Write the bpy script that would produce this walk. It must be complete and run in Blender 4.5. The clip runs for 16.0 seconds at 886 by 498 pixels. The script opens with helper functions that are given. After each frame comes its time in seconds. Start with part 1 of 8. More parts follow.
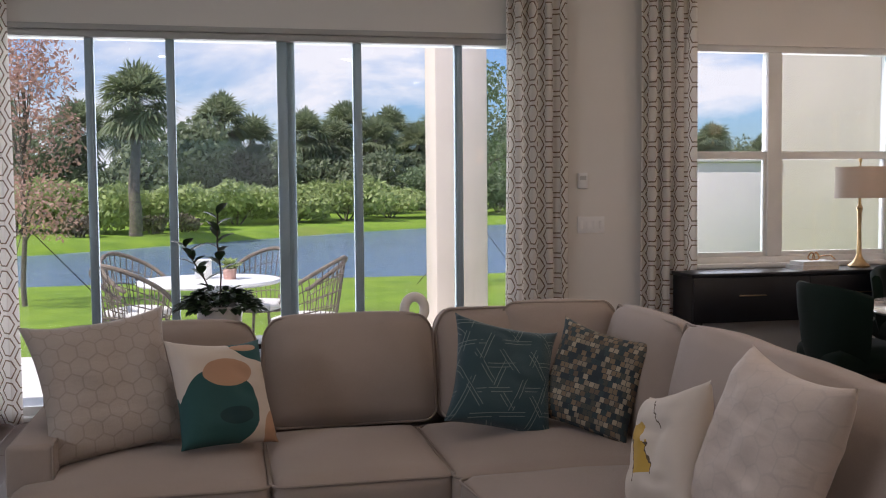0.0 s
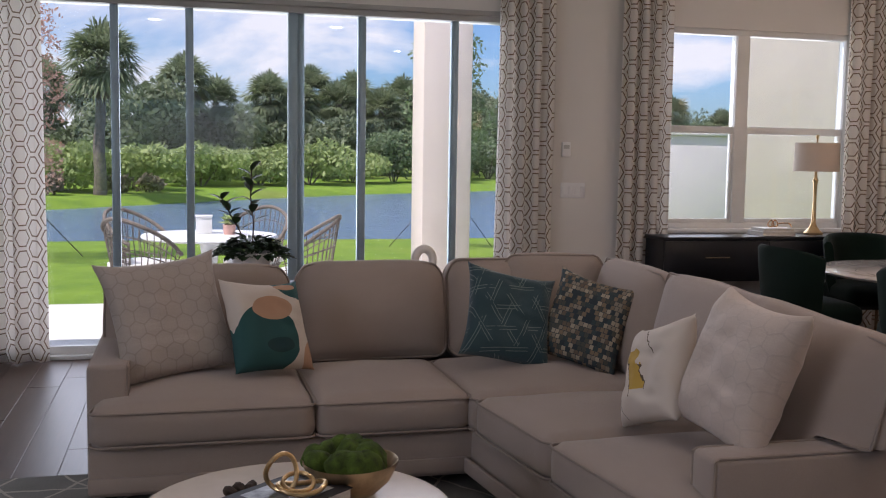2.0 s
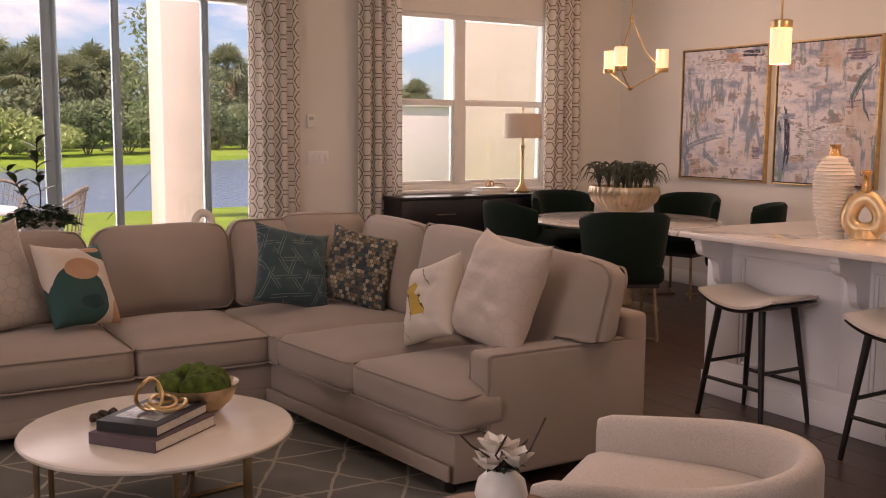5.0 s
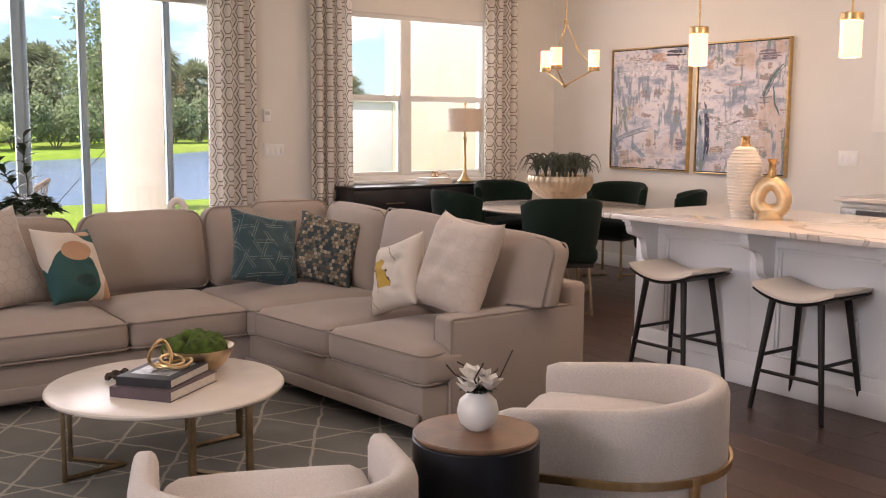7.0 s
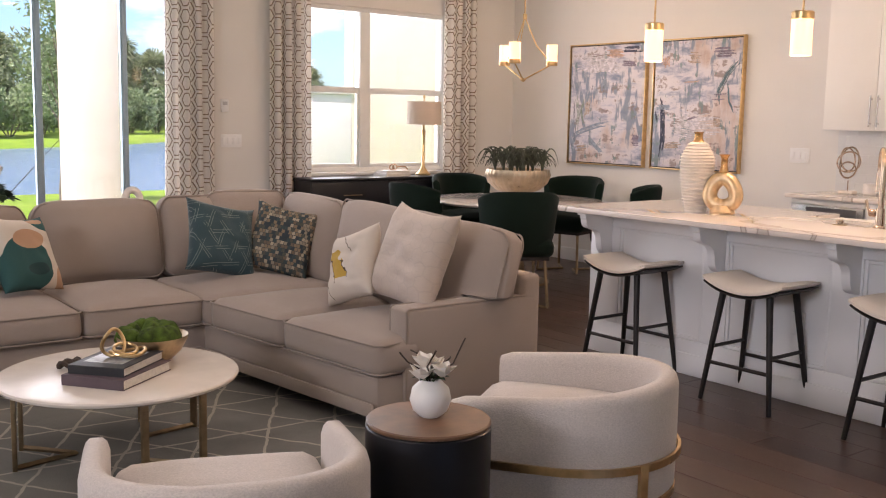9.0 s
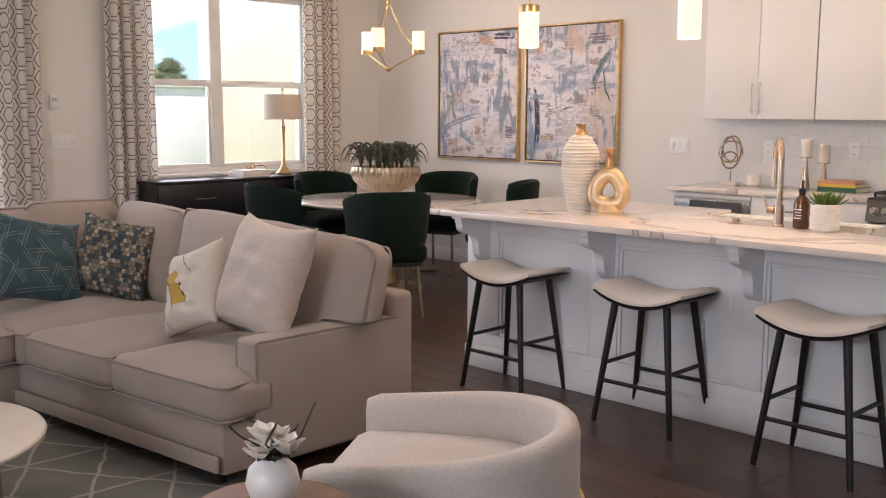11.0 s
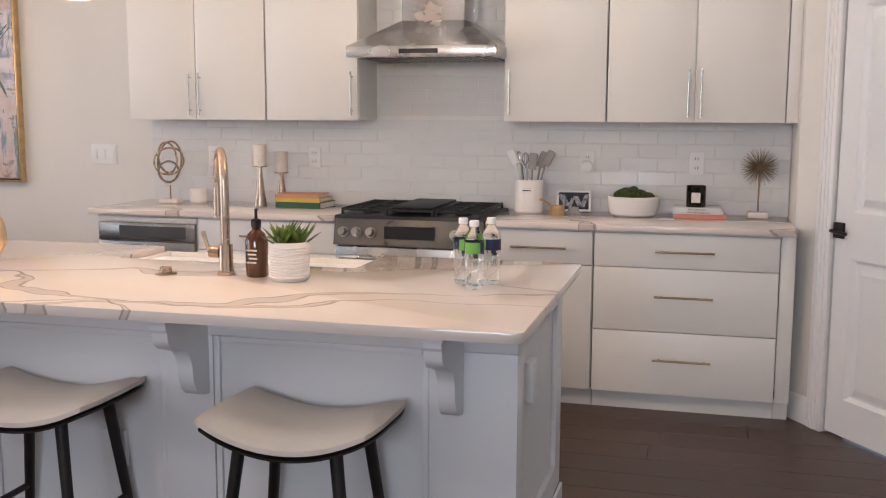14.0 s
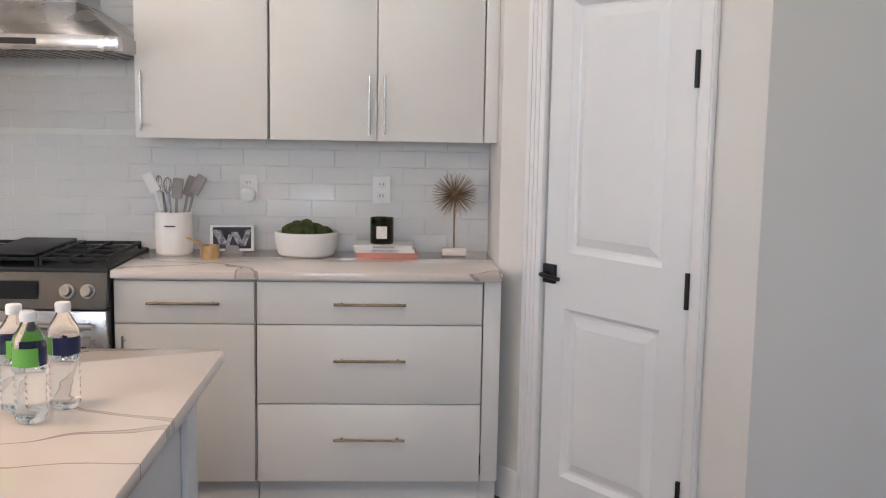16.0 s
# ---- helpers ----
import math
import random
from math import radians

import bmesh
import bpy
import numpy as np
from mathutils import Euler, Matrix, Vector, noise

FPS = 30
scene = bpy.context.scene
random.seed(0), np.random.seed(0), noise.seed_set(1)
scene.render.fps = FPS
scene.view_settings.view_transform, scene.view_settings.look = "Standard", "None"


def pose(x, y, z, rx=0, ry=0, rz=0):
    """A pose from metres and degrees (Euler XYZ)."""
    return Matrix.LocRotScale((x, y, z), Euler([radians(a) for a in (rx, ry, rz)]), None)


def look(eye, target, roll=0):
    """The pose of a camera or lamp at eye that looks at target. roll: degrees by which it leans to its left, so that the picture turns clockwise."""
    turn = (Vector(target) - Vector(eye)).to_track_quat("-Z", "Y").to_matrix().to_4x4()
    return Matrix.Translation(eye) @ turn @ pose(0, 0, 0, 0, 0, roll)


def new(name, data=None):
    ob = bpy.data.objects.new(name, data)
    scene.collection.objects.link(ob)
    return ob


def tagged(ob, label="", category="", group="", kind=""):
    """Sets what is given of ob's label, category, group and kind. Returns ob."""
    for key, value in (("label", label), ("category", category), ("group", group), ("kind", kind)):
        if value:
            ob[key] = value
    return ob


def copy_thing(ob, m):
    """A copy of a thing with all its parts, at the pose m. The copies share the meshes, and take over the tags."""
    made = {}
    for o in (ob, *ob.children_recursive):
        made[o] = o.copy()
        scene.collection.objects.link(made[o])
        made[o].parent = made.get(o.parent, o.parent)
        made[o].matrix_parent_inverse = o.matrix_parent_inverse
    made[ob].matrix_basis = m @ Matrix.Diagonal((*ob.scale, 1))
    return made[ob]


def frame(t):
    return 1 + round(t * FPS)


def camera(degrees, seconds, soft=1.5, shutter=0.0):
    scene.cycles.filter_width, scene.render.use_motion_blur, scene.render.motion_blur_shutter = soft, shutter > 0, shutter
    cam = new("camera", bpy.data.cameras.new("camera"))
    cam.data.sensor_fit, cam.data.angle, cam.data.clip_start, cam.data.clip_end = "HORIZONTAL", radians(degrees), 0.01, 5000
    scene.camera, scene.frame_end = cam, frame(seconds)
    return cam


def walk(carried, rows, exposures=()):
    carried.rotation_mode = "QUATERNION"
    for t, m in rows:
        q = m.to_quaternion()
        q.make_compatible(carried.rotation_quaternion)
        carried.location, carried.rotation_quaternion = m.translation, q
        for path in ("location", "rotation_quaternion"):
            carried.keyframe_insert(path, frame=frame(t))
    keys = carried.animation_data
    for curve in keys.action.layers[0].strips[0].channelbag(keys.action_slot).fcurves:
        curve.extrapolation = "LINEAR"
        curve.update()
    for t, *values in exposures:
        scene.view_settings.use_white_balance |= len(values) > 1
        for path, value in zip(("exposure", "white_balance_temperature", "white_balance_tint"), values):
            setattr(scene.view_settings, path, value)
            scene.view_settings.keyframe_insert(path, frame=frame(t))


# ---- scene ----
cam = camera(47.8, 16.0, soft=1.1)
PATH = [
    (0, (0.13, 0.41, 1.448), (0.546, 2.363, 1.329), -0.5),
    (0.5, (0.053, 0.331, 1.452), (0.403, 2.297, 1.329), -0.2),
    (1, (-0.084, 0.204, 1.448), (0.316, 2.159, 1.311), -0.7),
    (1.5, (-0.174, 0.061, 1.45), (0.312, 1.994, 1.291), 0.4),
    (2, (-0.26, -0.114, 1.431), (0.238, 1.814, 1.247), 0.9),
    (2.5, (-0.405, -0.198, 1.443), (0.116, 1.721, 1.225), 0.6),
    (3, (-0.578, -0.271, 1.439), (0.098, 1.595, 1.195), 0.0),
    (3.5, (-0.642, -0.373, 1.441), (0.179, 1.434, 1.194), 0.9),
    (4, (-0.705, -0.517, 1.429), (0.171, 1.262, 1.173), 1.0),
    (4.5, (-0.781, -0.62, 1.435), (0.139, 1.137, 1.177), 0.7),
    (5, (-0.913, -0.703, 1.438), (0.126, 0.989, 1.2), 0.4),
    (5.2, (-0.967, -0.74, 1.432), (0.125, 0.919, 1.191), 0.1),
    (7.3, (-1.405, -1.162, 1.439), (-0.245, 0.447, 1.182), 0.3),
    (7.5, (-1.426, -1.172, 1.43), (-0.259, 0.43, 1.163), 0.3),
    (8, (-1.475, -1.217, 1.424), (-0.289, 0.371, 1.153), 0.5),
    (10.3, (-1.111, -0.96, 1.43), (0.169, 0.557, 1.18), 1.1),
    (10.5, (-1.073, -0.909, 1.426), (0.233, 0.583, 1.168), 0.7),
    (11, (-0.905, -0.695, 1.443), (0.498, 0.704, 1.169), 0.2),
    (11.5, (-0.707, -0.55, 1.435), (0.728, 0.813, 1.143), 1.0),
    (12, (-0.438, -0.427, 1.441), (1.033, 0.895, 1.147), 1.8),
    (12.5, (-0.184, -0.248, 1.449), (1.466, 0.842, 1.155), 0.1),
    (13, (0.071, -0.128, 1.437), (1.846, 0.745, 1.142), -0.1),
    (13.5, (0.332, -0.078, 1.443), (2.17, 0.663, 1.17), 1.3),
    (14, (0.569, -0.028, 1.439), (2.484, 0.48, 1.168), 0.2),
    (14.5, (0.836, 0.02, 1.451), (2.802, 0.245, 1.16), -0.5),
    (15, (1.102, 0.005, 1.463), (3.081, 0.077, 1.182), 1.6),
    (15.5, (1.353, -0.032, 1.453), (3.334, 0.001, 1.18), 1.7),
    (16, (1.641, -0.019, 1.472), (3.623, -0.118, 1.221), 1.0),
]
EXPOSURES = [(0.0, 0.08, 6550, 20), (2.0, 0.06, 6400, 22), (3.0, 0.13, 6850, 26), (4.0, 0.31, 7800, 34), (5.2, 0.46, 8450, 37), (7.3, 1.03, 7200, 24), (8.2, 1.03, 7100, 23), (10.3, 1.0, 6950, 22),
             (12.0, 0.97, 6500, 17), (13.0, 0.92, 6600, 18), (14.5, 0.95, 6350, 18), (16.0, 0.98, 6050, 13)]
walk(cam, [(t, look(eye, target, roll)) for t, eye, target, roll in PATH], EXPOSURES)

# ---- light ----
world = bpy.data.worlds.new("sky")
scene.world = world
world.use_nodes = True
wn, wl = world.node_tree.nodes, world.node_tree.links
sky = wn.new("ShaderNodeTexSky")
sky.sky_type, sky.sun_disc = "NISHITA", False
sky.sun_elevation, sky.sun_rotation = radians(58.7), radians(255)
backg = wn["Background"]
backg.inputs["Strength"].default_value = 0.13
tc = wn.new("ShaderNodeTexCoord")
mp = wn.new("ShaderNodeMapping")
mp.inputs["Scale"].default_value = (1.0, 1.0, 2.6)
mp.inputs["Location"].default_value = (0.35, 0.1, 0.4)
cn = wn.new("ShaderNodeTexNoise")
cn.inputs["Scale"].default_value, cn.inputs["Detail"].default_value, cn.inputs["Roughness"].default_value = 4.2, 9, 0.56
cn.inputs["Distortion"].default_value = 0.25
cr = wn.new("ShaderNodeValToRGB")
cr.color_ramp.elements[0].position, cr.color_ramp.elements[1].position = 0.47, 0.62
mx = wn.new("ShaderNodeMix")
mx.data_type = "RGBA"
mx.inputs["B"].default_value = (6.9, 7.2, 7.7, 1)
tintn = wn.new("ShaderNodeMix")
tintn.data_type, tintn.blend_type = "RGBA", "MULTIPLY"
tintn.inputs["Factor"].default_value = 1.0
tintn.inputs["B"].default_value = (0.60, 0.84, 1.16, 1)
wl.new(tc.outputs["Generated"], mp.inputs["Vector"])
wl.new(mp.outputs["Vector"], cn.inputs["Vector"])
wl.new(cn.outputs["Fac"], cr.inputs["Fac"])
wl.new(cr.outputs["Color"], mx.inputs["Factor"])
wl.new(sky.outputs["Color"], tintn.inputs["A"])
wl.new(tintn.outputs["Result"], mx.inputs["A"])
wl.new(mx.outputs["Result"], backg.inputs["Color"])

sun = new("sun", bpy.data.lights.new("sun", "SUN"))
sun.data.energy, sun.data.angle, sun.data.color = 4.9, radians(0.5), (1.0, 0.95, 0.87)
sun.matrix_world = look((0, 0, 0), (0.49, 0.20, -0.85))


def area(name, m, sx, sy, watts, colour):
    lamp = bpy.data.lights.new(name, "AREA")
    lamp.shape, lamp.size, lamp.size_y, lamp.energy, lamp.color = "RECTANGLE", sx, sy, watts, colour
    ob = new(name, lamp)
    ob.matrix_world = m
    return ob


def bulb(name, x, y, z, watts, colour, r=0.03):
    lamp = bpy.data.lights.new(name, "POINT")
    lamp.energy, lamp.color, lamp.shadow_soft_size = watts, colour, r
    ob = new(name, lamp)
    ob.location = (x, y, z)
    return ob


WARM = (1.0, 0.72, 0.46)
SOFTW = (1.0, 0.90, 0.80)
DAY = (0.86, 0.93, 1.0)
# daylight through the slider and dining window; the west lamp is unseen, added fill
area("slider_daylight", look((0.25, 7.34, 1.3), (0.25, 0, 0.9)), 3.5, 2.3, 70, DAY)
area("window_daylight", look((4.15, 7.34, 1.65), (4.15, 0, 0.9)), 1.5, 1.5, 24, DAY)
area("unseen_west_fill", look((-5.1, 0.4, 2.25), (3.0, 0.4, 1.5)), 2.55, 0.95, 60, DAY)
# recessed lights in the unseen ceiling, added to fill living area and kitchen
for lx, ly, watts in ((-0.6, 1.6, 4), (1.6, 1.6, 5), (-0.6, 4.0, 3), (1.6, 4.0, 3), (4.7, 0.4, 2.6), (4.7, 1.5, 2.4), (4.7, 2.7, 2.2), (2.9, -0.9, 4)):
    lamp = area("downlight", look((lx, ly, 3.035), (lx, ly, 0)), 0.14, 0.14, watts, SOFTW)
    lamp.data.shape = "DISK"

# ---- materials ----
def nodes_of(name):
    m = bpy.data.materials.new(name)
    m.use_nodes = True
    nt = m.node_tree
    return m, nt, nt.nodes["Principled BSDF"]


def vec(nt, uv=False):
    n = nt.nodes.new("ShaderNodeTexCoord")
    return n.outputs["UV" if uv else "Object"]


def noise_of(nt, scale, detail=4, rough=0.55, src=None, stretch=None):
    n = nt.nodes.new("ShaderNodeTexNoise")
    n.inputs["Scale"].default_value, n.inputs["Detail"].default_value, n.inputs["Roughness"].default_value = scale, detail, rough
    src = src or vec(nt)
    if stretch:
        mpn = nt.nodes.new("ShaderNodeMapping")
        mpn.inputs["Scale"].default_value = stretch
        nt.links.new(src, mpn.inputs["Vector"])
        src = mpn.outputs["Vector"]
    nt.links.new(src, n.inputs["Vector"])
    return n


def ramp(nt, src, stops, step=False):
    r = nt.nodes.new("ShaderNodeValToRGB")
    e = r.color_ramp.elements
    while len(e) < len(stops):
        e.new(0.5)
    for el, (p, c) in zip(e, stops):
        el.position, el.color = p, (*c, 1)
    if step:
        r.color_ramp.interpolation = "CONSTANT"
    nt.links.new(src, r.inputs["Fac"])
    return r.outputs["Color"]


def mixc(nt, fac, a, b, mode="MIX"):
    m = nt.nodes.new("ShaderNodeMix")
    m.data_type, m.blend_type = "RGBA", mode
    for sock, v in ((m.inputs["Factor"], fac), (m.inputs["A"], a), (m.inputs["B"], b)):
        if isinstance(v, (int, float)):
            sock.default_value = v
        elif isinstance(v, tuple):
            sock.default_value = (*v, 1)
        else:
            nt.links.new(v, sock)
    return m.outputs["Result"]


def mth(nt, op, a, b=None, c=None):
    m = nt.nodes.new("ShaderNodeMath")
    m.operation = op
    for i, v in enumerate((a, b, c)):
        if v is None:
            continue
        if isinstance(v, (int, float)):
            m.inputs[i].default_value = v
        else:
            nt.links.new(v, m.inputs[i])
    return m.outputs[0]


def bump(nt, b, height, strength, dist=0.002):
    n = nt.nodes.new("ShaderNodeBump")
    n.inputs["Strength"].default_value, n.inputs["Distance"].default_value = strength, dist
    nt.links.new(height, n.inputs["Height"])
    nt.links.new(n.outputs["Normal"], b.inputs["Normal"])


def mat(name, col, rough=0.5, metal=0.0, var=0.12, scale=6.0, bscale=150.0, bstr=0.15, bdist=0.002, sheen=0.0, rnd=0.0, spec=0.5, coat=0.0):
    m, nt, b = nodes_of(name)
    big = noise_of(nt, scale, 5)
    fine = noise_of(nt, bscale, 3)
    dark = tuple(c * (1 - 2 * var) for c in col)
    light = tuple(min(1.0, c * (1 + var)) for c in col)
    c = ramp(nt, big.outputs["Fac"], ((0.3, dark), (0.7, light)))
    if rnd:
        oi = nt.nodes.new("ShaderNodeObjectInfo")
        c = mixc(nt, rnd, c, ramp(nt, oi.outputs["Random"], ((0.0, tuple(v * 0.55 for v in col)), (1.0, tuple(min(1, v * 1.4) for v in col)))))
    nt.links.new(c, b.inputs["Base Color"])
    rr = nt.nodes.new("ShaderNodeMapRange")
    rr.inputs["To Min"].default_value, rr.inputs["To Max"].default_value = max(0.02, rough - 0.07), min(1.0, rough + 0.07)
    nt.links.new(big.outputs["Fac"], rr.inputs["Value"])
    nt.links.new(rr.outputs["Result"], b.inputs["Roughness"])
    b.inputs["Metallic"].default_value = metal
    b.inputs["Sheen Weight"].default_value = sheen
    b.inputs["Specular IOR Level"].default_value = spec
    b.inputs["Coat Weight"].default_value = coat
    if bstr:
        bump(nt, b, fine.outputs["Fac"], bstr, bdist)
    return m


def fabric(name, col, weave=520.0, sheen=0.25, var=0.1, bstr=0.5):
    m, nt, b = nodes_of(name)
    big = noise_of(nt, 3.0, 5)
    fine = noise_of(nt, weave, 2, 0.6, stretch=(1, 1, 1.6))
    mid = noise_of(nt, 26.0, 4)
    c = ramp(nt, big.outputs["Fac"], ((0.3, tuple(v * (1 - var) for v in col)), (0.7, tuple(v * (1 + var) for v in col))))
    c = mixc(nt, 0.5, c, ramp(nt, fine.outputs["Fac"], ((0.3, (0.62, 0.62, 0.62)), (0.7, (1.0, 1.0, 1.0)))), "MULTIPLY")
    nt.links.new(c, b.inputs["Base Color"])
    b.inputs["Roughness"].default_value = 0.92
    b.inputs["Sheen Weight"].default_value = sheen
    b.inputs["Specular IOR Level"].default_value = 0.2
    h = mth(nt, "ADD", fine.outputs["Fac"], mth(nt, "MULTIPLY", mid.outputs["Fac"], 1.5))
    bump(nt, b, h, bstr, 0.0022)
    return m


def hexline(nt, src, size, width, aspect=1.0):
    """1 on the lines of a honeycomb of cells that size across, 0 inside them."""
    sep = nt.nodes.new("ShaderNodeSeparateXYZ")
    nt.links.new(src, sep.inputs[0])
    u = mth(nt, "ADD", mth(nt, "DIVIDE", sep.outputs["X"], size), 100.0)
    v = mth(nt, "ADD", mth(nt, "DIVIDE", sep.outputs["Y"], size * aspect), 173.205)

    def near(du, dv):
        a = mth(nt, "SUBTRACT", mth(nt, "MODULO", mth(nt, "ADD", u, du), 1.0), 0.5)
        c = mth(nt, "SUBTRACT", mth(nt, "MODULO", mth(nt, "ADD", v, dv), 1.7320508), 0.8660254)
        a, c = mth(nt, "ABSOLUTE", a), mth(nt, "ABSOLUTE", c)
        return mth(nt, "MAXIMUM", a, mth(nt, "ADD", mth(nt, "MULTIPLY", a, 0.5), mth(nt, "MULTIPLY", c, 0.8660254)))
    d = mth(nt, "MINIMUM", near(0.0, 0.0), near(0.5, 0.8660254))
    return d, mth(nt, "GREATER_THAN", d, 0.5 - width)


WALL = mat("wall_paint", (0.74, 0.72, 0.69), 0.65, var=0.015, scale=1.5, bscale=260, bstr=0.12, bdist=0.001)
CEIL = mat("ceiling_paint", (0.8, 0.79, 0.77), 0.8, var=0.015, scale=1.5, bscale=120, bstr=0.2)
TRIM = mat("white_trim_paint", (0.82, 0.82, 0.82), 0.32, var=0.012, scale=3, bscale=90, bstr=0.03)
DOORW = mat("white_door_paint", (0.80, 0.81, 0.83), 0.35, var=0.012, scale=3, bscale=130, bstr=0.05)
FRAMEW = mat("white_vinyl", (0.76, 0.76, 0.74), 0.4, var=0.03, scale=5, bstr=0.03)
# white frames against the daylight: their backlit shade is in this grey-blue
ALU = mat("backlit_white_aluminium", (0.34, 0.45, 0.51), 0.4, 0.3, var=0.05, scale=5, bstr=0.02)
CAB = mat("white_cabinet_lacquer", (0.76, 0.745, 0.72), 0.38, var=0.012, scale=2, bscale=60, bstr=0.02)
ISLE = mat("white_island_paint", (0.79, 0.79, 0.80), 0.38, var=0.012, scale=2, bscale=90, bstr=0.03)
SOFA = fabric("greige_linen", (0.385, 0.312, 0.268), 420, 0.2, 0.05)
PIPING = fabric("greige_piping", (0.33, 0.267, 0.228), 420, 0.15, 0.04)
BOUCLE = fabric("ivory_boucle", (0.64, 0.565, 0.515), 150, 0.3, 0.05, 0.9)
STOOLF = fabric("stool_linen", (0.80, 0.71, 0.62), 480, 0.15, 0.05)
VELVET = fabric("green_velvet", (0.003, 0.012, 0.008), 260, 0.06, 0.25, 0.2)
BLACK = mat("black_lacquer", (0.008, 0.009, 0.013), 0.36, var=0.2, scale=8, bscale=60, bstr=0.04)
DARKW = mat("dark_stained_wood", (0.013, 0.008, 0.007), 0.45, var=0.3, scale=12, bscale=90, bstr=0.1)
WALNUT = mat("walnut_veneer", (0.20, 0.105, 0.06), 0.4, var=0.25, scale=9, bscale=80, bstr=0.08)
BRASS = mat("brushed_brass", (0.72, 0.50, 0.26), 0.3, 1.0, var=0.1, scale=20, bscale=200, bstr=0.05)
BRONZE = mat("antique_brass", (0.36, 0.27, 0.17), 0.36, 1.0, var=0.15, scale=20, bscale=200, bstr=0.05)
NICKEL = mat("brushed_nickel", (0.55, 0.42, 0.33), 0.26, 1.0, var=0.06, scale=20, bscale=250, bstr=0.04)
STEEL = mat("stainless_steel", (0.55, 0.54, 0.53), 0.27, 1.0, var=0.05, scale=4, bscale=300, bstr=0.05)
DSTEEL = mat("dark_stainless", (0.20, 0.19, 0.19), 0.3, 1.0, var=0.08, scale=4, bscale=300, bstr=0.05)
GOLDP = mat("gold_lustre_glaze", (0.74, 0.54, 0.33), 0.38, 0.85, var=0.12, scale=14, bscale=60, bstr=0.1)
COPPER = mat("copper_glaze", (0.66, 0.37, 0.16), 0.25, 0.9, var=0.12, scale=14, bscale=60, bstr=0.1)
CERAM = mat("white_ceramic", (0.80, 0.77, 0.74), 0.35, var=0.03, scale=8, bscale=120, bstr=0.06)
MATTEW = mat("matte_ivory_ceramic", (0.74, 0.68, 0.62), 0.7, var=0.06, scale=10, bscale=160, bstr=0.25)
BLKM = mat("matte_black_metal", (0.015, 0.015, 0.016), 0.45, 0.3, var=0.2, scale=8, bscale=120, bstr=0.05)
IRON = mat("cast_iron", (0.012, 0.012, 0.012), 0.55, 0.2, var=0.2, scale=20, bscale=180, bstr=0.25)
PAPER = mat("book_pages", (0.74, 0.70, 0.63), 0.8, var=0.08, scale=60, bscale=300, bstr=0.3)
WICKER = mat("wicker", (0.20, 0.16, 0.13), 0.7, var=0.2, scale=30, bscale=150, bstr=0.3)
CONC = mat("lanai_concrete", (0.70, 0.68, 0.65), 0.8, var=0.05, scale=2, bscale=120, bstr=0.3)
STUCCO = mat("cream_stucco", (0.80, 0.69, 0.61), 0.85, var=0.03, scale=2, bscale=120, bstr=0.4, bdist=0.004)
PINKST = mat("pale_fence_stucco", (0.78, 0.72, 0.73), 0.85, var=0.03, scale=2, bscale=120, bstr=0.4, bdist=0.004)
MOSS = mat("moss", (0.07, 0.12, 0.012), 0.95, var=0.35, scale=30, bscale=220, bstr=1.0, bdist=0.006)
LEAFD = mat("dark_leaf", (0.028, 0.058, 0.022), 0.45, var=0.25, scale=20, bstr=0.1)
LEAFS = mat("succulent_leaf", (0.13, 0.21, 0.035), 0.5, var=0.3, scale=20, bstr=0.1)
AIRPL = mat("air_plant_leaf", (0.085, 0.10, 0.07), 0.6, var=0.35, scale=25, bstr=0.2)
PETAL = mat("white_petal", (0.85, 0.79, 0.72), 0.6, var=0.04, scale=20, bstr=0.1)
TWIG = mat("twig", (0.06, 0.04, 0.03), 0.8, var=0.2, scale=30, bstr=0.3)
PLAST = mat("white_plastic", (0.8, 0.8, 0.8), 0.4, var=0.01, scale=5, bstr=0.0)
DARKIN = mat("dark_recess", (0.03, 0.03, 0.03), 0.8, var=0.1, scale=5, bstr=0.0)


def glass_mat(name, col=(1, 1, 1), rough=0.0, ior=1.45):
    m, nt, b = nodes_of(name)
    b.inputs["Base Color"].default_value = (*col, 1)
    b.inputs["Transmission Weight"].default_value = 1.0
    b.inputs["Roughness"].default_value, b.inputs["IOR"].default_value = rough, ior
    return m


def pane_mat():
    m, nt, b = nodes_of("window_glass")
    out = nt.nodes["Material Output"]
    tr = nt.nodes.new("ShaderNodeBsdfTransparent")
    tr.inputs["Color"].default_value = (0.97, 0.98, 0.98, 1)
    gl = nt.nodes.new("ShaderNodeBsdfGlossy")
    gl.inputs["Roughness"].default_value = 0.01
    fr = nt.nodes.new("ShaderNodeFresnel")
    fr.inputs["IOR"].default_value = 1.45
    ms = nt.nodes.new("ShaderNodeMixShader")
    nt.links.new(fr.outputs[0], ms.inputs[0])
    nt.links.new(tr.outputs[0], ms.inputs[1])
    nt.links.new(gl.outputs[0], ms.inputs[2])
    nt.links.new(ms.outputs[0], out.inputs["Surface"])
    return m


def glow_mat(name, col, strength):
    m, nt, b = nodes_of(name)
    b.inputs["Base Color"].default_value = (0.85, 0.8, 0.72, 1)
    b.inputs["Emission Color"].default_value = (*col, 1)
    b.inputs["Emission Strength"].default_value = strength
    b.inputs["Roughness"].default_value = 0.4
    return m


PANE = pane_mat()
BOTTLEG = glass_mat("clear_plastic", (0.93, 0.96, 0.97), 0.05, 1.33)
GREENG = glass_mat("olive_glass", (0.10, 0.12, 0.03), 0.08)
SHADEGLOW = glow_mat("lit_opal_glass", (1.0, 0.49, 0.24), 0.85)


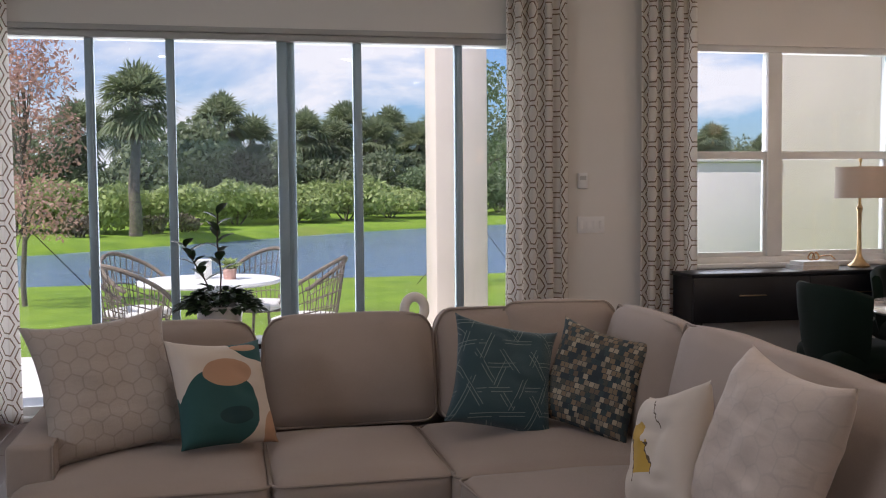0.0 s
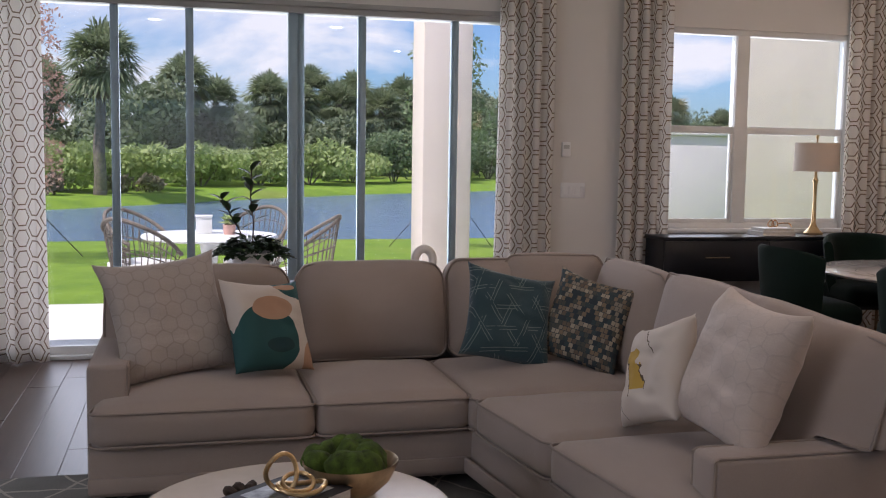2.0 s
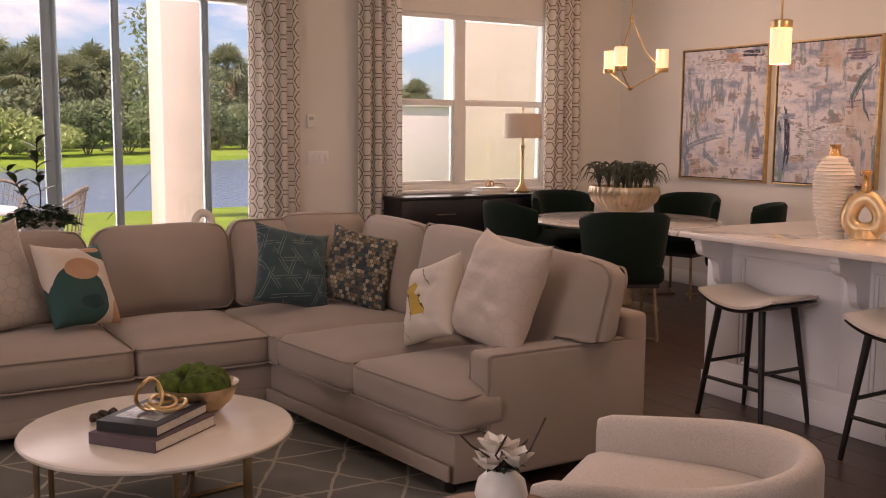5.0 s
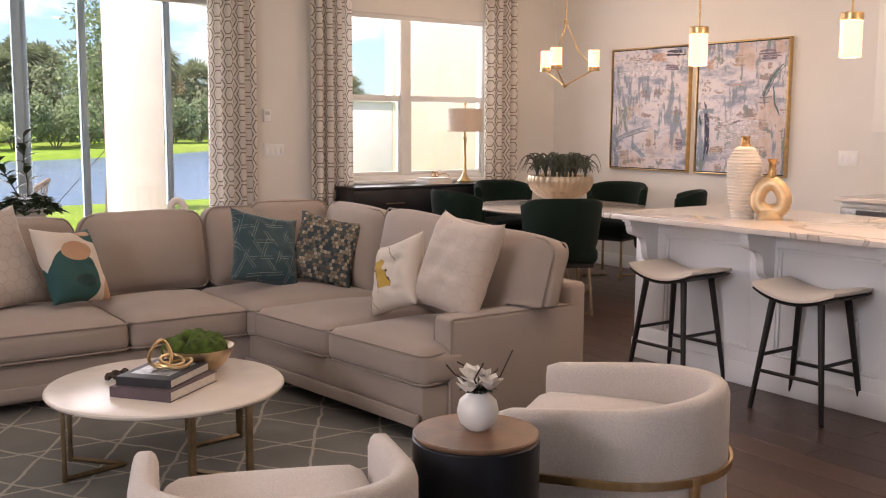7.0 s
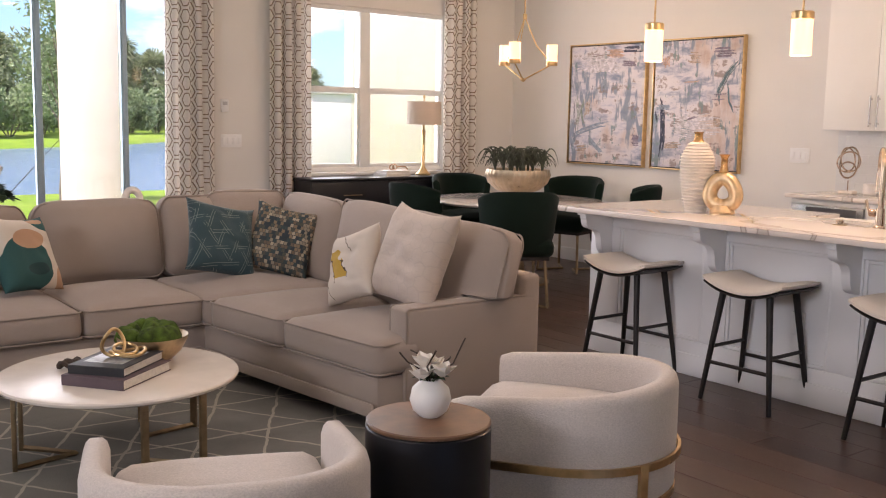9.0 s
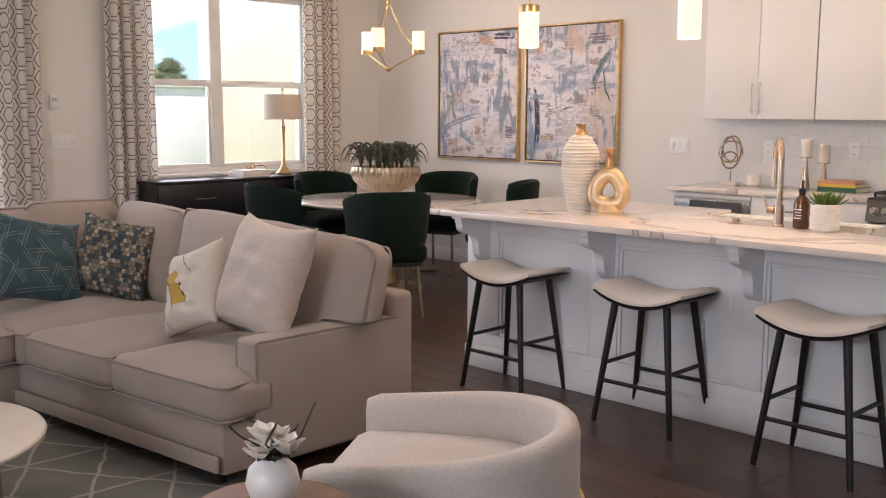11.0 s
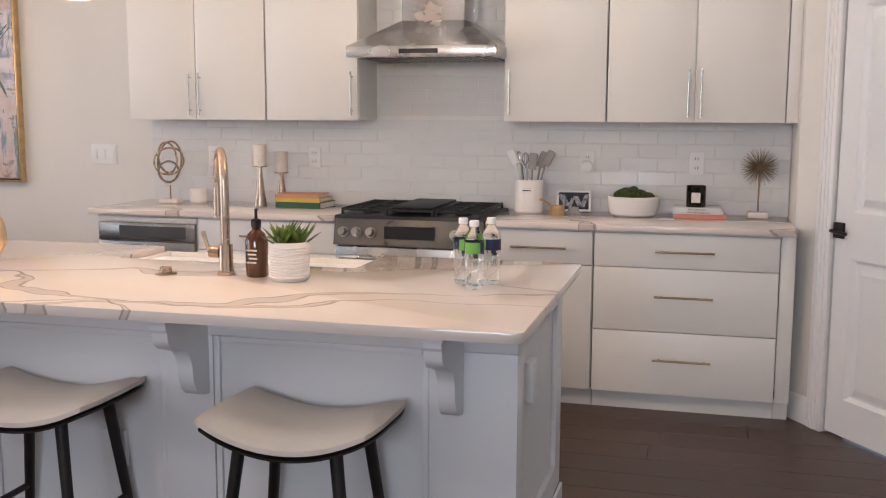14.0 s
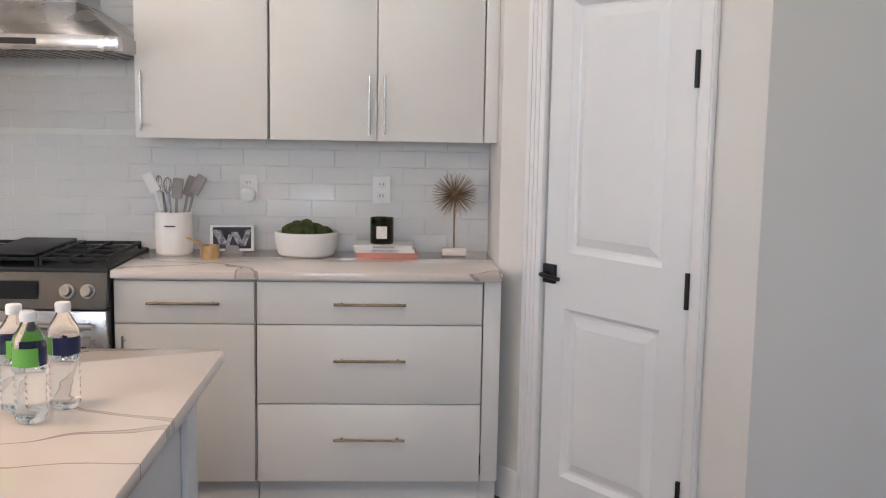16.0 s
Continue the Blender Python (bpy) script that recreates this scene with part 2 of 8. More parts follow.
def floor_mat():
    m, nt, b = nodes_of("dark_brown_plank")
    oi = nt.nodes.new("ShaderNodeObjectInfo")
    g = noise_of(nt, 5.0, 6, 0.6, stretch=(14, 0.9, 1))
    f = noise_of(nt, 40.0, 3, 0.6, stretch=(10, 0.6, 1))
    c = ramp(nt, g.outputs["Fac"], ((0.25, (0.036, 0.017, 0.011)), (0.75, (0.088, 0.045, 0.030))))
    c = mixc(nt, 0.45, c, ramp(nt, oi.outputs["Random"], ((0.0, (0.042, 0.021, 0.014)), (1.0, (0.088, 0.047, 0.032)))))
    nt.links.new(c, b.inputs["Base Color"])
    b.inputs["Roughness"].default_value = 0.36
    bump(nt, b, f.outputs["Fac"], 0.25, 0.0015)
    return m


def quartz_mat():
    """White quartz with long drifting veins: a pale grey-brown body between thin dark edges."""
    m, nt, b = nodes_of("veined_quartz")
    src = vec(nt)
    sep = nt.nodes.new("ShaderNodeSeparateXYZ")
    nt.links.new(src, sep.inputs[0])
    warp, fray = noise_of(nt, 1.5, 3, 0.5), noise_of(nt, 9.0, 4, 0.6)
    c = ramp(nt, noise_of(nt, 2.5, 4).outputs["Fac"], ((0.3, (0.72, 0.645, 0.595)), (0.7, (0.76, 0.68, 0.63))))
    for ang, period, shift, width in ((24, 0.62, 0.10, 0.030), (-33, 1.15, 0.45, 0.022), (12, 0.93, 0.52, 0.012)):
        ca, sa = math.cos(radians(ang)), math.sin(radians(ang))
        t = mth(nt, "ADD", mth(nt, "MULTIPLY", sep.outputs["X"], ca), mth(nt, "MULTIPLY", sep.outputs["Y"], sa))
        t = mth(nt, "ADD", t, mth(nt, "MULTIPLY", mth(nt, "SUBTRACT", warp.outputs["Fac"], 0.5), 0.62))
        t = mth(nt, "ADD", t, mth(nt, "MULTIPLY", mth(nt, "SUBTRACT", fray.outputs["Fac"], 0.5), 0.022))
        d = mth(nt, "ABSOLUTE", mth(nt, "SUBTRACT", mth(nt, "MODULO", mth(nt, "ADD", t, 20.0 + shift), period), period / 2))
        gate = noise_of(nt, 1.1, 2, 0.5, src, (1.0 + shift, 1.0, 1.0))
        half = mth(nt, "MULTIPLY", mth(nt, "MAXIMUM", mth(nt, "SUBTRACT", gate.outputs["Fac"], 0.36), 0.0), width * 5.5)
        body = mth(nt, "MULTIPLY", mth(nt, "LESS_THAN", d, half), 0.55)
        rim = mth(nt, "LESS_THAN", mth(nt, "ABSOLUTE", mth(nt, "SUBTRACT", d, half)), mth(nt, "MULTIPLY", fray.outputs["Fac"], 0.006))
        c = mixc(nt, body, c, (0.45, 0.39, 0.34))
        c = mixc(nt, mth(nt, "MULTIPLY", rim, 0.7), c, (0.27, 0.22, 0.185))
    nt.links.new(c, b.inputs["Base Color"])
    b.inputs["Roughness"].default_value = 0.08
    b.inputs["Coat Weight"].default_value = 0.2
    return m


def tile_mat():
    m, nt, b = nodes_of("glazed_white_tile")
    oi = nt.nodes.new("ShaderNodeObjectInfo")
    c = ramp(nt, oi.outputs["Random"], ((0.0, (0.71, 0.715, 0.715)), (1.0, (0.735, 0.74, 0.74))))
    nt.links.new(c, b.inputs["Base Color"])
    b.inputs["Roughness"].default_value = 0.08
    n = noise_of(nt, 9.0, 2)
    bump(nt, b, n.outputs["Fac"], 0.12, 0.004)
    return m


def curtain_mat():
    m, nt, b = nodes_of("honeycomb_curtain_linen")
    sep = nt.nodes.new("ShaderNodeSeparateXYZ")
    nt.links.new(vec(nt, True), sep.inputs[0])
    pu, pv, half = 0.236, 0.139, 0.0575

    def cell(du, dv):
        a = mth(nt, "ABSOLUTE", mth(nt, "SUBTRACT", mth(nt, "MODULO", mth(nt, "ADD", sep.outputs["X"], du + 10 * pu), pu), pu / 2))
        c = mth(nt, "ABSOLUTE", mth(nt, "SUBTRACT", mth(nt, "MODULO", mth(nt, "ADD", sep.outputs["Y"], dv + 10 * pv), pv), pv / 2))
        return mth(nt, "MAXIMUM", c, mth(nt, "ADD", mth(nt, "MULTIPLY", c, 0.5), mth(nt, "MULTIPLY", a, 0.8660254)))
    d = mth(nt, "MINIMUM", cell(0.0, 0.0), cell(pu / 2, pv / 2))
    inner = mth(nt, "MULTIPLY", mth(nt, "GREATER_THAN", d, half - 0.0082), mth(nt, "LESS_THAN", d, half))
    fine = noise_of(nt, 500, 2)
    base = mixc(nt, 0.5, (0.93, 0.90, 0.86), ramp(nt, fine.outputs["Fac"], ((0.3, (0.84, 0.80, 0.76)), (0.7, (0.96, 0.93, 0.89)))))
    c = mixc(nt, inner, base, (0.27, 0.19, 0.14))
    nt.links.new(c, b.inputs["Base Color"])
    b.inputs["Roughness"].default_value = 0.9
    b.inputs["Sheen Weight"].default_value = 0.15
    tl = nt.nodes.new("ShaderNodeBsdfTranslucent")
    nt.links.new(c, tl.inputs["Color"])
    ms = nt.nodes.new("ShaderNodeMixShader")
    ms.inputs[0].default_value = 0.48
    nt.links.new(b.outputs[0], ms.inputs[1])
    nt.links.new(tl.outputs[0], ms.inputs[2])
    nt.links.new(ms.outputs[0], nt.nodes["Material Output"].inputs["Surface"])
    bump(nt, b, fine.outputs["Fac"], 0.3, 0.001)
    return m


def hexpillow_mat(name, cell, seam):
    m, nt, b = nodes_of(name)
    d, line = hexline(nt, vec(nt, True), 0.07, 0.045)
    fine = noise_of(nt, 600, 2)
    c = mixc(nt, line, cell, seam)
    c = mixc(nt, 0.35, c, ramp(nt, fine.outputs["Fac"], ((0.3, (0.5, 0.5, 0.5)), (0.7, (1, 1, 1)))), "MULTIPLY")
    nt.links.new(c, b.inputs["Base Color"])
    b.inputs["Roughness"].default_value = 0.75
    b.inputs["Sheen Weight"].default_value = 0.3
    crease = noise_of(nt, 1.6, 3, 0.45, vec(nt), (3.5, 3.5, 13.0))
    bump(nt, b, mth(nt, "ADD", mth(nt, "MULTIPLY", mth(nt, "ADD", fine.outputs["Fac"], line), 0.12), crease.outputs["Fac"]), 0.6, 0.012)
    return m


def abstract_pillow_mat(kind):
    m, nt, b = nodes_of("abstract_print_" + kind)
    src = vec(nt, True)
    sep = nt.nodes.new("ShaderNodeSeparateXYZ")
    nt.links.new(src, sep.inputs[0])
    x, y = sep.outputs["X"], sep.outputs["Y"]
    wob = noise_of(nt, 5.0, 2, 0.4, src)

    def blob(cx, cy, rx, ry, wobble=0.5):
        e = mth(nt, "ADD", mth(nt, "POWER", mth(nt, "ABSOLUTE", mth(nt, "DIVIDE", mth(nt, "SUBTRACT", x, cx), rx)), 2.0),
                mth(nt, "POWER", mth(nt, "ABSOLUTE", mth(nt, "DIVIDE", mth(nt, "SUBTRACT", y, cy), ry)), 2.0))
        e = mth(nt, "ADD", e, mth(nt, "MULTIPLY", mth(nt, "SUBTRACT", wob.outputs["Fac"], 0.5), wobble))
        return mth(nt, "LESS_THAN", e, 1.0)
    ivory = (0.66, 0.58, 0.50)
    if kind == "teal":
        teal, peach = (0.018, 0.085, 0.085), (0.50, 0.30, 0.19)
        c = mixc(nt, blob(-0.25, -0.38, 0.78, 0.74, 0.12), ivory, teal)
        c = mixc(nt, blob(-0.70, -0.75, 0.42, 0.62, 0.10), c, teal)
        c = mixc(nt, blob(0.02, -0.52, 0.34, 0.16, 0.1), c, (0.010, 0.045, 0.05))
        c = mixc(nt, blob(-0.02, 0.28, 0.50, 0.26, 0.2), c, peach)
        c = mixc(nt, blob(0.78, 0.92, 0.62, 0.44, 0.15), c, teal)
        c = mixc(nt, blob(0.45, 0.80, 0.30, 0.10, 0.1), c, peach)
        c = mixc(nt, blob(0.95, -0.80, 0.34, 0.36, 0.1), c, peach)
    else:
        run = mth(nt, "ADD", mth(nt, "ADD", x, mth(nt, "MULTIPLY", y, 0.55)), mth(nt, "MULTIPLY", mth(nt, "SUBTRACT", wob.outputs["Fac"], 0.5), 0.45))

        def streak(at, half, low, high):
            on = mth(nt, "LESS_THAN", mth(nt, "ABSOLUTE", mth(nt, "SUBTRACT", run, at)), half)
            return mth(nt, "MULTIPLY", on, mth(nt, "MULTIPLY", mth(nt, "GREATER_THAN", y, low), mth(nt, "LESS_THAN", y, high)))
        c = mixc(nt, streak(-0.30, 0.26, -0.42, 0.40), ivory, (0.52, 0.32, 0.05))
        for at, low, high in ((-0.57, -0.55, 0.62), (-0.03, -0.45, 0.05), (0.34, 0.25, 0.80), (-1.05, -0.95, -0.55)):
            c = mixc(nt, streak(at, 0.022, low, high), c, (0.10, 0.065, 0.035))
    fine = noise_of(nt, 600, 2, 0.5, src)
    c = mixc(nt, 0.3, c, ramp(nt, fine.outputs["Fac"], ((0.3, (0.55, 0.55, 0.55)), (0.7, (1, 1, 1)))), "MULTIPLY")
    nt.links.new(c, b.inputs["Base Color"])
    b.inputs["Roughness"].default_value = 0.85
    bump(nt, b, fine.outputs["Fac"], 0.4, 0.001)
    return m


def mosaic_pillow_mat():
    m, nt, b = nodes_of("mosaic_weave")
    src = vec(nt, True)
    bt = nt.nodes.new("ShaderNodeTexBrick")
    bt.inputs["Scale"].default_value = 1.0
    bt.inputs["Brick Width"].default_value, bt.inputs["Row Height"].default_value = 0.10, 0.105
    bt.inputs["Mortar Size"].default_value = 0.006
    bt.inputs["Color1"].default_value, bt.inputs["Color2"].default_value = (0, 0, 0, 1), (1, 1, 1, 1)
    bt.inputs["Mortar"].default_value = (0.1, 0.1, 0.1, 1)
    nt.links.new(src, bt.inputs["Vector"])
    c = ramp(nt, bt.outputs["Color"], ((0.0, (0.035, 0.05, 0.06)), (0.16, (0.23, 0.17, 0.11)), (0.34, (0.08, 0.085, 0.07)), (0.5, (0.40, 0.34, 0.25)),
                                       (0.62, (0.045, 0.07, 0.075)), (0.74, (0.15, 0.115, 0.08)), (0.86, (0.27, 0.23, 0.17))), True)
    fine = noise_of(nt, 500, 2, 0.5, src)
    c = mixc(nt, 0.4, c, ramp(nt, fine.outputs["Fac"], ((0.3, (0.5, 0.5, 0.5)), (0.7, (1, 1, 1)))), "MULTIPLY")
    nt.links.new(c, b.inputs["Base Color"])
    b.inputs["Roughness"].default_value = 0.9
    bump(nt, b, bt.outputs["Fac"], 0.4, 0.002)
    return m


def teal_pillow_mat():
    m, nt, b = nodes_of("teal_geometric_jacquard")
    src = vec(nt, True)
    lines = None
    for ang, per in ((0.35, 0.44), (1.40, 0.44), (2.45, 0.44)):
        rot = nt.nodes.new("ShaderNodeMapping")
        rot.inputs["Rotation"].default_value = (0, 0, ang)
        nt.links.new(src, rot.inputs["Vector"])
        s2 = nt.nodes.new("ShaderNodeSeparateXYZ")
        nt.links.new(rot.outputs["Vector"], s2.inputs[0])
        k = mth(nt, "ABSOLUTE", mth(nt, "SUBTRACT", mth(nt, "MODULO", mth(nt, "ADD", s2.outputs["X"], 10.0), per), per / 2))
        k = mth(nt, "ABSOLUTE", mth(nt, "SUBTRACT", k, 0.034))
        gate = noise_of(nt, 2.1, 1, 0.4, rot.outputs["Vector"])
        k = mth(nt, "MULTIPLY", mth(nt, "LESS_THAN", k, 0.0065), mth(nt, "GREATER_THAN", gate.outputs["Fac"], 0.47))
        lines = k if lines is None else mth(nt, "MAXIMUM", lines, k)
    fine = noise_of(nt, 600, 2, 0.5, src)
    c = mixc(nt, lines, (0.022, 0.062, 0.075), (0.18, 0.23, 0.22))
    c = mixc(nt, 0.4, c, ramp(nt, fine.outputs["Fac"], ((0.3, (0.5, 0.5, 0.5)), (0.7, (1, 1, 1)))), "MULTIPLY")
    nt.links.new(c, b.inputs["Base Color"])
    b.inputs["Roughness"].default_value = 0.8
    b.inputs["Sheen Weight"].default_value = 0.2
    bump(nt, b, mth(nt, "ADD", fine.outputs["Fac"], lines), 0.4, 0.0015)
    return m


def rug_mat():
    m, nt, b = nodes_of("grey_trellis_rug")
    src = vec(nt)
    wob = noise_of(nt, 5.0, 3)
    sep = nt.nodes.new("ShaderNodeSeparateXYZ")
    nt.links.new(src, sep.inputs[0])
    lines = None
    off = mth(nt, "MULTIPLY", wob.outputs["Fac"], 0.06)
    for kx, ky, per in ((1.0, 0.62, 0.34), (1.0, -0.62, 0.34), (0.05, 1.0, 0.46)):
        s = mth(nt, "ADD", mth(nt, "MULTIPLY", sep.outputs["X"], kx), mth(nt, "MULTIPLY", sep.outputs["Y"], ky))
        s = mth(nt, "ADD", mth(nt, "ADD", s, off), 20.0)
        k = mth(nt, "LESS_THAN", mth(nt, "ABSOLUTE", mth(nt, "SUBTRACT", mth(nt, "MODULO", s, per), per / 2)), 0.008)
        lines = k if lines is None else mth(nt, "MAXIMUM", lines, k)
    fine = noise_of(nt, 260, 3)
    big = noise_of(nt, 2.2, 4)
    base = ramp(nt, big.outputs["Fac"], ((0.3, (0.155, 0.15, 0.135)), (0.7, (0.25, 0.245, 0.225))))
    c = mixc(nt, lines, base, (0.46, 0.42, 0.35))
    c = mixc(nt, 0.5, c, ramp(nt, fine.outputs["Fac"], ((0.3, (0.5, 0.5, 0.5)), (0.7, (1, 1, 1)))), "MULTIPLY")
    nt.links.new(c, b.inputs["Base Color"])
    b.inputs["Roughness"].default_value = 0.95
    bump(nt, b, fine.outputs["Fac"], 0.8, 0.004)
    return m


def canvas_mat(name, seed):
    m, nt, b = nodes_of(name)
    src = nt.nodes.new("ShaderNodeMapping")
    src.inputs["Location"].default_value = (seed, seed * 1.7, seed * 0.6)
    nt.links.new(vec(nt), src.inputs["Vector"])
    s = src.outputs["Vector"]
    sa = noise_of(nt, 1.7, 3, 0.5, s)
    streak = noise_of(nt, 1.9, 6, 0.62, s, (1, 2.0, 6.0))
    drip = noise_of(nt, 2.4, 6, 0.60, s, (1, 6.0, 1.6))
    spots = noise_of(nt, 8.0, 6, 0.65, s)
    big = noise_of(nt, 1.5, 3, 0.5, s)
    c = ramp(nt, streak.outputs["Fac"], ((0.33, (0.24, 0.28, 0.40)), (0.42, (0.46, 0.47, 0.57)), (0.50, (0.69, 0.66, 0.71)), (0.60, (0.74, 0.70, 0.73)), (0.68, (0.40, 0.38, 0.47))))
    c = mixc(nt, ramp(nt, big.outputs["Fac"], ((0.52, (0, 0, 0)), (0.60, (0.8, 0.8, 0.8)))), c, ramp(nt, drip.outputs["Fac"], ((0.35, (0.58, 0.42, 0.35)), (0.6, (0.70, 0.62, 0.60)))))
    c = mixc(nt, ramp(nt, mth(nt, "MULTIPLY", drip.outputs["Fac"], sa.outputs["Fac"]), ((0.275, (0, 0, 0)), (0.32, (0.85, 0.85, 0.85)))), c, (0.20, 0.26, 0.36))
    c = mixc(nt, ramp(nt, mth(nt, "MULTIPLY", streak.outputs["Fac"], spots.outputs["Fac"]), ((0.29, (0, 0, 0)), (0.325, (0.75, 0.75, 0.75)))), c, (0.27, 0.20, 0.19))
    c = mixc(nt, ramp(nt, mth(nt, "MULTIPLY", spots.outputs["Fac"], drip.outputs["Fac"]), ((0.32, (0, 0, 0)), (0.335, (0.8, 0.8, 0.8)))), c, (0.20, 0.29, 0.30))
    nt.links.new(c, b.inputs["Base Color"])
    b.inputs["Roughness"].default_value = 0.6
    bump(nt, b, spots.outputs["Fac"], 0.4, 0.003)
    return m


def leaf_mat(name, a, c2, translucent=0.38):
    m, nt, b = nodes_of(name)
    g = nt.nodes.new("ShaderNodeNewGeometry")
    n = noise_of(nt, 0.35, 3)
    c = mixc(nt, 0.5, ramp(nt, g.outputs["Random Per Island"], ((0.0, a), (1.0, c2))), ramp(nt, n.outputs["Fac"], ((0.3, a), (0.7, c2))))
    nt.links.new(c, b.inputs["Base Color"])
    b.inputs["Roughness"].default_value = 0.6
    tl = nt.nodes.new("ShaderNodeBsdfTranslucent")
    nt.links.new(c, tl.inputs["Color"])
    ms = nt.nodes.new("ShaderNodeMixShader")
    ms.inputs[0].default_value = translucent
    nt.links.new(b.outputs[0], ms.inputs[1])
    nt.links.new(tl.outputs[0], ms.inputs[2])
    nt.links.new(ms.outputs[0], nt.nodes["Material Output"].inputs["Surface"])
    return m


def grass_mat():
    m, nt, b = nodes_of("lawn")
    big, mid, fine = noise_of(nt, 0.06, 5), noise_of(nt, 1.3, 5), noise_of(nt, 60, 3)
    c = ramp(nt, mid.outputs["Fac"], ((0.3, (0.13, 0.25, 0.015)), (0.7, (0.24, 0.38, 0.025))))
    c = mixc(nt, ramp(nt, big.outputs["Fac"], ((0.5, (0, 0, 0)), (0.62, (0.6, 0.6, 0.6)))), c, (0.25, 0.26, 0.06))
    c = mixc(nt, 0.4, c, ramp(nt, fine.outputs["Fac"], ((0.3, (0.5, 0.5, 0.5)), (0.7, (1, 1, 1)))), "MULTIPLY")
    nt.links.new(c, b.inputs["Base Color"])
    b.inputs["Roughness"].default_value = 0.95
    bump(nt, b, fine.outputs["Fac"], 0.8, 0.03)
    return m


def water_mat():
    m, nt, b = nodes_of("pond_water")
    b.inputs["Base Color"].default_value = (0.12, 0.19, 0.28, 1)
    b.inputs["Roughness"].default_value = 0.2
    n = noise_of(nt, 1.1, 4, 0.6, stretch=(0.6, 1.8, 1))
    n2 = noise_of(nt, 9.0, 3, 0.6, stretch=(0.6, 1.6, 1))
    bump(nt, b, mth(nt, "ADD", n.outputs["Fac"], mth(nt, "MULTIPLY", n2.outputs["Fac"], 0.3)), 0.5, 0.10)
    return m


FLOOR, QUARTZ, TILE, CURT, RUG, GRASS, WATER = floor_mat(), quartz_mat(), tile_mat(), curtain_mat(), rug_mat(), grass_mat(), water_mat()
HEXP = hexpillow_mat("ivory_hexagon_jacquard", (0.60, 0.50, 0.43), (0.555, 0.465, 0.40))
HEXD = hexpillow_mat("taupe_hexagon_jacquard", (0.46, 0.39, 0.335), (0.385, 0.325, 0.275))
TEALP, MOSAP = teal_pillow_mat(), mosaic_pillow_mat()
ABST, ABSG = abstract_pillow_mat("teal"), abstract_pillow_mat("gold")
BARK = mat("bark", (0.17, 0.14, 0.115), 0.9, var=0.25, scale=6, bscale=30, bstr=0.6, bdist=0.02)
PALMLEAF = leaf_mat("palm_frond", (0.13, 0.17, 0.09), (0.32, 0.37, 0.21))
SKIRT = leaf_mat("dead_fronds", (0.13, 0.105, 0.075), (0.25, 0.21, 0.15))
BUSH = leaf_mat("bush_leaf", (0.21, 0.29, 0.09), (0.46, 0.54, 0.22))
WOODLEAF = leaf_mat("woodland_leaf", (0.11, 0.15, 0.08), (0.27, 0.32, 0.18))
REDLEAF = leaf_mat("copper_leaf", (0.42, 0.20, 0.17), (0.72, 0.48, 0.41))
SILVERLEAF = leaf_mat("olive_leaf", (0.10, 0.16, 0.07), (0.32, 0.40, 0.22))

# ---- mesh helpers ----
def thing(name, label, category, x=0, y=0, z=0, rz=0, group="", kind=""):
    ob = new(name)
    ob.empty_display_size = 0.05
    ob.matrix_basis = pose(x, y, z, 0, 0, rz)
    return tagged(ob, label, category, group, kind)


def finish(bm, name, material, parent, label="", angle=38, world_space=False):
    if world_space and parent is not None:
        m = parent.matrix_basis.copy()
        if parent.parent is not None:
            m = parent.parent.matrix_basis @ m
        bm.transform(m.inverted())
    me = bpy.data.meshes.new(name)
    bm.to_mesh(me)
    bm.free()
    me.materials.append(material)
    for p in me.polygons:
        p.use_smooth = True
    me.set_sharp_from_angle(angle=radians(angle))
    ob = new(name, me)
    if parent is not None:
        ob.parent = parent
    if label:
        ob["label"] = label
    return ob


def part(name, bm, material, parent, label="", angle=38):
    return finish(bm, name, material, parent, label, angle)


def wpart(name, bm, material, parent, label="", angle=38):
    """A part whose mesh is given in the place's own metres."""
    return finish(bm, name, material, parent, label, angle, True)


def box(x0, x1, y0, y1, z0, z1, bev=0.0, bm=None, seg=2):
    b = bmesh.new()
    bmesh.ops.create_cube(b, size=1, matrix=Matrix.Translation(((x0 + x1) / 2, (y0 + y1) / 2, (z0 + z1) / 2)) @ Matrix.Diagonal((abs(x1 - x0), abs(y1 - y0), abs(z1 - z0), 1)))
    if bev:
        bmesh.ops.bevel(b, geom=b.edges[:], offset=bev, segments=seg, affect="EDGES", profile=0.5)
    return join(bm, b)


def join(bm, b):
    if bm is None:
        return b
    me = bpy.data.meshes.new("join")
    b.to_mesh(me)
    b.free()
    bm.from_mesh(me)
    bpy.data.meshes.remove(me)
    return bm


def cyl(p0, p1, r0, r1=None, seg=14, bm=None, caps=True):
    r1 = r0 if r1 is None else r1
    p0, p1 = Vector(p0), Vector(p1)
    d = p1 - p0
    b = bmesh.new()
    bmesh.ops.create_cone(b, cap_ends=caps, segments=seg, radius1=r0, radius2=r1, depth=d.length,
                          matrix=Matrix.Translation((p0 + p1) / 2) @ d.to_track_quat("Z", "Y").to_matrix().to_4x4())
    return join(bm, b)


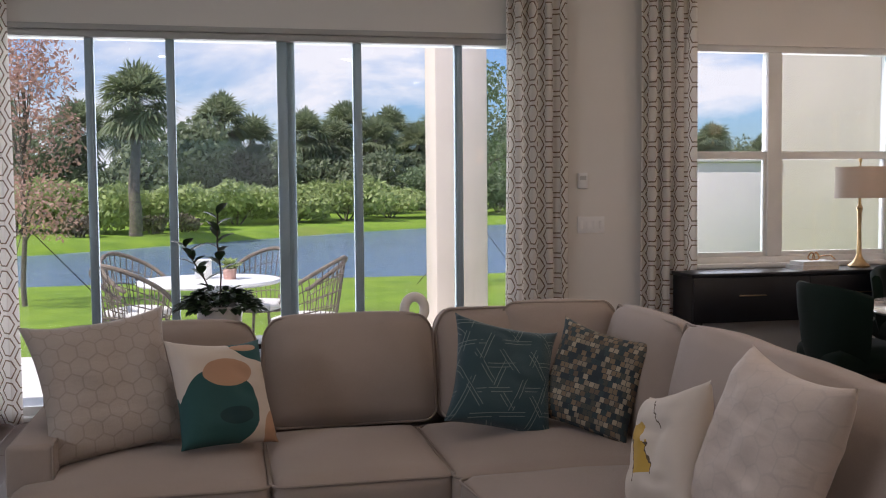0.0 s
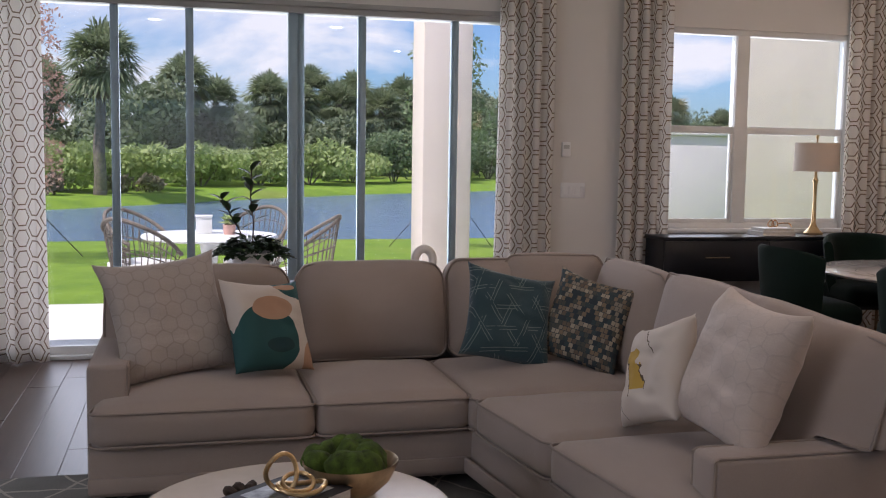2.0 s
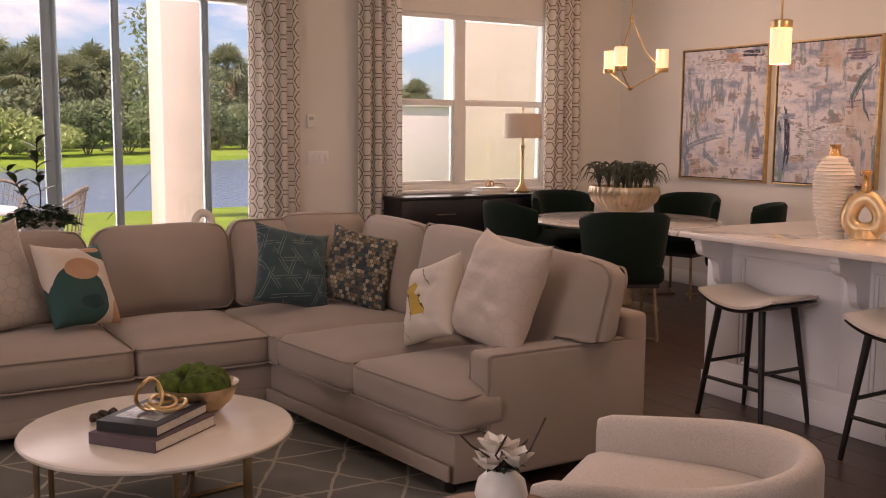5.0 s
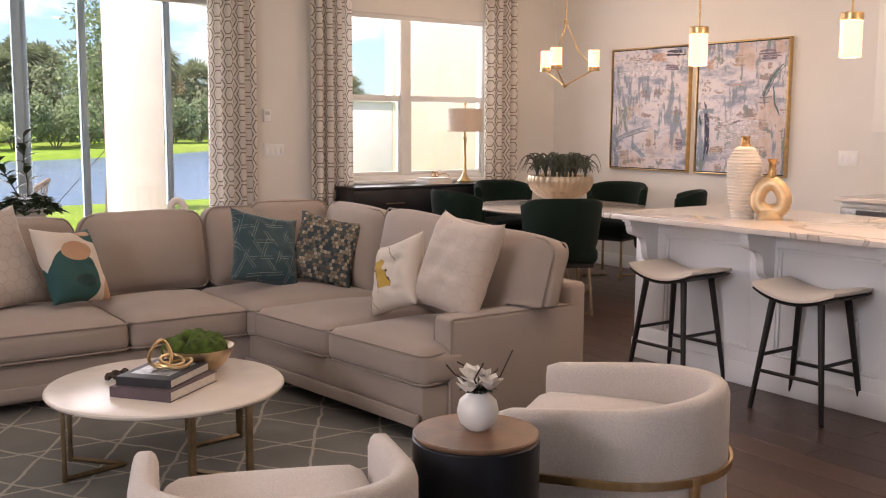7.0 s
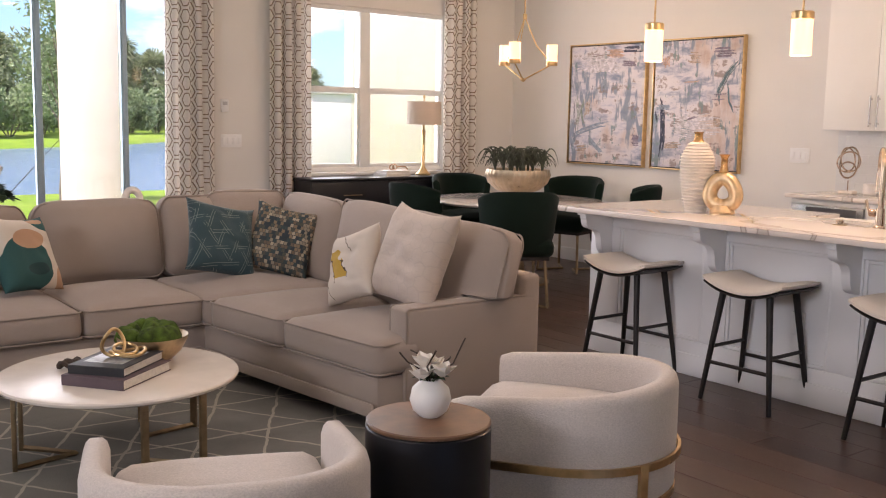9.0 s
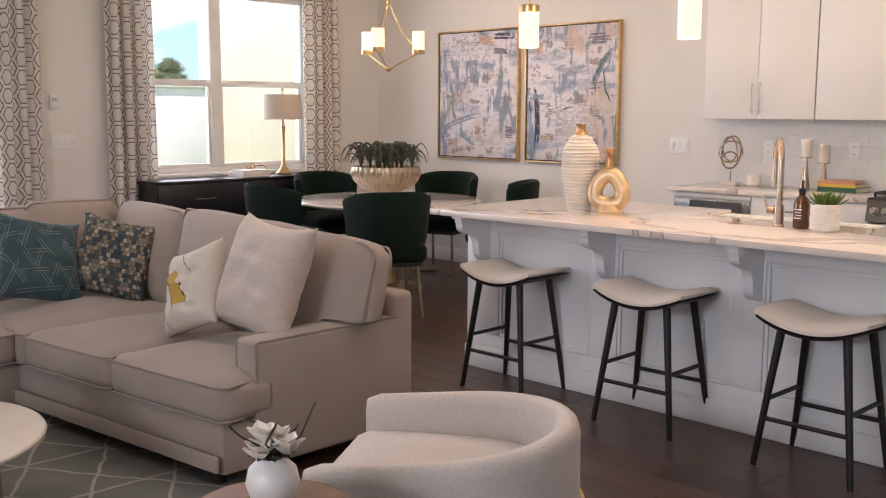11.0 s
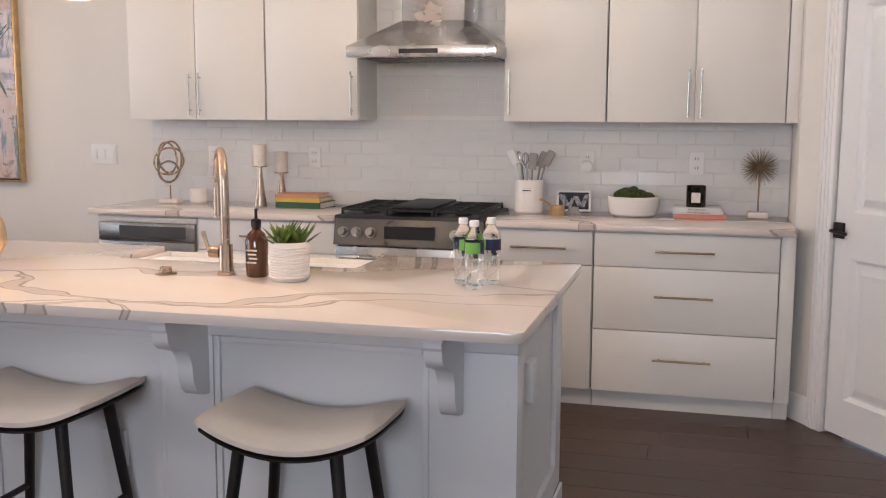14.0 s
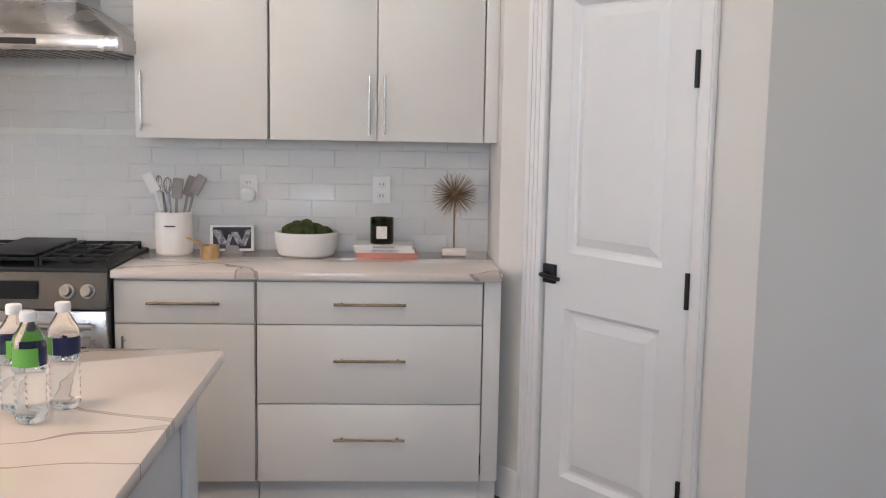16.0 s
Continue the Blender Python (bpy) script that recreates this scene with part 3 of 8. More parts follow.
def lathe(profile, seg=32, x=0, y=0, z=0, bm=None, wob=None):
    b = bm or bmesh.new()
    rings = []
    for r, h in profile:
        if r < 1e-5:
            rings.append([b.verts.new((x, y, z + h))])
            continue
        ring = []
        for i in range(seg):
            a = 2 * math.pi * i / seg
            k = wob(a, h) if wob else 1.0
            ring.append(b.verts.new((x + r * k * math.cos(a), y + r * k * math.sin(a), z + h)))
        rings.append(ring)
    for q, w in zip(rings, rings[1:]):
        n = max(len(q), len(w))
        for i in range(n):
            f = [q[i % len(q)], q[(i + 1) % len(q)], w[(i + 1) % len(w)], w[i % len(w)]]
            f = list(dict.fromkeys(f))
            if len(f) > 2:
                b.faces.new(f)
    bmesh.ops.recalc_face_normals(b, faces=b.faces[:])
    return b


def tube(pts, r, seg=8, closed=False, bm=None, flat=1.0):
    b = bm or bmesh.new()
    pts = [Vector(p) for p in pts]
    n = len(pts)
    rings, up = [], Vector((0.13, 0.21, 0.97))
    for i, p in enumerate(pts):
        a = pts[(i - 1) % n] if closed or i else p
        c = pts[(i + 1) % n] if closed or i < n - 1 else p
        t = (c - a).normalized()
        s = t.cross(up)
        s = s.normalized() if s.length > 1e-4 else t.orthogonal().normalized()
        up = s.cross(t).normalized()
        rr = r(i / max(1, n - 1)) if callable(r) else r
        rings.append([b.verts.new(p + rr * (math.cos(2 * math.pi * k / seg) * s + flat * math.sin(2 * math.pi * k / seg) * up)) for k in range(seg)])
    m = n if closed else n - 1
    for i in range(m):
        q, w = rings[i], rings[(i + 1) % n]
        for k in range(seg):
            b.faces.new((q[k], q[(k + 1) % seg], w[(k + 1) % seg], w[k]))
    if not closed:
        b.faces.new(rings[0][::-1])
        b.faces.new(rings[-1])
    return b


def arc(cx, cy, r, a0, a1, n, z=0.0, ry=None):
    ry = r if ry is None else ry
    return [(cx + r * math.cos(radians(a0 + (a1 - a0) * i / n)), cy + ry * math.sin(radians(a0 + (a1 - a0) * i / n)), z) for i in range(n + 1)]


def soft_box(sx, sy, sz, r, crown=0.0, belly=0.0, cuts=9, lump=0.004, seed=0.0, bm=None):
    """A stuffed block round the origin: rounded edges, a crowned top and bulging sides."""
    b = bmesh.new()
    bmesh.ops.create_cube(b, size=2)
    bmesh.ops.subdivide_edges(b, edges=b.edges[:], cuts=cuts, use_grid_fill=True)
    hx, hy, hz = sx / 2, sy / 2, sz / 2
    for v in b.verts:
        u = Vector((math.copysign(abs(v.co.x) ** 0.8, v.co.x), math.copysign(abs(v.co.y) ** 0.8, v.co.y), math.copysign(abs(v.co.z) ** 0.8, v.co.z)))
        p = Vector((u.x * hx, u.y * hy, u.z * hz))
        q = Vector((max(-hx + r, min(hx - r, p.x)), max(-hy + r, min(hy - r, p.y)), max(-hz + r, min(hz - r, p.z))))
        d = p - q
        if d.length > 1e-6:
            p = q + d.normalized() * r
        fx, fy, fz = 1 - u.x ** 2, 1 - u.y ** 2, 1 - u.z ** 2
        p.z += crown * fx * fy * (1 if u.z > 0 else -0.3) * abs(u.z)
        p.y += belly * fx * fz * u.y
        p.x += belly * fy * fz * u.x * 0.6
        p += noise.noise_vector(p * 4.0 + Vector((seed, seed * 2, 0))) * lump
        v.co = p
    return join(bm, b)


def rect_loop(sx, sy, z, r, n=5, inset=0.0, crown=0.0):
    hx, hy = sx / 2 - inset, sy / 2 - inset
    pts = []
    for cx, cy, a in ((hx - r, hy - r, 0), (-hx + r, hy - r, 90), (-hx + r, -hy + r, 180), (hx - r, -hy + r, 270)):
        pts += [(cx + r * math.cos(radians(a + 90 * i / n)), cy + r * math.sin(radians(a + 90 * i / n)), z) for i in range(n + 1)]
    return pts


def pillow(name, size, thick, material, loc, rx, ry, rz, label, seed, wrinkle=0.008):
    """A knife-edge throw pillow standing on its lower edge, its face along local y before it is turned."""
    n = 34
    bm = bmesh.new()
    uvl = bm.loops.layers.uv.new("UVMap")
    h = size / 2
    sides = []
    for side in (1, -1):
        grid = []
        for j in range(n + 1):
            row = []
            for i in range(n + 1):
                u, v = 2 * i / n - 1, 2 * j / n - 1
                pinch = 1 - (0.14 if v > 0 else 0.05) * (1 - abs(u) ** 2.2) * abs(v) ** 3
                pinch2 = 1 - 0.14 * (1 - abs(v) ** 2.2) * abs(u) ** 3
                t = thick / 2 * (max(0.0, (1 - u ** 4) * (1 - v ** 4))) ** 0.55
                w = noise.noise(Vector((u * 2.4 + seed, v * 2.4, seed + side))) * min(wrinkle, 0.007) * 2 * (1 - max(abs(u), abs(v)) ** 4)
                fold = math.sin(v * 17 + 3.2 * u + 2.4 * noise.noise(Vector((u * 1.7, v * 1.7, seed)))) * max(0.0, noise.noise(Vector((u * 1.3 + seed * 2, v * 2.2, 4.0))) + 0.15)
                w += fold * wrinkle * 0.8 * (1 - max(abs(u), abs(v)) ** 3)
                x, z = h * u * pinch2, h * v * pinch
                row.append((bm.verts.new((x, side * (t + w), z)), u, v))
            grid.append(row)
        sides.append(grid)
        for j in range(n):
            for i in range(n):
                q = [grid[j][i], grid[j][i + 1], grid[j + 1][i + 1], grid[j + 1][i]]
                if side > 0:
                    q = q[::-1]
                f = bm.faces.new([a[0] for a in q])
                for lp, a in zip(f.loops, q):
                    lp[uvl].uv = (a[1] * h, a[2] * h) if material in (HEXP, HEXD) else (a[1], a[2])
    bmesh.ops.remove_doubles(bm, verts=bm.verts[:], dist=0.0006)
    ob = finish(bm, name, material, None, "", 80)
    ob.matrix_basis = Matrix.Translation(loc) @ pose(0, 0, 0, rx, ry, rz)
    tagged(ob, label, "pillow", "throw pillows on the sofa")
    return ob


PAPERG = mat("pale_grey_screen", (0.5, 0.5, 0.5), 0.3, var=0.05, bstr=0.0)


# ---- the shell ----
NY, EX, TOP = 7.08, 5.95, 3.05
SX0, SX1, ST = -1.62, 2.13, 2.47
WX0, WX1, WZ0, WZ1 = 3.36, 5.045, 0.885, 2.468
PD0, PDD = Vector((5.276, -0.577, 0)), Vector((-0.830, -0.558, 0)).normalized()


def structure(name, bm, material, label, category):
    ob = finish(bm, name, material, None)
    return tagged(ob, label, category, "", "structure")


b = box(-5.2, SX0, NY, NY + 0.2, 0, TOP)
b = box(SX0, SX1, NY, NY + 0.2, ST, TOP, bm=b)
b = box(SX1, WX0, NY, NY + 0.2, 0, TOP, bm=b)
b = box(WX0, WX1, NY, NY + 0.2, WZ1, TOP, bm=b)
b = box(WX0, WX1, NY, NY + 0.2, 0, WZ0, bm=b)
b = box(WX1, EX + 0.2, NY, NY + 0.2, 0, TOP, bm=b)
structure("wall_north", b, WALL, "off-white painted wall with sliding door and window openings", "wall")
structure("wall_east", box(EX, EX + 0.2, -0.429, NY, 0, TOP), WALL, "off-white painted wall behind the kitchen and paintings", "wall")
# walls out of view; their openings are added to let fill light in
b = box(-5.2, -5.0, -5.2, -0.9, 0, TOP)
b = box(-5.2, -5.0, 1.7, NY, 0, TOP, bm=b)
b = box(-5.2, -5.0, -0.9, 1.7, 0, 1.75, bm=b)
b = box(-5.2, -5.0, -0.9, 1.7, 2.75, TOP, bm=b)
structure("wall_west", b, WALL, "plain off-white painted wall, unseen, with an opening added for light", "wall")
b = box(-5.0, -2.2, -5.2, -5.0, 0, TOP)
b = box(1.0, 4.5, -5.2, -5.0, 0, TOP, bm=b)
b = box(-2.2, 1.0, -5.2, -5.0, 0, 0.7, bm=b)
b = box(-2.2, 1.0, -5.2, -5.0, 2.4, TOP, bm=b)
structure("wall_south", b, WALL, "plain off-white painted wall, unseen, with an opening added for light", "wall")
structure("floor_base", box(-5.2, EX + 0.2, -5.2, NY + 0.12, -0.12, -0.012), DARKIN, "dark sub-floor under the planks", "floor")
structure("ceiling", box(-5.2, EX + 0.2, -5.2, NY + 0.2, TOP, TOP + 0.15), CEIL, "flat white painted ceiling", "ceiling")

# the angled pantry wall with its door opening
PM = Matrix(((PDD.x, -PDD.y, 0, PD0.x), (PDD.y, PDD.x, 0, PD0.y), (0, 0, 1, 0), (0, 0, 0, 1)))
# local x runs along the wall, local y points away from the room
b = box(-0.262, -0.004, 0, 0.12, 0, TOP)
b = box(0.692, 0.925, 0, 0.12, 0, TOP, bm=b)
b = box(-0.004, 0.692, 0, 0.12, 2.04, TOP, bm=b)
b.transform(PM)
bmesh.ops.recalc_face_normals(b, faces=b.faces[:])
structure("wall_pantry", b, WALL, "off-white painted wall set at an angle around the pantry door", "wall")
PC = PD0 + PDD * 0.925
structure("wall_return", box(5.497, EX + 0.2, -0.60, -0.43, 0, TOP), WALL, "short off-white wall between the cabinets and the pantry", "wall")
structure("wall_hall", box(PC.x, PC.x + 0.14, -5.0, PC.y - 0.001, 0, TOP), WALL, "grey-shaded off-white painted wall beside the pantry", "wall")

b = box(-0.10, -0.002, -0.022, -0.001, 0, 2.12, 0.004)
b = box(0.690, 0.745, -0.022, -0.001, 0, 2.12, 0.004, bm=b)
b = box(-0.10, 0.745, -0.022, -0.001, 2.041, 2.13, 0.004, bm=b)
for off in (0.022, 0.045, 0.068):
    b = box(-0.10 + off, -0.10 + off + 0.006, -0.025, -0.021, 0, 2.12, bm=b)
b = box(0.730, 0.739, -0.026, -0.021, 0, 2.12, 0.002, bm=b)
b.transform(PM)
bmesh.ops.recalc_face_normals(b, faces=b.faces[:])
structure("trim_pantry_door", b, TRIM, "white moulded casing around the pantry door", "door casing")


def panel_door():
    d = thing("door_pantry", "white two-panel interior door, closed, with black hardware", "door")
    d.matrix_basis = PM
    d["kind"] = "structure"
    w, h = 0.686, 2.03
    b = bmesh.new()
    box(0.002, 0.11, 0.004, 0.04, 0.012, h, bm=b)
    box(w - 0.13, w, 0.004, 0.04, 0.012, h, bm=b)
    box(0.11, w - 0.13, 0.004, 0.04, 0.012, 0.18, bm=b)
    box(0.11, w - 0.13, 0.004, 0.04, 0.81, 1.015, bm=b)
    box(0.11, w - 0.13, 0.004, 0.04, 1.90, h, bm=b)
    part("door_frame", b, DOORW, d)
    for z0, z1 in ((0.18, 0.81), (1.015, 1.90)):
        b = bmesh.new()
        rings = []
        for ins, y in ((0, 0.005), (0.016, 0.024), (0.026, 0.024), (0.06, 0.008)):
            rings.append([b.verts.new(p) for p in ((0.11 + ins, y, z0 + ins), (w - 0.13 - ins, y, z0 + ins), (w - 0.13 - ins, y, z1 - ins), (0.11 + ins, y, z1 - ins))])
        for q, r2 in zip(rings, rings[1:]):
            for i in range(4):
                b.faces.new((q[i], q[(i + 1) % 4], r2[(i + 1) % 4], r2[i]))
        b.faces.new(rings[-1])
        bmesh.ops.recalc_face_normals(b, faces=b.faces[:])
        part("door_panel", b, DOORW, d, "", 20)
    hd = part("door_handle", box(0.004, 0.064, -0.012, 0.004, 0.895, 0.965, 0.003), BLKM, d, "square matte black rosette")
    b = tube([(0.034, -0.012, 0.93), (0.034, -0.05, 0.93), (0.055, -0.055, 0.93), (0.135, -0.055, 0.925)], 0.008, 8)
    part("lever", b, BLKM, hd, "matte black lever")
    for z in (0.28, 0.957, 1.645):
        b = box(w - 0.020, w + 0.003, -0.008, 0.0035, z - 0.05, z + 0.05, 0.002)
        b = cyl((w + 0.001, -0.026, z - 0.055), (w + 0.001, -0.026, z + 0.06), 0.008, bm=b)
        part("hinge", b, BLKM, d, "matte black butt hinge")
    return d


panel_door()

b = box(EX - 0.016, EX - 0.001, 3.14, NY - 0.001, 0, 0.13, 0.004)
b = box(SX1 + 0.02, EX - 0.017, NY - 0.016, NY - 0.001, 0, 0.13, 0.004, bm=b)
b = box(-5.0, SX0 - 0.02, NY - 0.016, NY - 0.001, 0, 0.13, 0.004, bm=b)
b = box(PC.x - 0.016, PC.x - 0.001, -5.0, PC.y + 0.02, 0, 0.13, 0.004, bm=b)
c = box(-0.26, -0.101, -0.017, -0.001, 0, 0.13, 0.004)
c = box(0.746, 0.935, -0.017, -0.001, 0, 0.13, 0.004, bm=c)
c.transform(PM)
b = join(b, c)
bmesh.ops.recalc_face_normals(b, faces=b.faces[:])
structure("baseboard", b, TRIM, "white painted baseboard along the walls", "baseboard")


# ---- sliding door and window ----
def slider():
    d = thing("door_slider", "white and grey multi-panel sliding glass door, closed, with backlit shade in its stile colour", "sliding door", (SX0 + SX1) / 2, NY, 0, 0, "", "structure")
    ox, oy = (SX0 + SX1) / 2, NY
    b = box(SX0, SX1, NY - 0.004, NY + 0.16, ST - 0.045, ST - 0.002, 0.004)
    b = box(SX0, SX1, NY - 0.018, NY - 0.001, ST - 0.002, ST + 0.035, 0.004, bm=b)
    wpart("head_frame", b, mat("grey_head_track", (0.42, 0.42, 0.41), 0.5, 0.2, var=0.04, scale=5, bstr=0.02), d, "grey head track")
    wpart("threshold", box(SX0, SX1, NY - 0.01, NY + 0.18, 0.0, 0.028, 0.004), FRAMEW, d, "white aluminium bottom track")
    # inner stiles take the backlit shade colour, outer jambs stay plain white
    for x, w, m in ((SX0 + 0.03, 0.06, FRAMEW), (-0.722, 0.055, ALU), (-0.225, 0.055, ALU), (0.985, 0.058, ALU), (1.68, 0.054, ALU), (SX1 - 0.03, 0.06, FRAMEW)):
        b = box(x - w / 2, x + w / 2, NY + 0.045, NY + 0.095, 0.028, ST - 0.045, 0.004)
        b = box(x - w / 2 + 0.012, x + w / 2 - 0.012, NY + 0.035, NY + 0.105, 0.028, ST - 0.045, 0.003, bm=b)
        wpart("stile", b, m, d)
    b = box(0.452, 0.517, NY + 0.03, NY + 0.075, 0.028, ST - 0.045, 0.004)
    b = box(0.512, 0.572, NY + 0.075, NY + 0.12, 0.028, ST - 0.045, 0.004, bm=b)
    wpart("meeting_stile", b, ALU, d, "white double meeting stile, its backlit shade coloured grey-blue")
    xs = (SX0 + 0.06, -0.722, -0.225, 0.512, 0.985, 1.68, SX1 - 0.06)
    for a, c in zip(xs, xs[1:]):
        b = box(a + 0.026, c - 0.026, NY + 0.055, NY + 0.085, 0.028, 0.085, 0.003)
        wpart("bottom_rail", b, FRAMEW, d)
        g = wpart("pane", box(a + 0.02, c - 0.02, NY + 0.066, NY + 0.072, 0.08, ST - 0.045), PANE, d)
        g.visible_shadow = False


def window():
    d = thing("window_dining", "white vinyl twin double-hung window, closed", "window", (WX0 + WX1) / 2, NY, WZ0, 0, "", "structure")
    mid, mw = 4.053, 0.055
    b = box(WX0, WX0 + 0.05, NY + 0.03, NY + 0.12, WZ0, WZ1, 0.004)
    b = box(WX1 - 0.05, WX1, NY + 0.03, NY + 0.12, WZ0, WZ1, 0.004, bm=b)
    b = box(WX0 + 0.05, WX1 - 0.05, NY + 0.03, NY + 0.12, WZ1 - 0.045, WZ1, 0.004, bm=b)
    b = box(WX0 + 0.05, WX1 - 0.05, NY + 0.03, NY + 0.12, WZ0, WZ0 + 0.05, 0.004, bm=b)
    wpart("window_frame", b, FRAMEW, d)
    wpart("mullion", box(mid - mw, mid + mw, NY + 0.025, NY + 0.12, WZ0 + 0.05, WZ1 - 0.045, 0.006), FRAMEW, d)
    wpart("window_sill", box(WX0 - 0.02, WX1 + 0.02, NY - 0.045, NY + 0.10, WZ0 - 0.025, WZ0 + 0.006, 0.006), TRIM, d, "white marble-like sill")
    for x0, x1 in ((WX0 + 0.05, mid - mw), (mid + mw, WX1 - 0.05)):
        wpart("meeting_rail", box(x0, x1, NY + 0.04, NY + 0.095, 1.648, 1.706, 0.005), FRAMEW, d)
        b = box(x0, x0 + 0.022, NY + 0.045, NY + 0.085, WZ0 + 0.05, 1.648, 0.003)
        b = box(x1 - 0.022, x1, NY + 0.045, NY + 0.085, WZ0 + 0.05, 1.648, 0.003, bm=b)
        b = box(x0 + 0.022, x1 - 0.022, NY + 0.045, NY + 0.085, WZ0 + 0.05, WZ0 + 0.085, 0.003, bm=b)
        wpart("sash", b, FRAMEW, d)
        for z0, z1 in ((WZ0 + 0.08, 1.652), (1.702, WZ1 - 0.04)):
            g = wpart("pane", box(x0 + 0.01, x1 - 0.01, NY + 0.064, NY + 0.069, z0, z1), PANE, d)
            g.visible_shadow = False


slider()
window()


def curtain(x0, x1, folds, seed, label):
    """A gathered panel: folds across, slightly flared towards the hem."""
    d = thing("curtain", label, "curtain", (x0 + x1) / 2, NY - 0.09, 0, 0, "curtains at the north wall")
    n, rows = folds * 12, 26
    bm = bmesh.new()
    uvl = bm.loops.layers.uv.new("UVMap")
    grid, w = [], x1 - x0
    rnd = random.Random(seed)
    amps = [rnd.uniform(0.75, 1.2) for _ in range(folds + 1)]
    us = [0.0]
    for j in range(rows + 1):
        v = j / rows
        z = 0.012 + v * 2.87
        amp = 0.050 * (1.0 - 0.30 * v)
        row = []
        for i in range(n + 1):
            s = i / n
            ph = s * folds
            a = amps[int(min(ph, folds))]
            flare = 1 + 0.05 * (1 - v)
            x = (x0 + x1) / 2 + (s - 0.5) * w * flare + 0.010 * math.sin(4 * math.pi * ph + seed) + 0.006 * noise.noise(Vector((s * 6, v * 3, seed)))
            y = NY - 0.09 + amp * a * math.sin(2 * math.pi * ph + 0.35 * math.sin(v * 3 + seed)) + 0.01 * noise.noise(Vector((s * 9 + seed, v * 2.5, 0)))
            row.append(bm.verts.new((x, min(y, NY - 0.022), z)))
        grid.append(row)
    for i in range(n):
        us.append(us[-1] + (grid[rows // 2][i + 1].co - grid[rows // 2][i].co).length)
    for j in range(rows):
        for i in range(n):
            f = bm.faces.new((grid[j][i], grid[j][i + 1], grid[j + 1][i + 1], grid[j + 1][i]))
            for lp, (ii, jj) in zip(f.loops, ((i, j), (i + 1, j), (i + 1, j + 1), (i, j + 1))):
                lp[uvl].uv = (us[ii] + seed * 0.031, 2.87 * jj / rows)
    ob = wpart("panel", bm, CURT, d, "", 180)
    so = ob.modifiers.new("thickness", "SOLIDIFY")
    so.thickness = 0.003
    for k in range(folds * 2):
        x = x0 + w * (k + 0.5) / (folds * 2)
        b = tube([(x, NY - 0.09 + 0.022 * math.cos(a), 2.90 + 0.022 * math.sin(a)) for a in [2 * math.pi * q / 10 for q in range(10)]], 0.003, 5, True)
        wpart("ring", b, BRONZE, d)
    return d


HC = "white linen curtain with brown honeycomb print, hanging"
curtain(-1.74, -1.18, 4, 1.0, HC + " beside the sliding door")
curtain(1.985, 2.40, 4, 2.0, HC + " beside the sliding door")
curtain(2.965, 3.36, 4, 3.0, HC + " beside the dining window")
curtain(4.95, 5.34, 4, 4.0, HC + " beside the dining window")
for a, c in ((-1.95, 2.50), (2.80, 5.45)):
    rod = thing("curtain_rod", "slim antique brass curtain rod above the opening", "curtain rod", (a + c) / 2, NY - 0.09, 2.90)
    wpart("rod", cyl((a, NY - 0.09, 2.90), (c, NY - 0.09, 2.90), 0.0125), BRONZE, rod)
    for x in (a, c):
        wpart("finial", lathe([(0, -0.03), (0.02, -0.02), (0.026, 0), (0.02, 0.02), (0, 0.03)], 16, x, NY - 0.09, 2.90), BRONZE, rod)
        wpart("bracket", tube([(x + (0.12 if x < (a + c) / 2 else -0.12), NY - 0.001, 2.87), (x + (0.12 if x < (a + c) / 2 else -0.12), NY - 0.09, 2.882)], 0.008), BRONZE, rod)


def plate(name, label, x, y, z, w, h, axis, kind):
    d = thing(name, label, "switch plate", x, y, z)
    if axis == "y":
        part("plate", box(-w / 2, w / 2, -0.007, -0.0005, -h / 2, h / 2, 0.002), PLAST, d)
        for k in range(kind):
            xx = -w / 2 + w * (k + 0.5) / kind
            part("rocker", box(xx - 0.014, xx + 0.014, -0.011, -0.007, -0.03, 0.03, 0.002), PLAST, d)
    else:
        part("plate", box(-0.007, -0.0005, -w / 2, w / 2, -h / 2, h / 2, 0.002), PLAST, d)
        if kind > 0:
            for k in range(kind):
                yy = -w / 2 + w * (k + 0.5) / kind
                part("rocker", box(-0.012, -0.007, yy - 0.014, yy + 0.014, -0.03, 0.03, 0.002), PLAST, d)
        else:
            for zz in (-0.025, 0.025):
                part("socket", box(-0.010, -0.007, -0.016, 0.016, zz - 0.014, zz + 0.014, 0.004), PLAST, d)
                part("slots", join(box(-0.0108, -0.0101, -0.008, -0.005, zz - 0.005, zz + 0.006), box(-0.0108, -0.0101, 0.005, 0.008, zz - 0.005, zz + 0.006)), DARKIN, d)
    return d


plate("switch_plate", "white four-gang wall switch plate", 2.617, NY, 1.19, 0.20, 0.115, "y", 4)
d = thing("thermostat", "small white thermostat on the wall", "thermostat", 2.552, NY, 1.50)
part("body", box(-0.035, 0.035, -0.022, -0.0005, -0.055, 0.055, 0.005), PLAST, d)
part("display", box(-0.022, 0.022, -0.024, -0.0215, 0.005, 0.035), PAPERG, d)
plate("switch_plate", "white three-gang wall switch plate", EX, 3.535, 1.18, 0.175, 0.12, "x", 3)


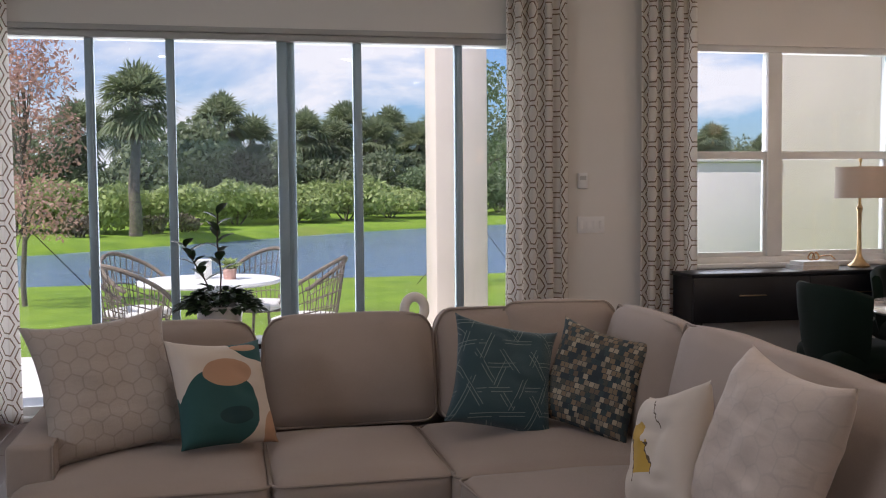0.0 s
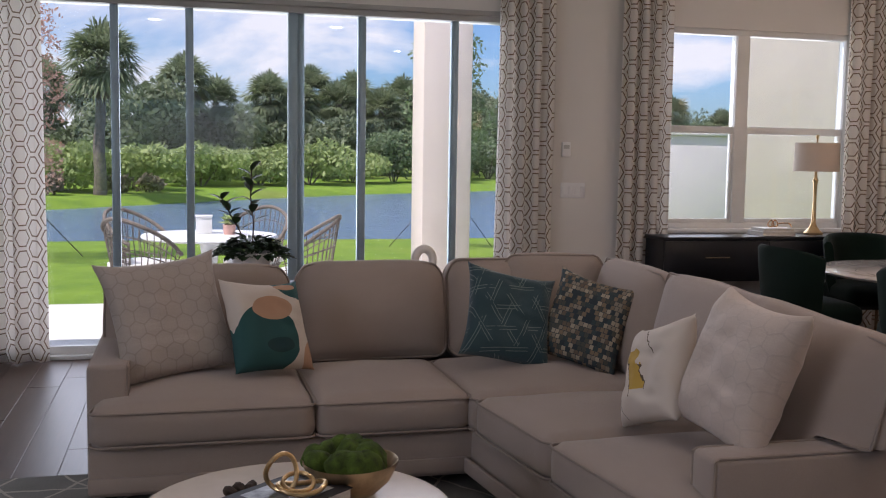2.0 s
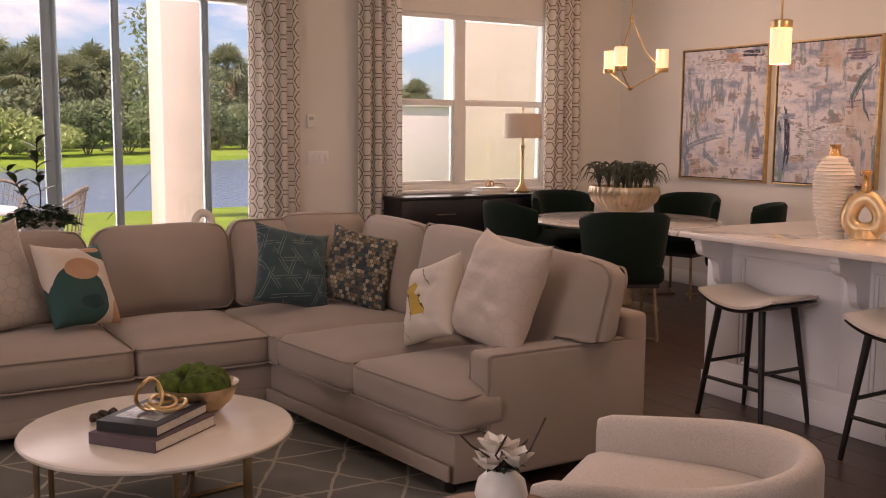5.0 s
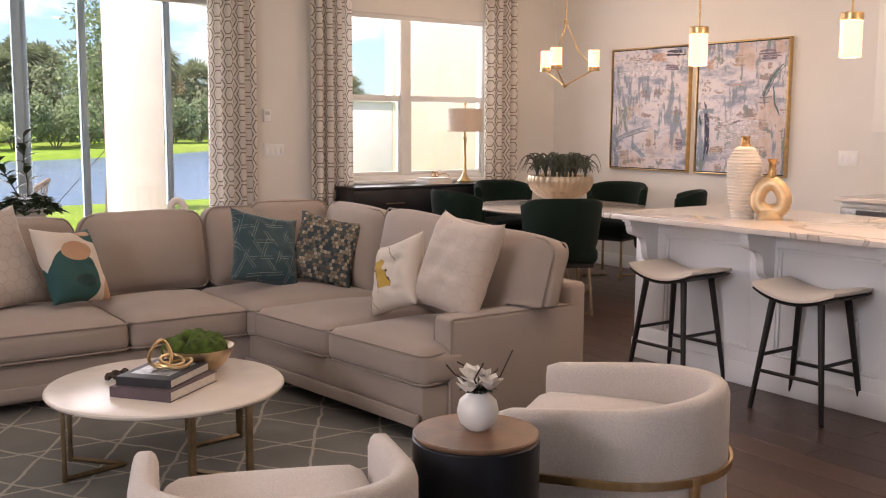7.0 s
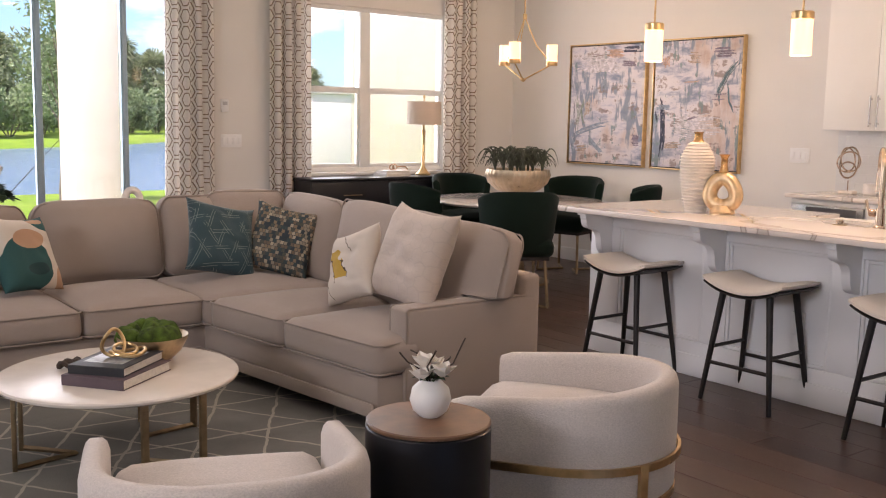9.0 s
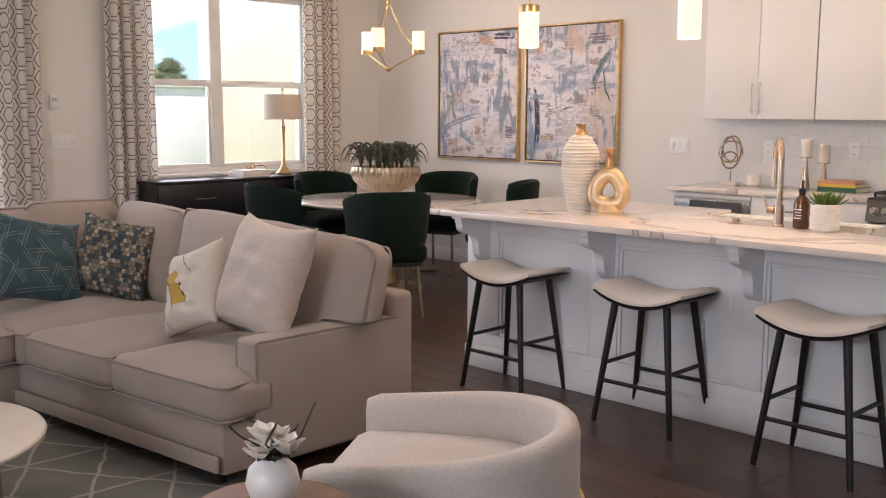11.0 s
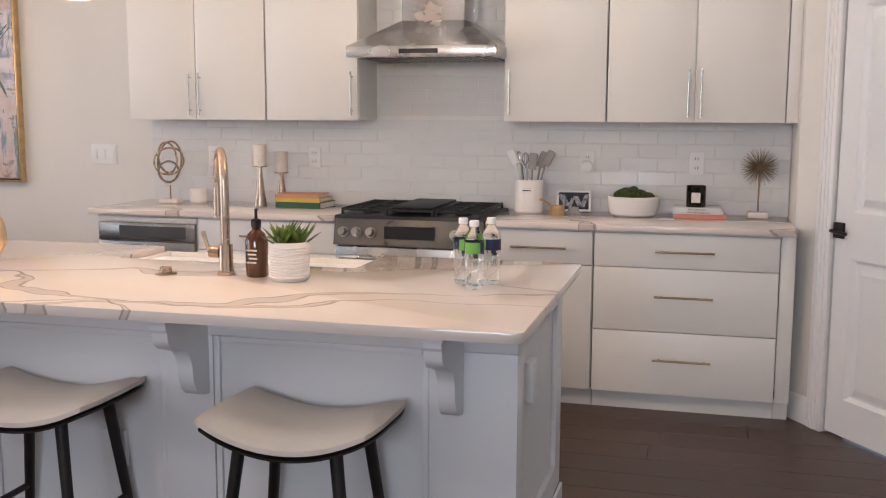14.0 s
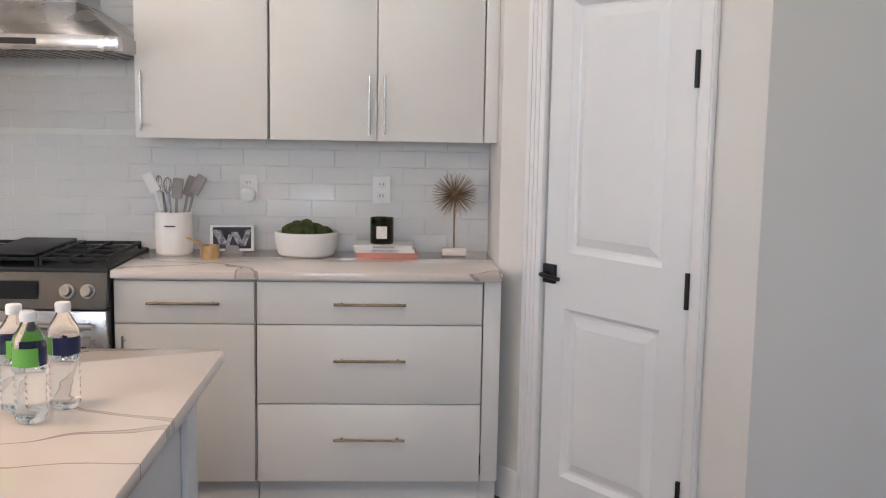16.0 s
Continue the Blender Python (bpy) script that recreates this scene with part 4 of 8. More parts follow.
# ---- sofa ----
def sofa():
    s = thing("sectional_sofa", "greige linen L-shaped sectional sofa with piped loose cushions", "sofa", 0.7, 4.4, 0)

    def edge(y):
        """The line of the side wing's front, which opens slightly towards its arm."""
        return 0.905 + 0.115 * (3.83 - min(y, 3.83))

    def skew(bm, x1, x0):
        for v in bm.verts:
            k = (x1 - v.co.x) / (x1 - x0)
            v.co.x += (edge(v.co.y) - x0) * max(0.0, min(1.2, k))
        return bm
    b = box(-0.64, 2.045, 3.93, 5.02, 0.065, 0.268, 0.02)
    c = box(0.925, 2.045, 2.45, 3.95, 0.065, 0.268, 0.02)
    b = join(b, skew(c, 2.13, 0.905))
    wpart("base", b, SOFA, s)
    b = box(-0.64, 2.05, 4.84, 5.04, 0.065, 0.69, 0.035, seg=3)
    b = box(1.92, 2.055, 2.432, 5.04, 0.065, 0.668, 0.032, bm=b, seg=3)
    wpart("back_frame", b, SOFA, s)
    wpart("arm", box(1.222, 2.04, 2.43, 2.57, 0.065, 0.567, 0.022, seg=3), SOFA, s)
    wpart("arm", box(-0.655, -0.49, 4.08, 5.02, 0.065, 0.567, 0.022, seg=3), SOFA, s)
    wpart("arm_piping", tube([(1.226, 2.435, 0.10), (1.226, 2.436, 0.556), (1.24, 2.436, 0.564), (1.95, 2.436, 0.564)], 0.005, 6), PIPING, s)
    wpart("arm_piping", tube([(1.226, 2.565, 0.40), (1.226, 2.564, 0.556), (1.24, 2.564, 0.564), (1.92, 2.564, 0.564)], 0.005, 6), PIPING, s)
    wpart("arm_piping", tube([(-0.495, 4.084, 0.4), (-0.495, 4.084, 0.56), (-0.495, 4.1, 0.564), (-0.495, 4.8, 0.564)], 0.005, 6), PIPING, s)
    wpart("base_border", box(-0.64, 0.905, 3.912, 3.93, 0.085, 0.15, 0.007), SOFA, s)
    wpart("base_border", skew(box(0.887, 0.905, 2.45, 3.912, 0.085, 0.15, 0.007), 2.13, 0.905), SOFA, s)
    for x, y in ((-0.56, 4.02), (1.12, 2.54), (2.05, 2.54), (2.05, 4.94), (-0.56, 4.94), (0.5, 4.0)):
        wpart("foot", cyl((x, y, 0.012), (x, y, 0.08), 0.022, 0.03), DARKW, s)

    def seat(x0, x1, y0, y1, seed, wing=False, notch=None):
        """One stuffed seat block with piped edges; notch: the rectangle cut out for an arm."""
        cx, cy, sx, sy = (x0 + x1) / 2, (y0 + y1) / 2, x1 - x0, y1 - y0

        def place(bm):
            bmesh.ops.translate(bm, verts=bm.verts[:], vec=(cx, cy, 0.347))
            if notch:
                nx0, nx1, ny0, ny1 = notch
                for v in bm.verts:
                    if nx0 < v.co.x < nx1 and ny0 < v.co.y < ny1:
                        if ny0 < y0:
                            v.co.y = ny1
                        else:
                            v.co.x = nx1
            return skew(bm, 2.13, 0.905) if wing else bm
        q = wpart("seat_cushion", place(soft_box(sx, sy, 0.168, 0.05, 0.05, 0.016, 15, 0.006, seed)), SOFA, s, "", 60)
        for dz in (0.066, -0.066):
            wpart("piping", place(tube([(p[0], p[1], p[2]) for p in rect_loop(sx + 0.002, sy + 0.006, dz, 0.05, 9)], 0.0055, 6, True)), PIPING, q)
        return q
    seat(-0.632, 0.248, 3.885, 4.66, 1, False, (-0.70, -0.488, 4.05, 4.8))
    seat(0.254, 0.915, 3.89, 4.66, 2)
    seat(0.905, 1.80, 3.845, 4.66, 3)
    seat(0.905, 1.80, 3.175, 3.84, 4, True)
    seat(0.905, 1.80, 2.432, 3.17, 5, True, (1.19, 1.9, 2.3, 2.572))

    def back(cx, cy, w, h, t, lean, turn, seed, z=0.655, slope=0.0):
        m = soft_box(w, h, t, 0.065, 0.055, 0.008, 13, 0.008, seed)
        # local: width x, height y, thickness z
        mm = Matrix.Translation((cx, cy, z)) @ pose(0, 0, 0, 0, 0, turn) @ pose(0, 0, 0, 90 - lean, 0, 0)

        def stuffed(p):
            """Slope the top and let the stuffing thin out towards the ends."""
            k, top = abs(p[0]) / (w / 2), p[1] / h + 0.5
            return Vector((p[0], p[1] - slope * p[0] * top - (0.018 if w > 1 else 0.05) * top * k ** 8, p[2] * (1 - 0.55 * k ** 6)))
        for v in m.verts:
            v.co = stuffed(v.co)
        m.transform(mm)

        def over_arm(p):
            """The end of the long cushion rests on top of the arm."""
            return Vector((p.x, p.y, max(p.z, 0.578))) if p.y < 2.59 else p
        for v in m.verts:
            v.co = over_arm(v.co)
        q = wpart("back_cushion", m, SOFA, s, "", 60)
        for dz in (t / 2 - 0.022, -t / 2 + 0.022):
            loop = [stuffed(p) for p in rect_loop(w - 0.009, h - 0.007, dz, 0.065)]
            wpart("piping", tube([tuple(over_arm(mm @ p)) for p in loop], 0.0055, 6, True), PIPING, q)
    back(-0.20, 4.79, 0.87, 0.475, 0.19, 12, 0, 11)
    back(0.635, 4.79, 0.76, 0.485, 0.19, 12, 0, 12)
    back(1.235, 4.81, 0.42, 0.50, 0.18, 12, 0, 13)
    back(1.59, 4.74, 0.56, 0.53, 0.17, 13, -8, 14, 0.668)
    back(1.83, 4.30, 0.74, 0.52, 0.19, 13, -90, 15, 0.665, 0.02)
    back(1.80, 3.147, 1.525, 0.52, 0.24, 12, -90, 16, 0.66, 0.035)


def pillow_at(size, thick, material, tl, tr, bl, br, label, seed, wrinkle=0.008):
    """A throw pillow whose face lies through four corner places."""
    tl, tr, bl, br = (Vector(v) for v in (tl, tr, bl, br))
    u = (tr - tl + br - bl).normalized()
    n = (tl - bl + tr - br).cross(u).normalized()
    v = u.cross(n)
    ob = pillow("throw_pillow", size, thick, material, (0, 0, 0), 0, 0, 0, label, seed, wrinkle)
    c = (tl + tr + bl + br) / 4
    ob.matrix_basis = Matrix(((u.x, n.x, v.x, c.x), (u.y, n.y, v.y, c.y), (u.z, n.z, v.z, c.z), (0, 0, 0, 1)))
    return ob


sofa()
pillow_at(0.55, 0.17, HEXD, (-0.642, 4.36, 0.965), (-0.152, 4.58, 0.99), (-0.49, 4.19, 0.44), (-0.06, 4.32, 0.50), "large taupe throw pillow with a tonal hexagon pattern", 1.0)
pillow_at(0.43, 0.14, ABST, (-0.083, 4.34, 0.885), (0.184, 4.50, 0.845), (-0.002, 4.165, 0.49), (0.248, 4.33, 0.47), "ivory throw pillow printed with teal and rust shapes", 2.0)
pillow_at(0.455, 0.15, TEALP, (1.031, 4.403, 0.939), (1.470, 4.403, 0.840), (0.940, 4.217, 0.540), (1.379, 4.217, 0.441), "dark teal throw pillow with fine pale geometric lines", 3.0)
pillow_at(0.435, 0.14, MOSAP, (1.506, 4.400, 0.909), (1.801, 4.098, 0.827), (1.329, 4.332, 0.523), (1.624, 4.030, 0.441), "olive and brown mosaic-woven throw pillow", 4.0)
pillow_at(0.385, 0.14, ABSG, (1.428, 3.359, 0.78), (1.455, 2.999, 0.90), (1.307, 3.237, 0.441), (1.333, 2.877, 0.561), "ivory throw pillow with gold patches and dark veins", 5.0)
pillow_at(0.49, 0.19, HEXP, (1.560, 2.955, 1.005), (1.560, 2.472, 0.972), (1.392, 2.987, 0.55), (1.392, 2.50, 0.52), "large ivory throw pillow with a tonal hexagon pattern", 6.0, 0.012)


# ---- table behind the sofa ----
d = thing("sofa_table", "slim dark wooden console table standing behind the sofa", "console table", 0.5, 5.20, 0)
wpart("tabletop", box(-0.45, 1.45, 5.06, 5.345, 0.72, 0.745, 0.004), DARKW, d)
for x in (-0.42, 1.42):
    for y in (5.085, 5.32):
        wpart("leg", box(x - 0.018, x + 0.018, y - 0.018, y + 0.018, 0.0, 0.72, 0.003), DARKW, d)


def leaf_blade(bm, p, d, length, width, fold=0.25, droop=0.0, up=Vector((0, 0, 1)), n=4):
    d = Vector(d).normalized()
    s = d.cross(up)
    s = s.normalized() if s.length > 1e-4 else Vector((1, 0, 0))
    u = s.cross(d)
    prev = None
    for i in range(n + 1):
        t = i / n
        w = width * math.sin(math.pi * (0.08 + 0.92 * t)) ** 0.8 if i < n else 0.0
        c = Vector(p) + d * length * t + Vector((0, 0, -droop * length * t * t))
        row = (bm.verts.new(c - s * w / 2 + u * w * fold), bm.verts.new(c), bm.verts.new(c + s * w / 2 + u * w * fold))
        if prev:
            bm.faces.new((prev[0], prev[1], row[1], row[0]))
            bm.faces.new((prev[1], prev[2], row[2], row[1]))
        prev = row


def potted_fig(x, y, z):
    d = thing("potted_plant", "leafy green plant with tall stems in a low white pot", "plant", x, y, z)
    part("pot", lathe([(0, 0), (0.08, 0), (0.10, 0.08), (0.11, 0.17), (0.10, 0.17), (0.09, 0.15), (0, 0.15)], 28), CERAM, d)
    rnd = random.Random(7)
    b = bmesh.new()
    for k in range(330):
        a, r = rnd.uniform(0, 6.28), 0.17 * rnd.random() ** 0.5
        h = 0.15 + 0.11 * (1 - (r / 0.17) ** 2) * rnd.uniform(0.4, 1)
        dv = Vector((math.cos(a), math.sin(a), rnd.uniform(-0.2, 0.9)))
        leaf_blade(b, (r * math.cos(a), r * math.sin(a), h), dv, rnd.uniform(0.045, 0.075), 0.042, 0.2, 0.3, n=3)
    part("foliage", b, LEAFD, d)
    stems = ([(0, 0, .16), (0.01, 0, .32), (-0.005, 0.01, .46), (0.0, 0.0, .60)], [(-0.02, 0, .16), (-0.06, 0.01, .28), (-0.11, 0, .37), (-0.15, 0.01, .45)])
    for pts in stems:
        part("stem", tube(pts, 0.004, 6), TWIG, d)
        b = bmesh.new()
        for i in range(11):
            t = 0.35 + 0.65 * i / 10
            k = min(len(pts) - 2, int(t * (len(pts) - 1)))
            f = t * (len(pts) - 1) - k
            p = Vector(pts[k]).lerp(Vector(pts[k + 1]), f)
            a = i * 2.4
            leaf_blade(b, p, (math.cos(a), math.sin(a) * 0.7, 0.75), rnd.uniform(0.075, 0.115), 0.05, 0.15, 0.25)
        part("leaves", b, LEAFD, d)


potted_fig(0.075, 5.20, 0.715 + 0.03)
d = thing("ring_sculpture", "beige ceramic ring-shaped sculpture on the console table", "sculpture", 1.005, 5.20, 0.745)
part("ring", tube([(0.05 * math.cos(a), 0, 0.118 + 0.062 * math.sin(a)) for a in [2 * math.pi * k / 32 for k in range(32)]], 0.024, 12, True), MATTEW, d)
part("foot", lathe([(0, 0), (0.06, 0), (0.06, 0.02), (0.04, 0.04), (0, 0.045)], 24), MATTEW, d)


# ---- living area ----
d = thing("area_rug", "grey low-pile rug with a cream trellis pattern under the seating", "rug", -0.4, 2.4, 0)
m = box(-2.45, 1.30, 0.30, 4.44, 0.002, 0.013, 0.004)
wpart("rug_body", m, RUG, d)


def coffee_table(x, y):
    d = thing("coffee_table", "round cream stone coffee table on an antique brass frame", "coffee table", x, y, 0.013)
    part("tabletop", lathe([(0, 0.322), (0.462, 0.322), (0.480, 0.330), (0.484, 0.340), (0.479, 0.347), (0.468, 0.349), (0, 0.349)], 64), STONE, d)
    for k in range(3):
        a0 = radians(40 + 120 * k)
        c, s = math.cos(a0), math.sin(a0)

        def P(u, v, z):
            return (u * c - v * s, u * s + v * c, z)
        leg = bmesh.new()
        for v in (-0.13, 0.13):
            for z0, z1 in ((0.0, 0.322),):
                q = box(-0.009, 0.009, -0.014, 0.014, z0, z1, 0.002)
                q.transform(Matrix.Translation(P(0.40, v, 0)) @ pose(0, 0, 0, 0, 0, math.degrees(a0)))
                join(leg, q)
        tube([P(0.40, -0.13, 0.012), P(0.18, 0, 0.012), P(0.40, 0.13, 0.012)], 0.011, 4, False, leg)
        tube([P(0.40, -0.13, 0.311), P(0.18, 0, 0.311), P(0.40, 0.13, 0.311)], 0.010, 4, False, leg)
        part("leg_frame", leg, BRONZE, d)
    return d


STONE = mat("cream_stone", (0.76, 0.68, 0.60), 0.22, var=0.03, scale=7, bscale=90, bstr=0.02)
coffee_table(0.057, 2.84)
TT = 0.362


def book(name, x, y, z, w, dd, h, rz, cover, label, group="", spine=None):
    k = thing(name, label, "book", x, y, z, rz, group)
    part("page_block", box(-w / 2 + 0.004, w / 2 - 0.006, -dd / 2 + 0.005, dd / 2 - 0.005, 0.003, h - 0.003), PAPER, k)
    b = box(-w / 2, w / 2, -dd / 2, dd / 2, 0, 0.003, 0.0008)
    b = box(-w / 2, w / 2, -dd / 2, dd / 2, h - 0.003, h, 0.0008, bm=b)
    b = box(-w / 2, -w / 2 + 0.004, -dd / 2, dd / 2, 0.003, h - 0.003, bm=b)
    part("cover", b, cover, k)
    return k


BKBLACK = mat("black_book_cloth", (0.02, 0.02, 0.024), 0.5, var=0.2, scale=10, bstr=0.05)
BKMAUVE = mat("plum_book_cloth", (0.11, 0.075, 0.085), 0.6, var=0.12, scale=10, bstr=0.05)
BKPRINT = mat("grey_printed_jacket", (0.34, 0.36, 0.38), 0.35, var=0.5, scale=14, bstr=0.02)
BKWHITE = mat("white_book_jacket", (0.72, 0.70, 0.68), 0.45, var=0.04, scale=10, bstr=0.02)
BKPINK = mat("coral_book_cloth", (0.62, 0.24, 0.18), 0.5, var=0.06, scale=10, bstr=0.02)
BKGREEN = mat("green_book_cloth", (0.02, 0.10, 0.055), 0.5, var=0.1, scale=10, bstr=0.02)
BKYELL = mat("yellow_book_cloth", (0.62, 0.42, 0.05), 0.5, var=0.08, scale=10, bstr=0.02)
BKORNG = mat("salmon_book_cloth", (0.52, 0.25, 0.15), 0.5, var=0.08, scale=10, bstr=0.02)
book("book", 0.015, 2.745, TT, 0.35, 0.275, 0.042, 37, BKMAUVE, "thick plum-covered coffee table book lying flat", "books on the coffee table")
k = book("book", 0.02, 2.765, TT + 0.042, 0.32, 0.24, 0.036, 40, BKBLACK, "black coffee table book with a photo jacket lying flat", "books on the coffee table")
part("jacket_photo", box(-0.10, 0.12, -0.08, 0.09, 0.0362, 0.0372), BKPRINT, k, "grey photographic print")
d = thing("knot_sculpture", "brass looped knot ornament on the stacked books", "ornament", 0.035, 2.765, TT + 0.079)
part("loop", tube([(0.0 + 0.045 * math.cos(a) - 0.03, 0.02 * math.sin(2 * a), 0.062 + 0.055 * math.sin(a)) for a in [2 * math.pi * q / 28 for q in range(28)]], 0.0075, 8, True), BRASS, d)
part("loop", tube([(0.07 * math.cos(a) + 0.03, 0.055 * math.sin(a), 0.016 + 0.008 * math.cos(2 * a)) for a in [2 * math.pi * q / 28 for q in range(28)]], 0.0075, 8, True), BRASS, d)
part("loop", tube([(0.045 * math.cos(a) + 0.02, 0.045 * math.sin(a), 0.030 + 0.014 * math.sin(a)) for a in [2 * math.pi * q / 28 for q in range(28)]], 0.007, 8, True), BRASS, d)

d = thing("moss_bowl", "gold metal bowl filled with green moss balls", "bowl", 0.235, 2.935, TT)
part("bowl", lathe([(0, 0), (0.06, 0.0), (0.085, 0.012), (0.125, 0.05), (0.15, 0.10), (0.152, 0.115), (0.146, 0.112), (0.118, 0.055), (0.0, 0.03)], 40,
                   wob=lambda a, h: 1 + 0.02 * math.sin(3 * a + 1)), GOLDB := mat("dull_gold_metal", (0.48, 0.35, 0.21), 0.35, 0.85, var=0.2, scale=14, bscale=60, bstr=0.2), d)
rnd = random.Random(3)
for k in range(12):
    a, r = k * 2.4, (0.0 if k == 0 else 0.05 + 0.062 * rnd.random())
    b = bmesh.new()
    bmesh.ops.create_icosphere(b, subdivisions=3, radius=rnd.uniform(0.042, 0.058))
    off = Vector((r * math.cos(a), r * math.sin(a), 0.118 + 0.028 * (1 - r / 0.12)))
    for v in b.verts:
        v.co = v.co * (1 + 0.22 * noise.noise(v.co * 28 + off * 40)) + off
        v.co.z -= 0.012
    part("moss_ball", b, MOSS, d, "", 180)

d = thing("driftwood_ornament", "dark gnarled decorative chain of wooden links on the table", "ornament", -0.03, 2.985, TT)
for k in range(6):
    a = k * 1.1
    cx, cy = -0.09 + 0.036 * k, 0.02 * math.sin(k * 1.7)
    pts = [(cx + 0.026 * math.cos(t), cy + 0.02 * math.sin(t), 0.022 + 0.012 * math.sin(t * 2 + k)) for t in [2 * math.pi * q / 14 for q in range(14)]]
    part("link", tube(pts, 0.010, 8, True), TWIG, d)


def side_table(x, y):
    d = thing("side_table", "black drum side table with a walnut top", "side table", x, y, 0.013)
    part("drum", lathe([(0, 0.0), (0.182, 0.0), (0.186, 0.006), (0.186, 0.518), (0.182, 0.522), (0, 0.522)], 56), BLACK, d)
    part("top", lathe([(0, 0.5225), (0.178, 0.5225), (0.184, 0.525), (0.185, 0.533), (0.181, 0.537), (0, 0.537)], 56), WALNUT, d, "walnut top")


side_table(0.355, 1.11)
d = thing("flower_vase", "round white ceramic vase with white magnolia blossoms", "vase", 0.372, 1.125, 0.550)
part("vase", lathe([(0, 0), (0.03, 0.0), (0.052, 0.02), (0.062, 0.052), (0.055, 0.085), (0.034, 0.105), (0.030, 0.112), (0.024, 0.110), (0.028, 0.1), (0, 0.09)], 32), CERAM, d)
rnd = random.Random(5)
for cx, cy, cz in ((0.02, -0.03, 0.128), (-0.035, 0.0, 0.122), (0.03, 0.03, 0.132), (-0.01, 0.02, 0.15)):
    b = bmesh.new()
    for k in range(8):
        a = k * 2.4 + cx * 50
        leaf_blade(b, (cx, cy, cz - 0.01), (math.cos(a), math.sin(a), 0.35 + 0.1 * k), 0.05, 0.042, 0.28, -0.25)
    part("blossom", b, PETAL, d)
for k in range(5):
    a = k * 1.3
    part("twig", tube([(0, 0, 0.09), (0.03 * math.cos(a), 0.03 * math.sin(a), 0.14), (0.07 * math.cos(a), 0.07 * math.sin(a), 0.165), (0.10 * math.cos(a + .3), 0.10 * math.sin(a + .3), 0.16 + 0.02 * k)], 0.0025, 5), TWIG, d)
b = bmesh.new()
for k in range(9):
    a = k * 0.7
    leaf_blade(b, (0.01 * math.cos(a), 0.01 * math.sin(a), 0.11), (math.cos(a), math.sin(a), 0.5), 0.055, 0.025, 0.2, 0.3)
part("leaves", b, LEAFD, d)


def barrel_chair(x, y, rz, label):
    """A tub chair that faces local +y: a half-round back that runs on into straight arms, on brass rings."""
    d = thing("lounge_chair", label, "armchair", x, y, 0.013, rz, "lounge chairs round the coffee table")
    mid, half = 0.338, 0.037
    line = [(mid, 0.335 - 0.335 * i / 8, 1 - 0.35 * i / 8) for i in range(8)]
    line += [(mid * math.cos(radians(-180 * i / 30)), mid * math.sin(radians(-180 * i / 30)), 0.65 * abs(1 - i / 15)) for i in range(31)]
    line += [(-mid, 0.335 * (i + 1) / 8, 0.65 + 0.35 * (i + 1) / 8) for i in range(8)]
    bm = bmesh.new()
    rings = []
    for i, (px, py, k) in enumerate(line):
        n = Vector((px, py if py < 0 else 0, 0)).normalized()
        top = 0.565 - 0.065 * k ** 1.3
        h = half * (0.72 if i in (0, len(line) - 1) else 1.0)
        top -= 0.012 if i in (0, len(line) - 1) else 0.0
        prof = [(h - 0.012, 0.165), (h, 0.18), (h + 0.002, 0.36), (h, top - 0.04), (h - 0.008, top - 0.014), (h * 0.45, top - 0.002), (-h * 0.45, top - 0.002),
                (-h + 0.008, top - 0.014), (-h, top - 0.04), (-h, 0.30), (-h + 0.01, 0.165)]
        rings.append([bm.verts.new((px + n.x * o, py + n.y * o, z)) for o, z in prof])
    m = len(rings[0])
    for q, w in zip(rings, rings[1:]):
        for i in range(m):
            bm.faces.new((q[i], q[(i + 1) % m], w[(i + 1) % m], w[i]))
    bm.faces.new(rings[0])
    bm.faces.new(rings[-1][::-1])
    bmesh.ops.recalc_face_normals(bm, faces=bm.faces[:])
    part("back_shell", bm, BOUCLE, d, "", 60)
    seat = soft_box(0.59, 0.66, 0.14, 0.05, 0.03, 0.01, 9, 0.004, 3)
    for v in seat.verts:
        if v.co.y < 0:
            v.co.x *= math.sqrt(max(0.04, 1 - (v.co.y / 0.37) ** 2))
    seat.transform(Matrix.Translation((0, 0.03, 0.335)))
    part("seat_cushion", seat, BOUCLE, d, "", 60)
    b = soft_box(0.60, 0.62, 0.12, 0.03, 0, 0, 9, 0.0, 3)
    for v in b.verts:
        if v.co.y < 0:
            v.co.x *= math.sqrt(max(0.04, 1 - (v.co.y / 0.36) ** 2))
    b.transform(Matrix.Translation((0, 0.02, 0.225)))
    part("seat_base", b, BOUCLE, d, "", 60)
    for z, r in ((0.30, 0.388), (0.16, 0.372), (0.014, 0.372)):
        pts = [(r, 0.30, z), (r, 0.15, z)] + [(r * math.cos(radians(-180 * i / 36)), r * math.sin(radians(-180 * i / 36)), z) for i in range(37)] + [(-r, 0.15, z), (-r, 0.30, z)]
        b = bmesh.new()
        rows = []
        for i, p in enumerate(pts):
            n = Vector((p[0], p[1] if p[1] < 0 else 0, 0)).normalized()
            rows.append([b.verts.new((p[0] + n.x * o, p[1] + n.y * o, z + dz)) for o, dz in ((0.005, -0.013), (0.005, 0.013), (-0.006, 0.013), (-0.006, -0.013))])
        for q, w in zip(rows, rows[1:]):
            for i in range(4):
                b.faces.new((q[i], q[(i + 1) % 4], w[(i + 1) % 4], w[i]))
        b.faces.new(rows[0])
        b.faces.new(rows[-1][::-1])
        bmesh.ops.recalc_face_normals(b, faces=b.faces[:])
        part("brass_band", b, BRASS, d, "brushed brass band")
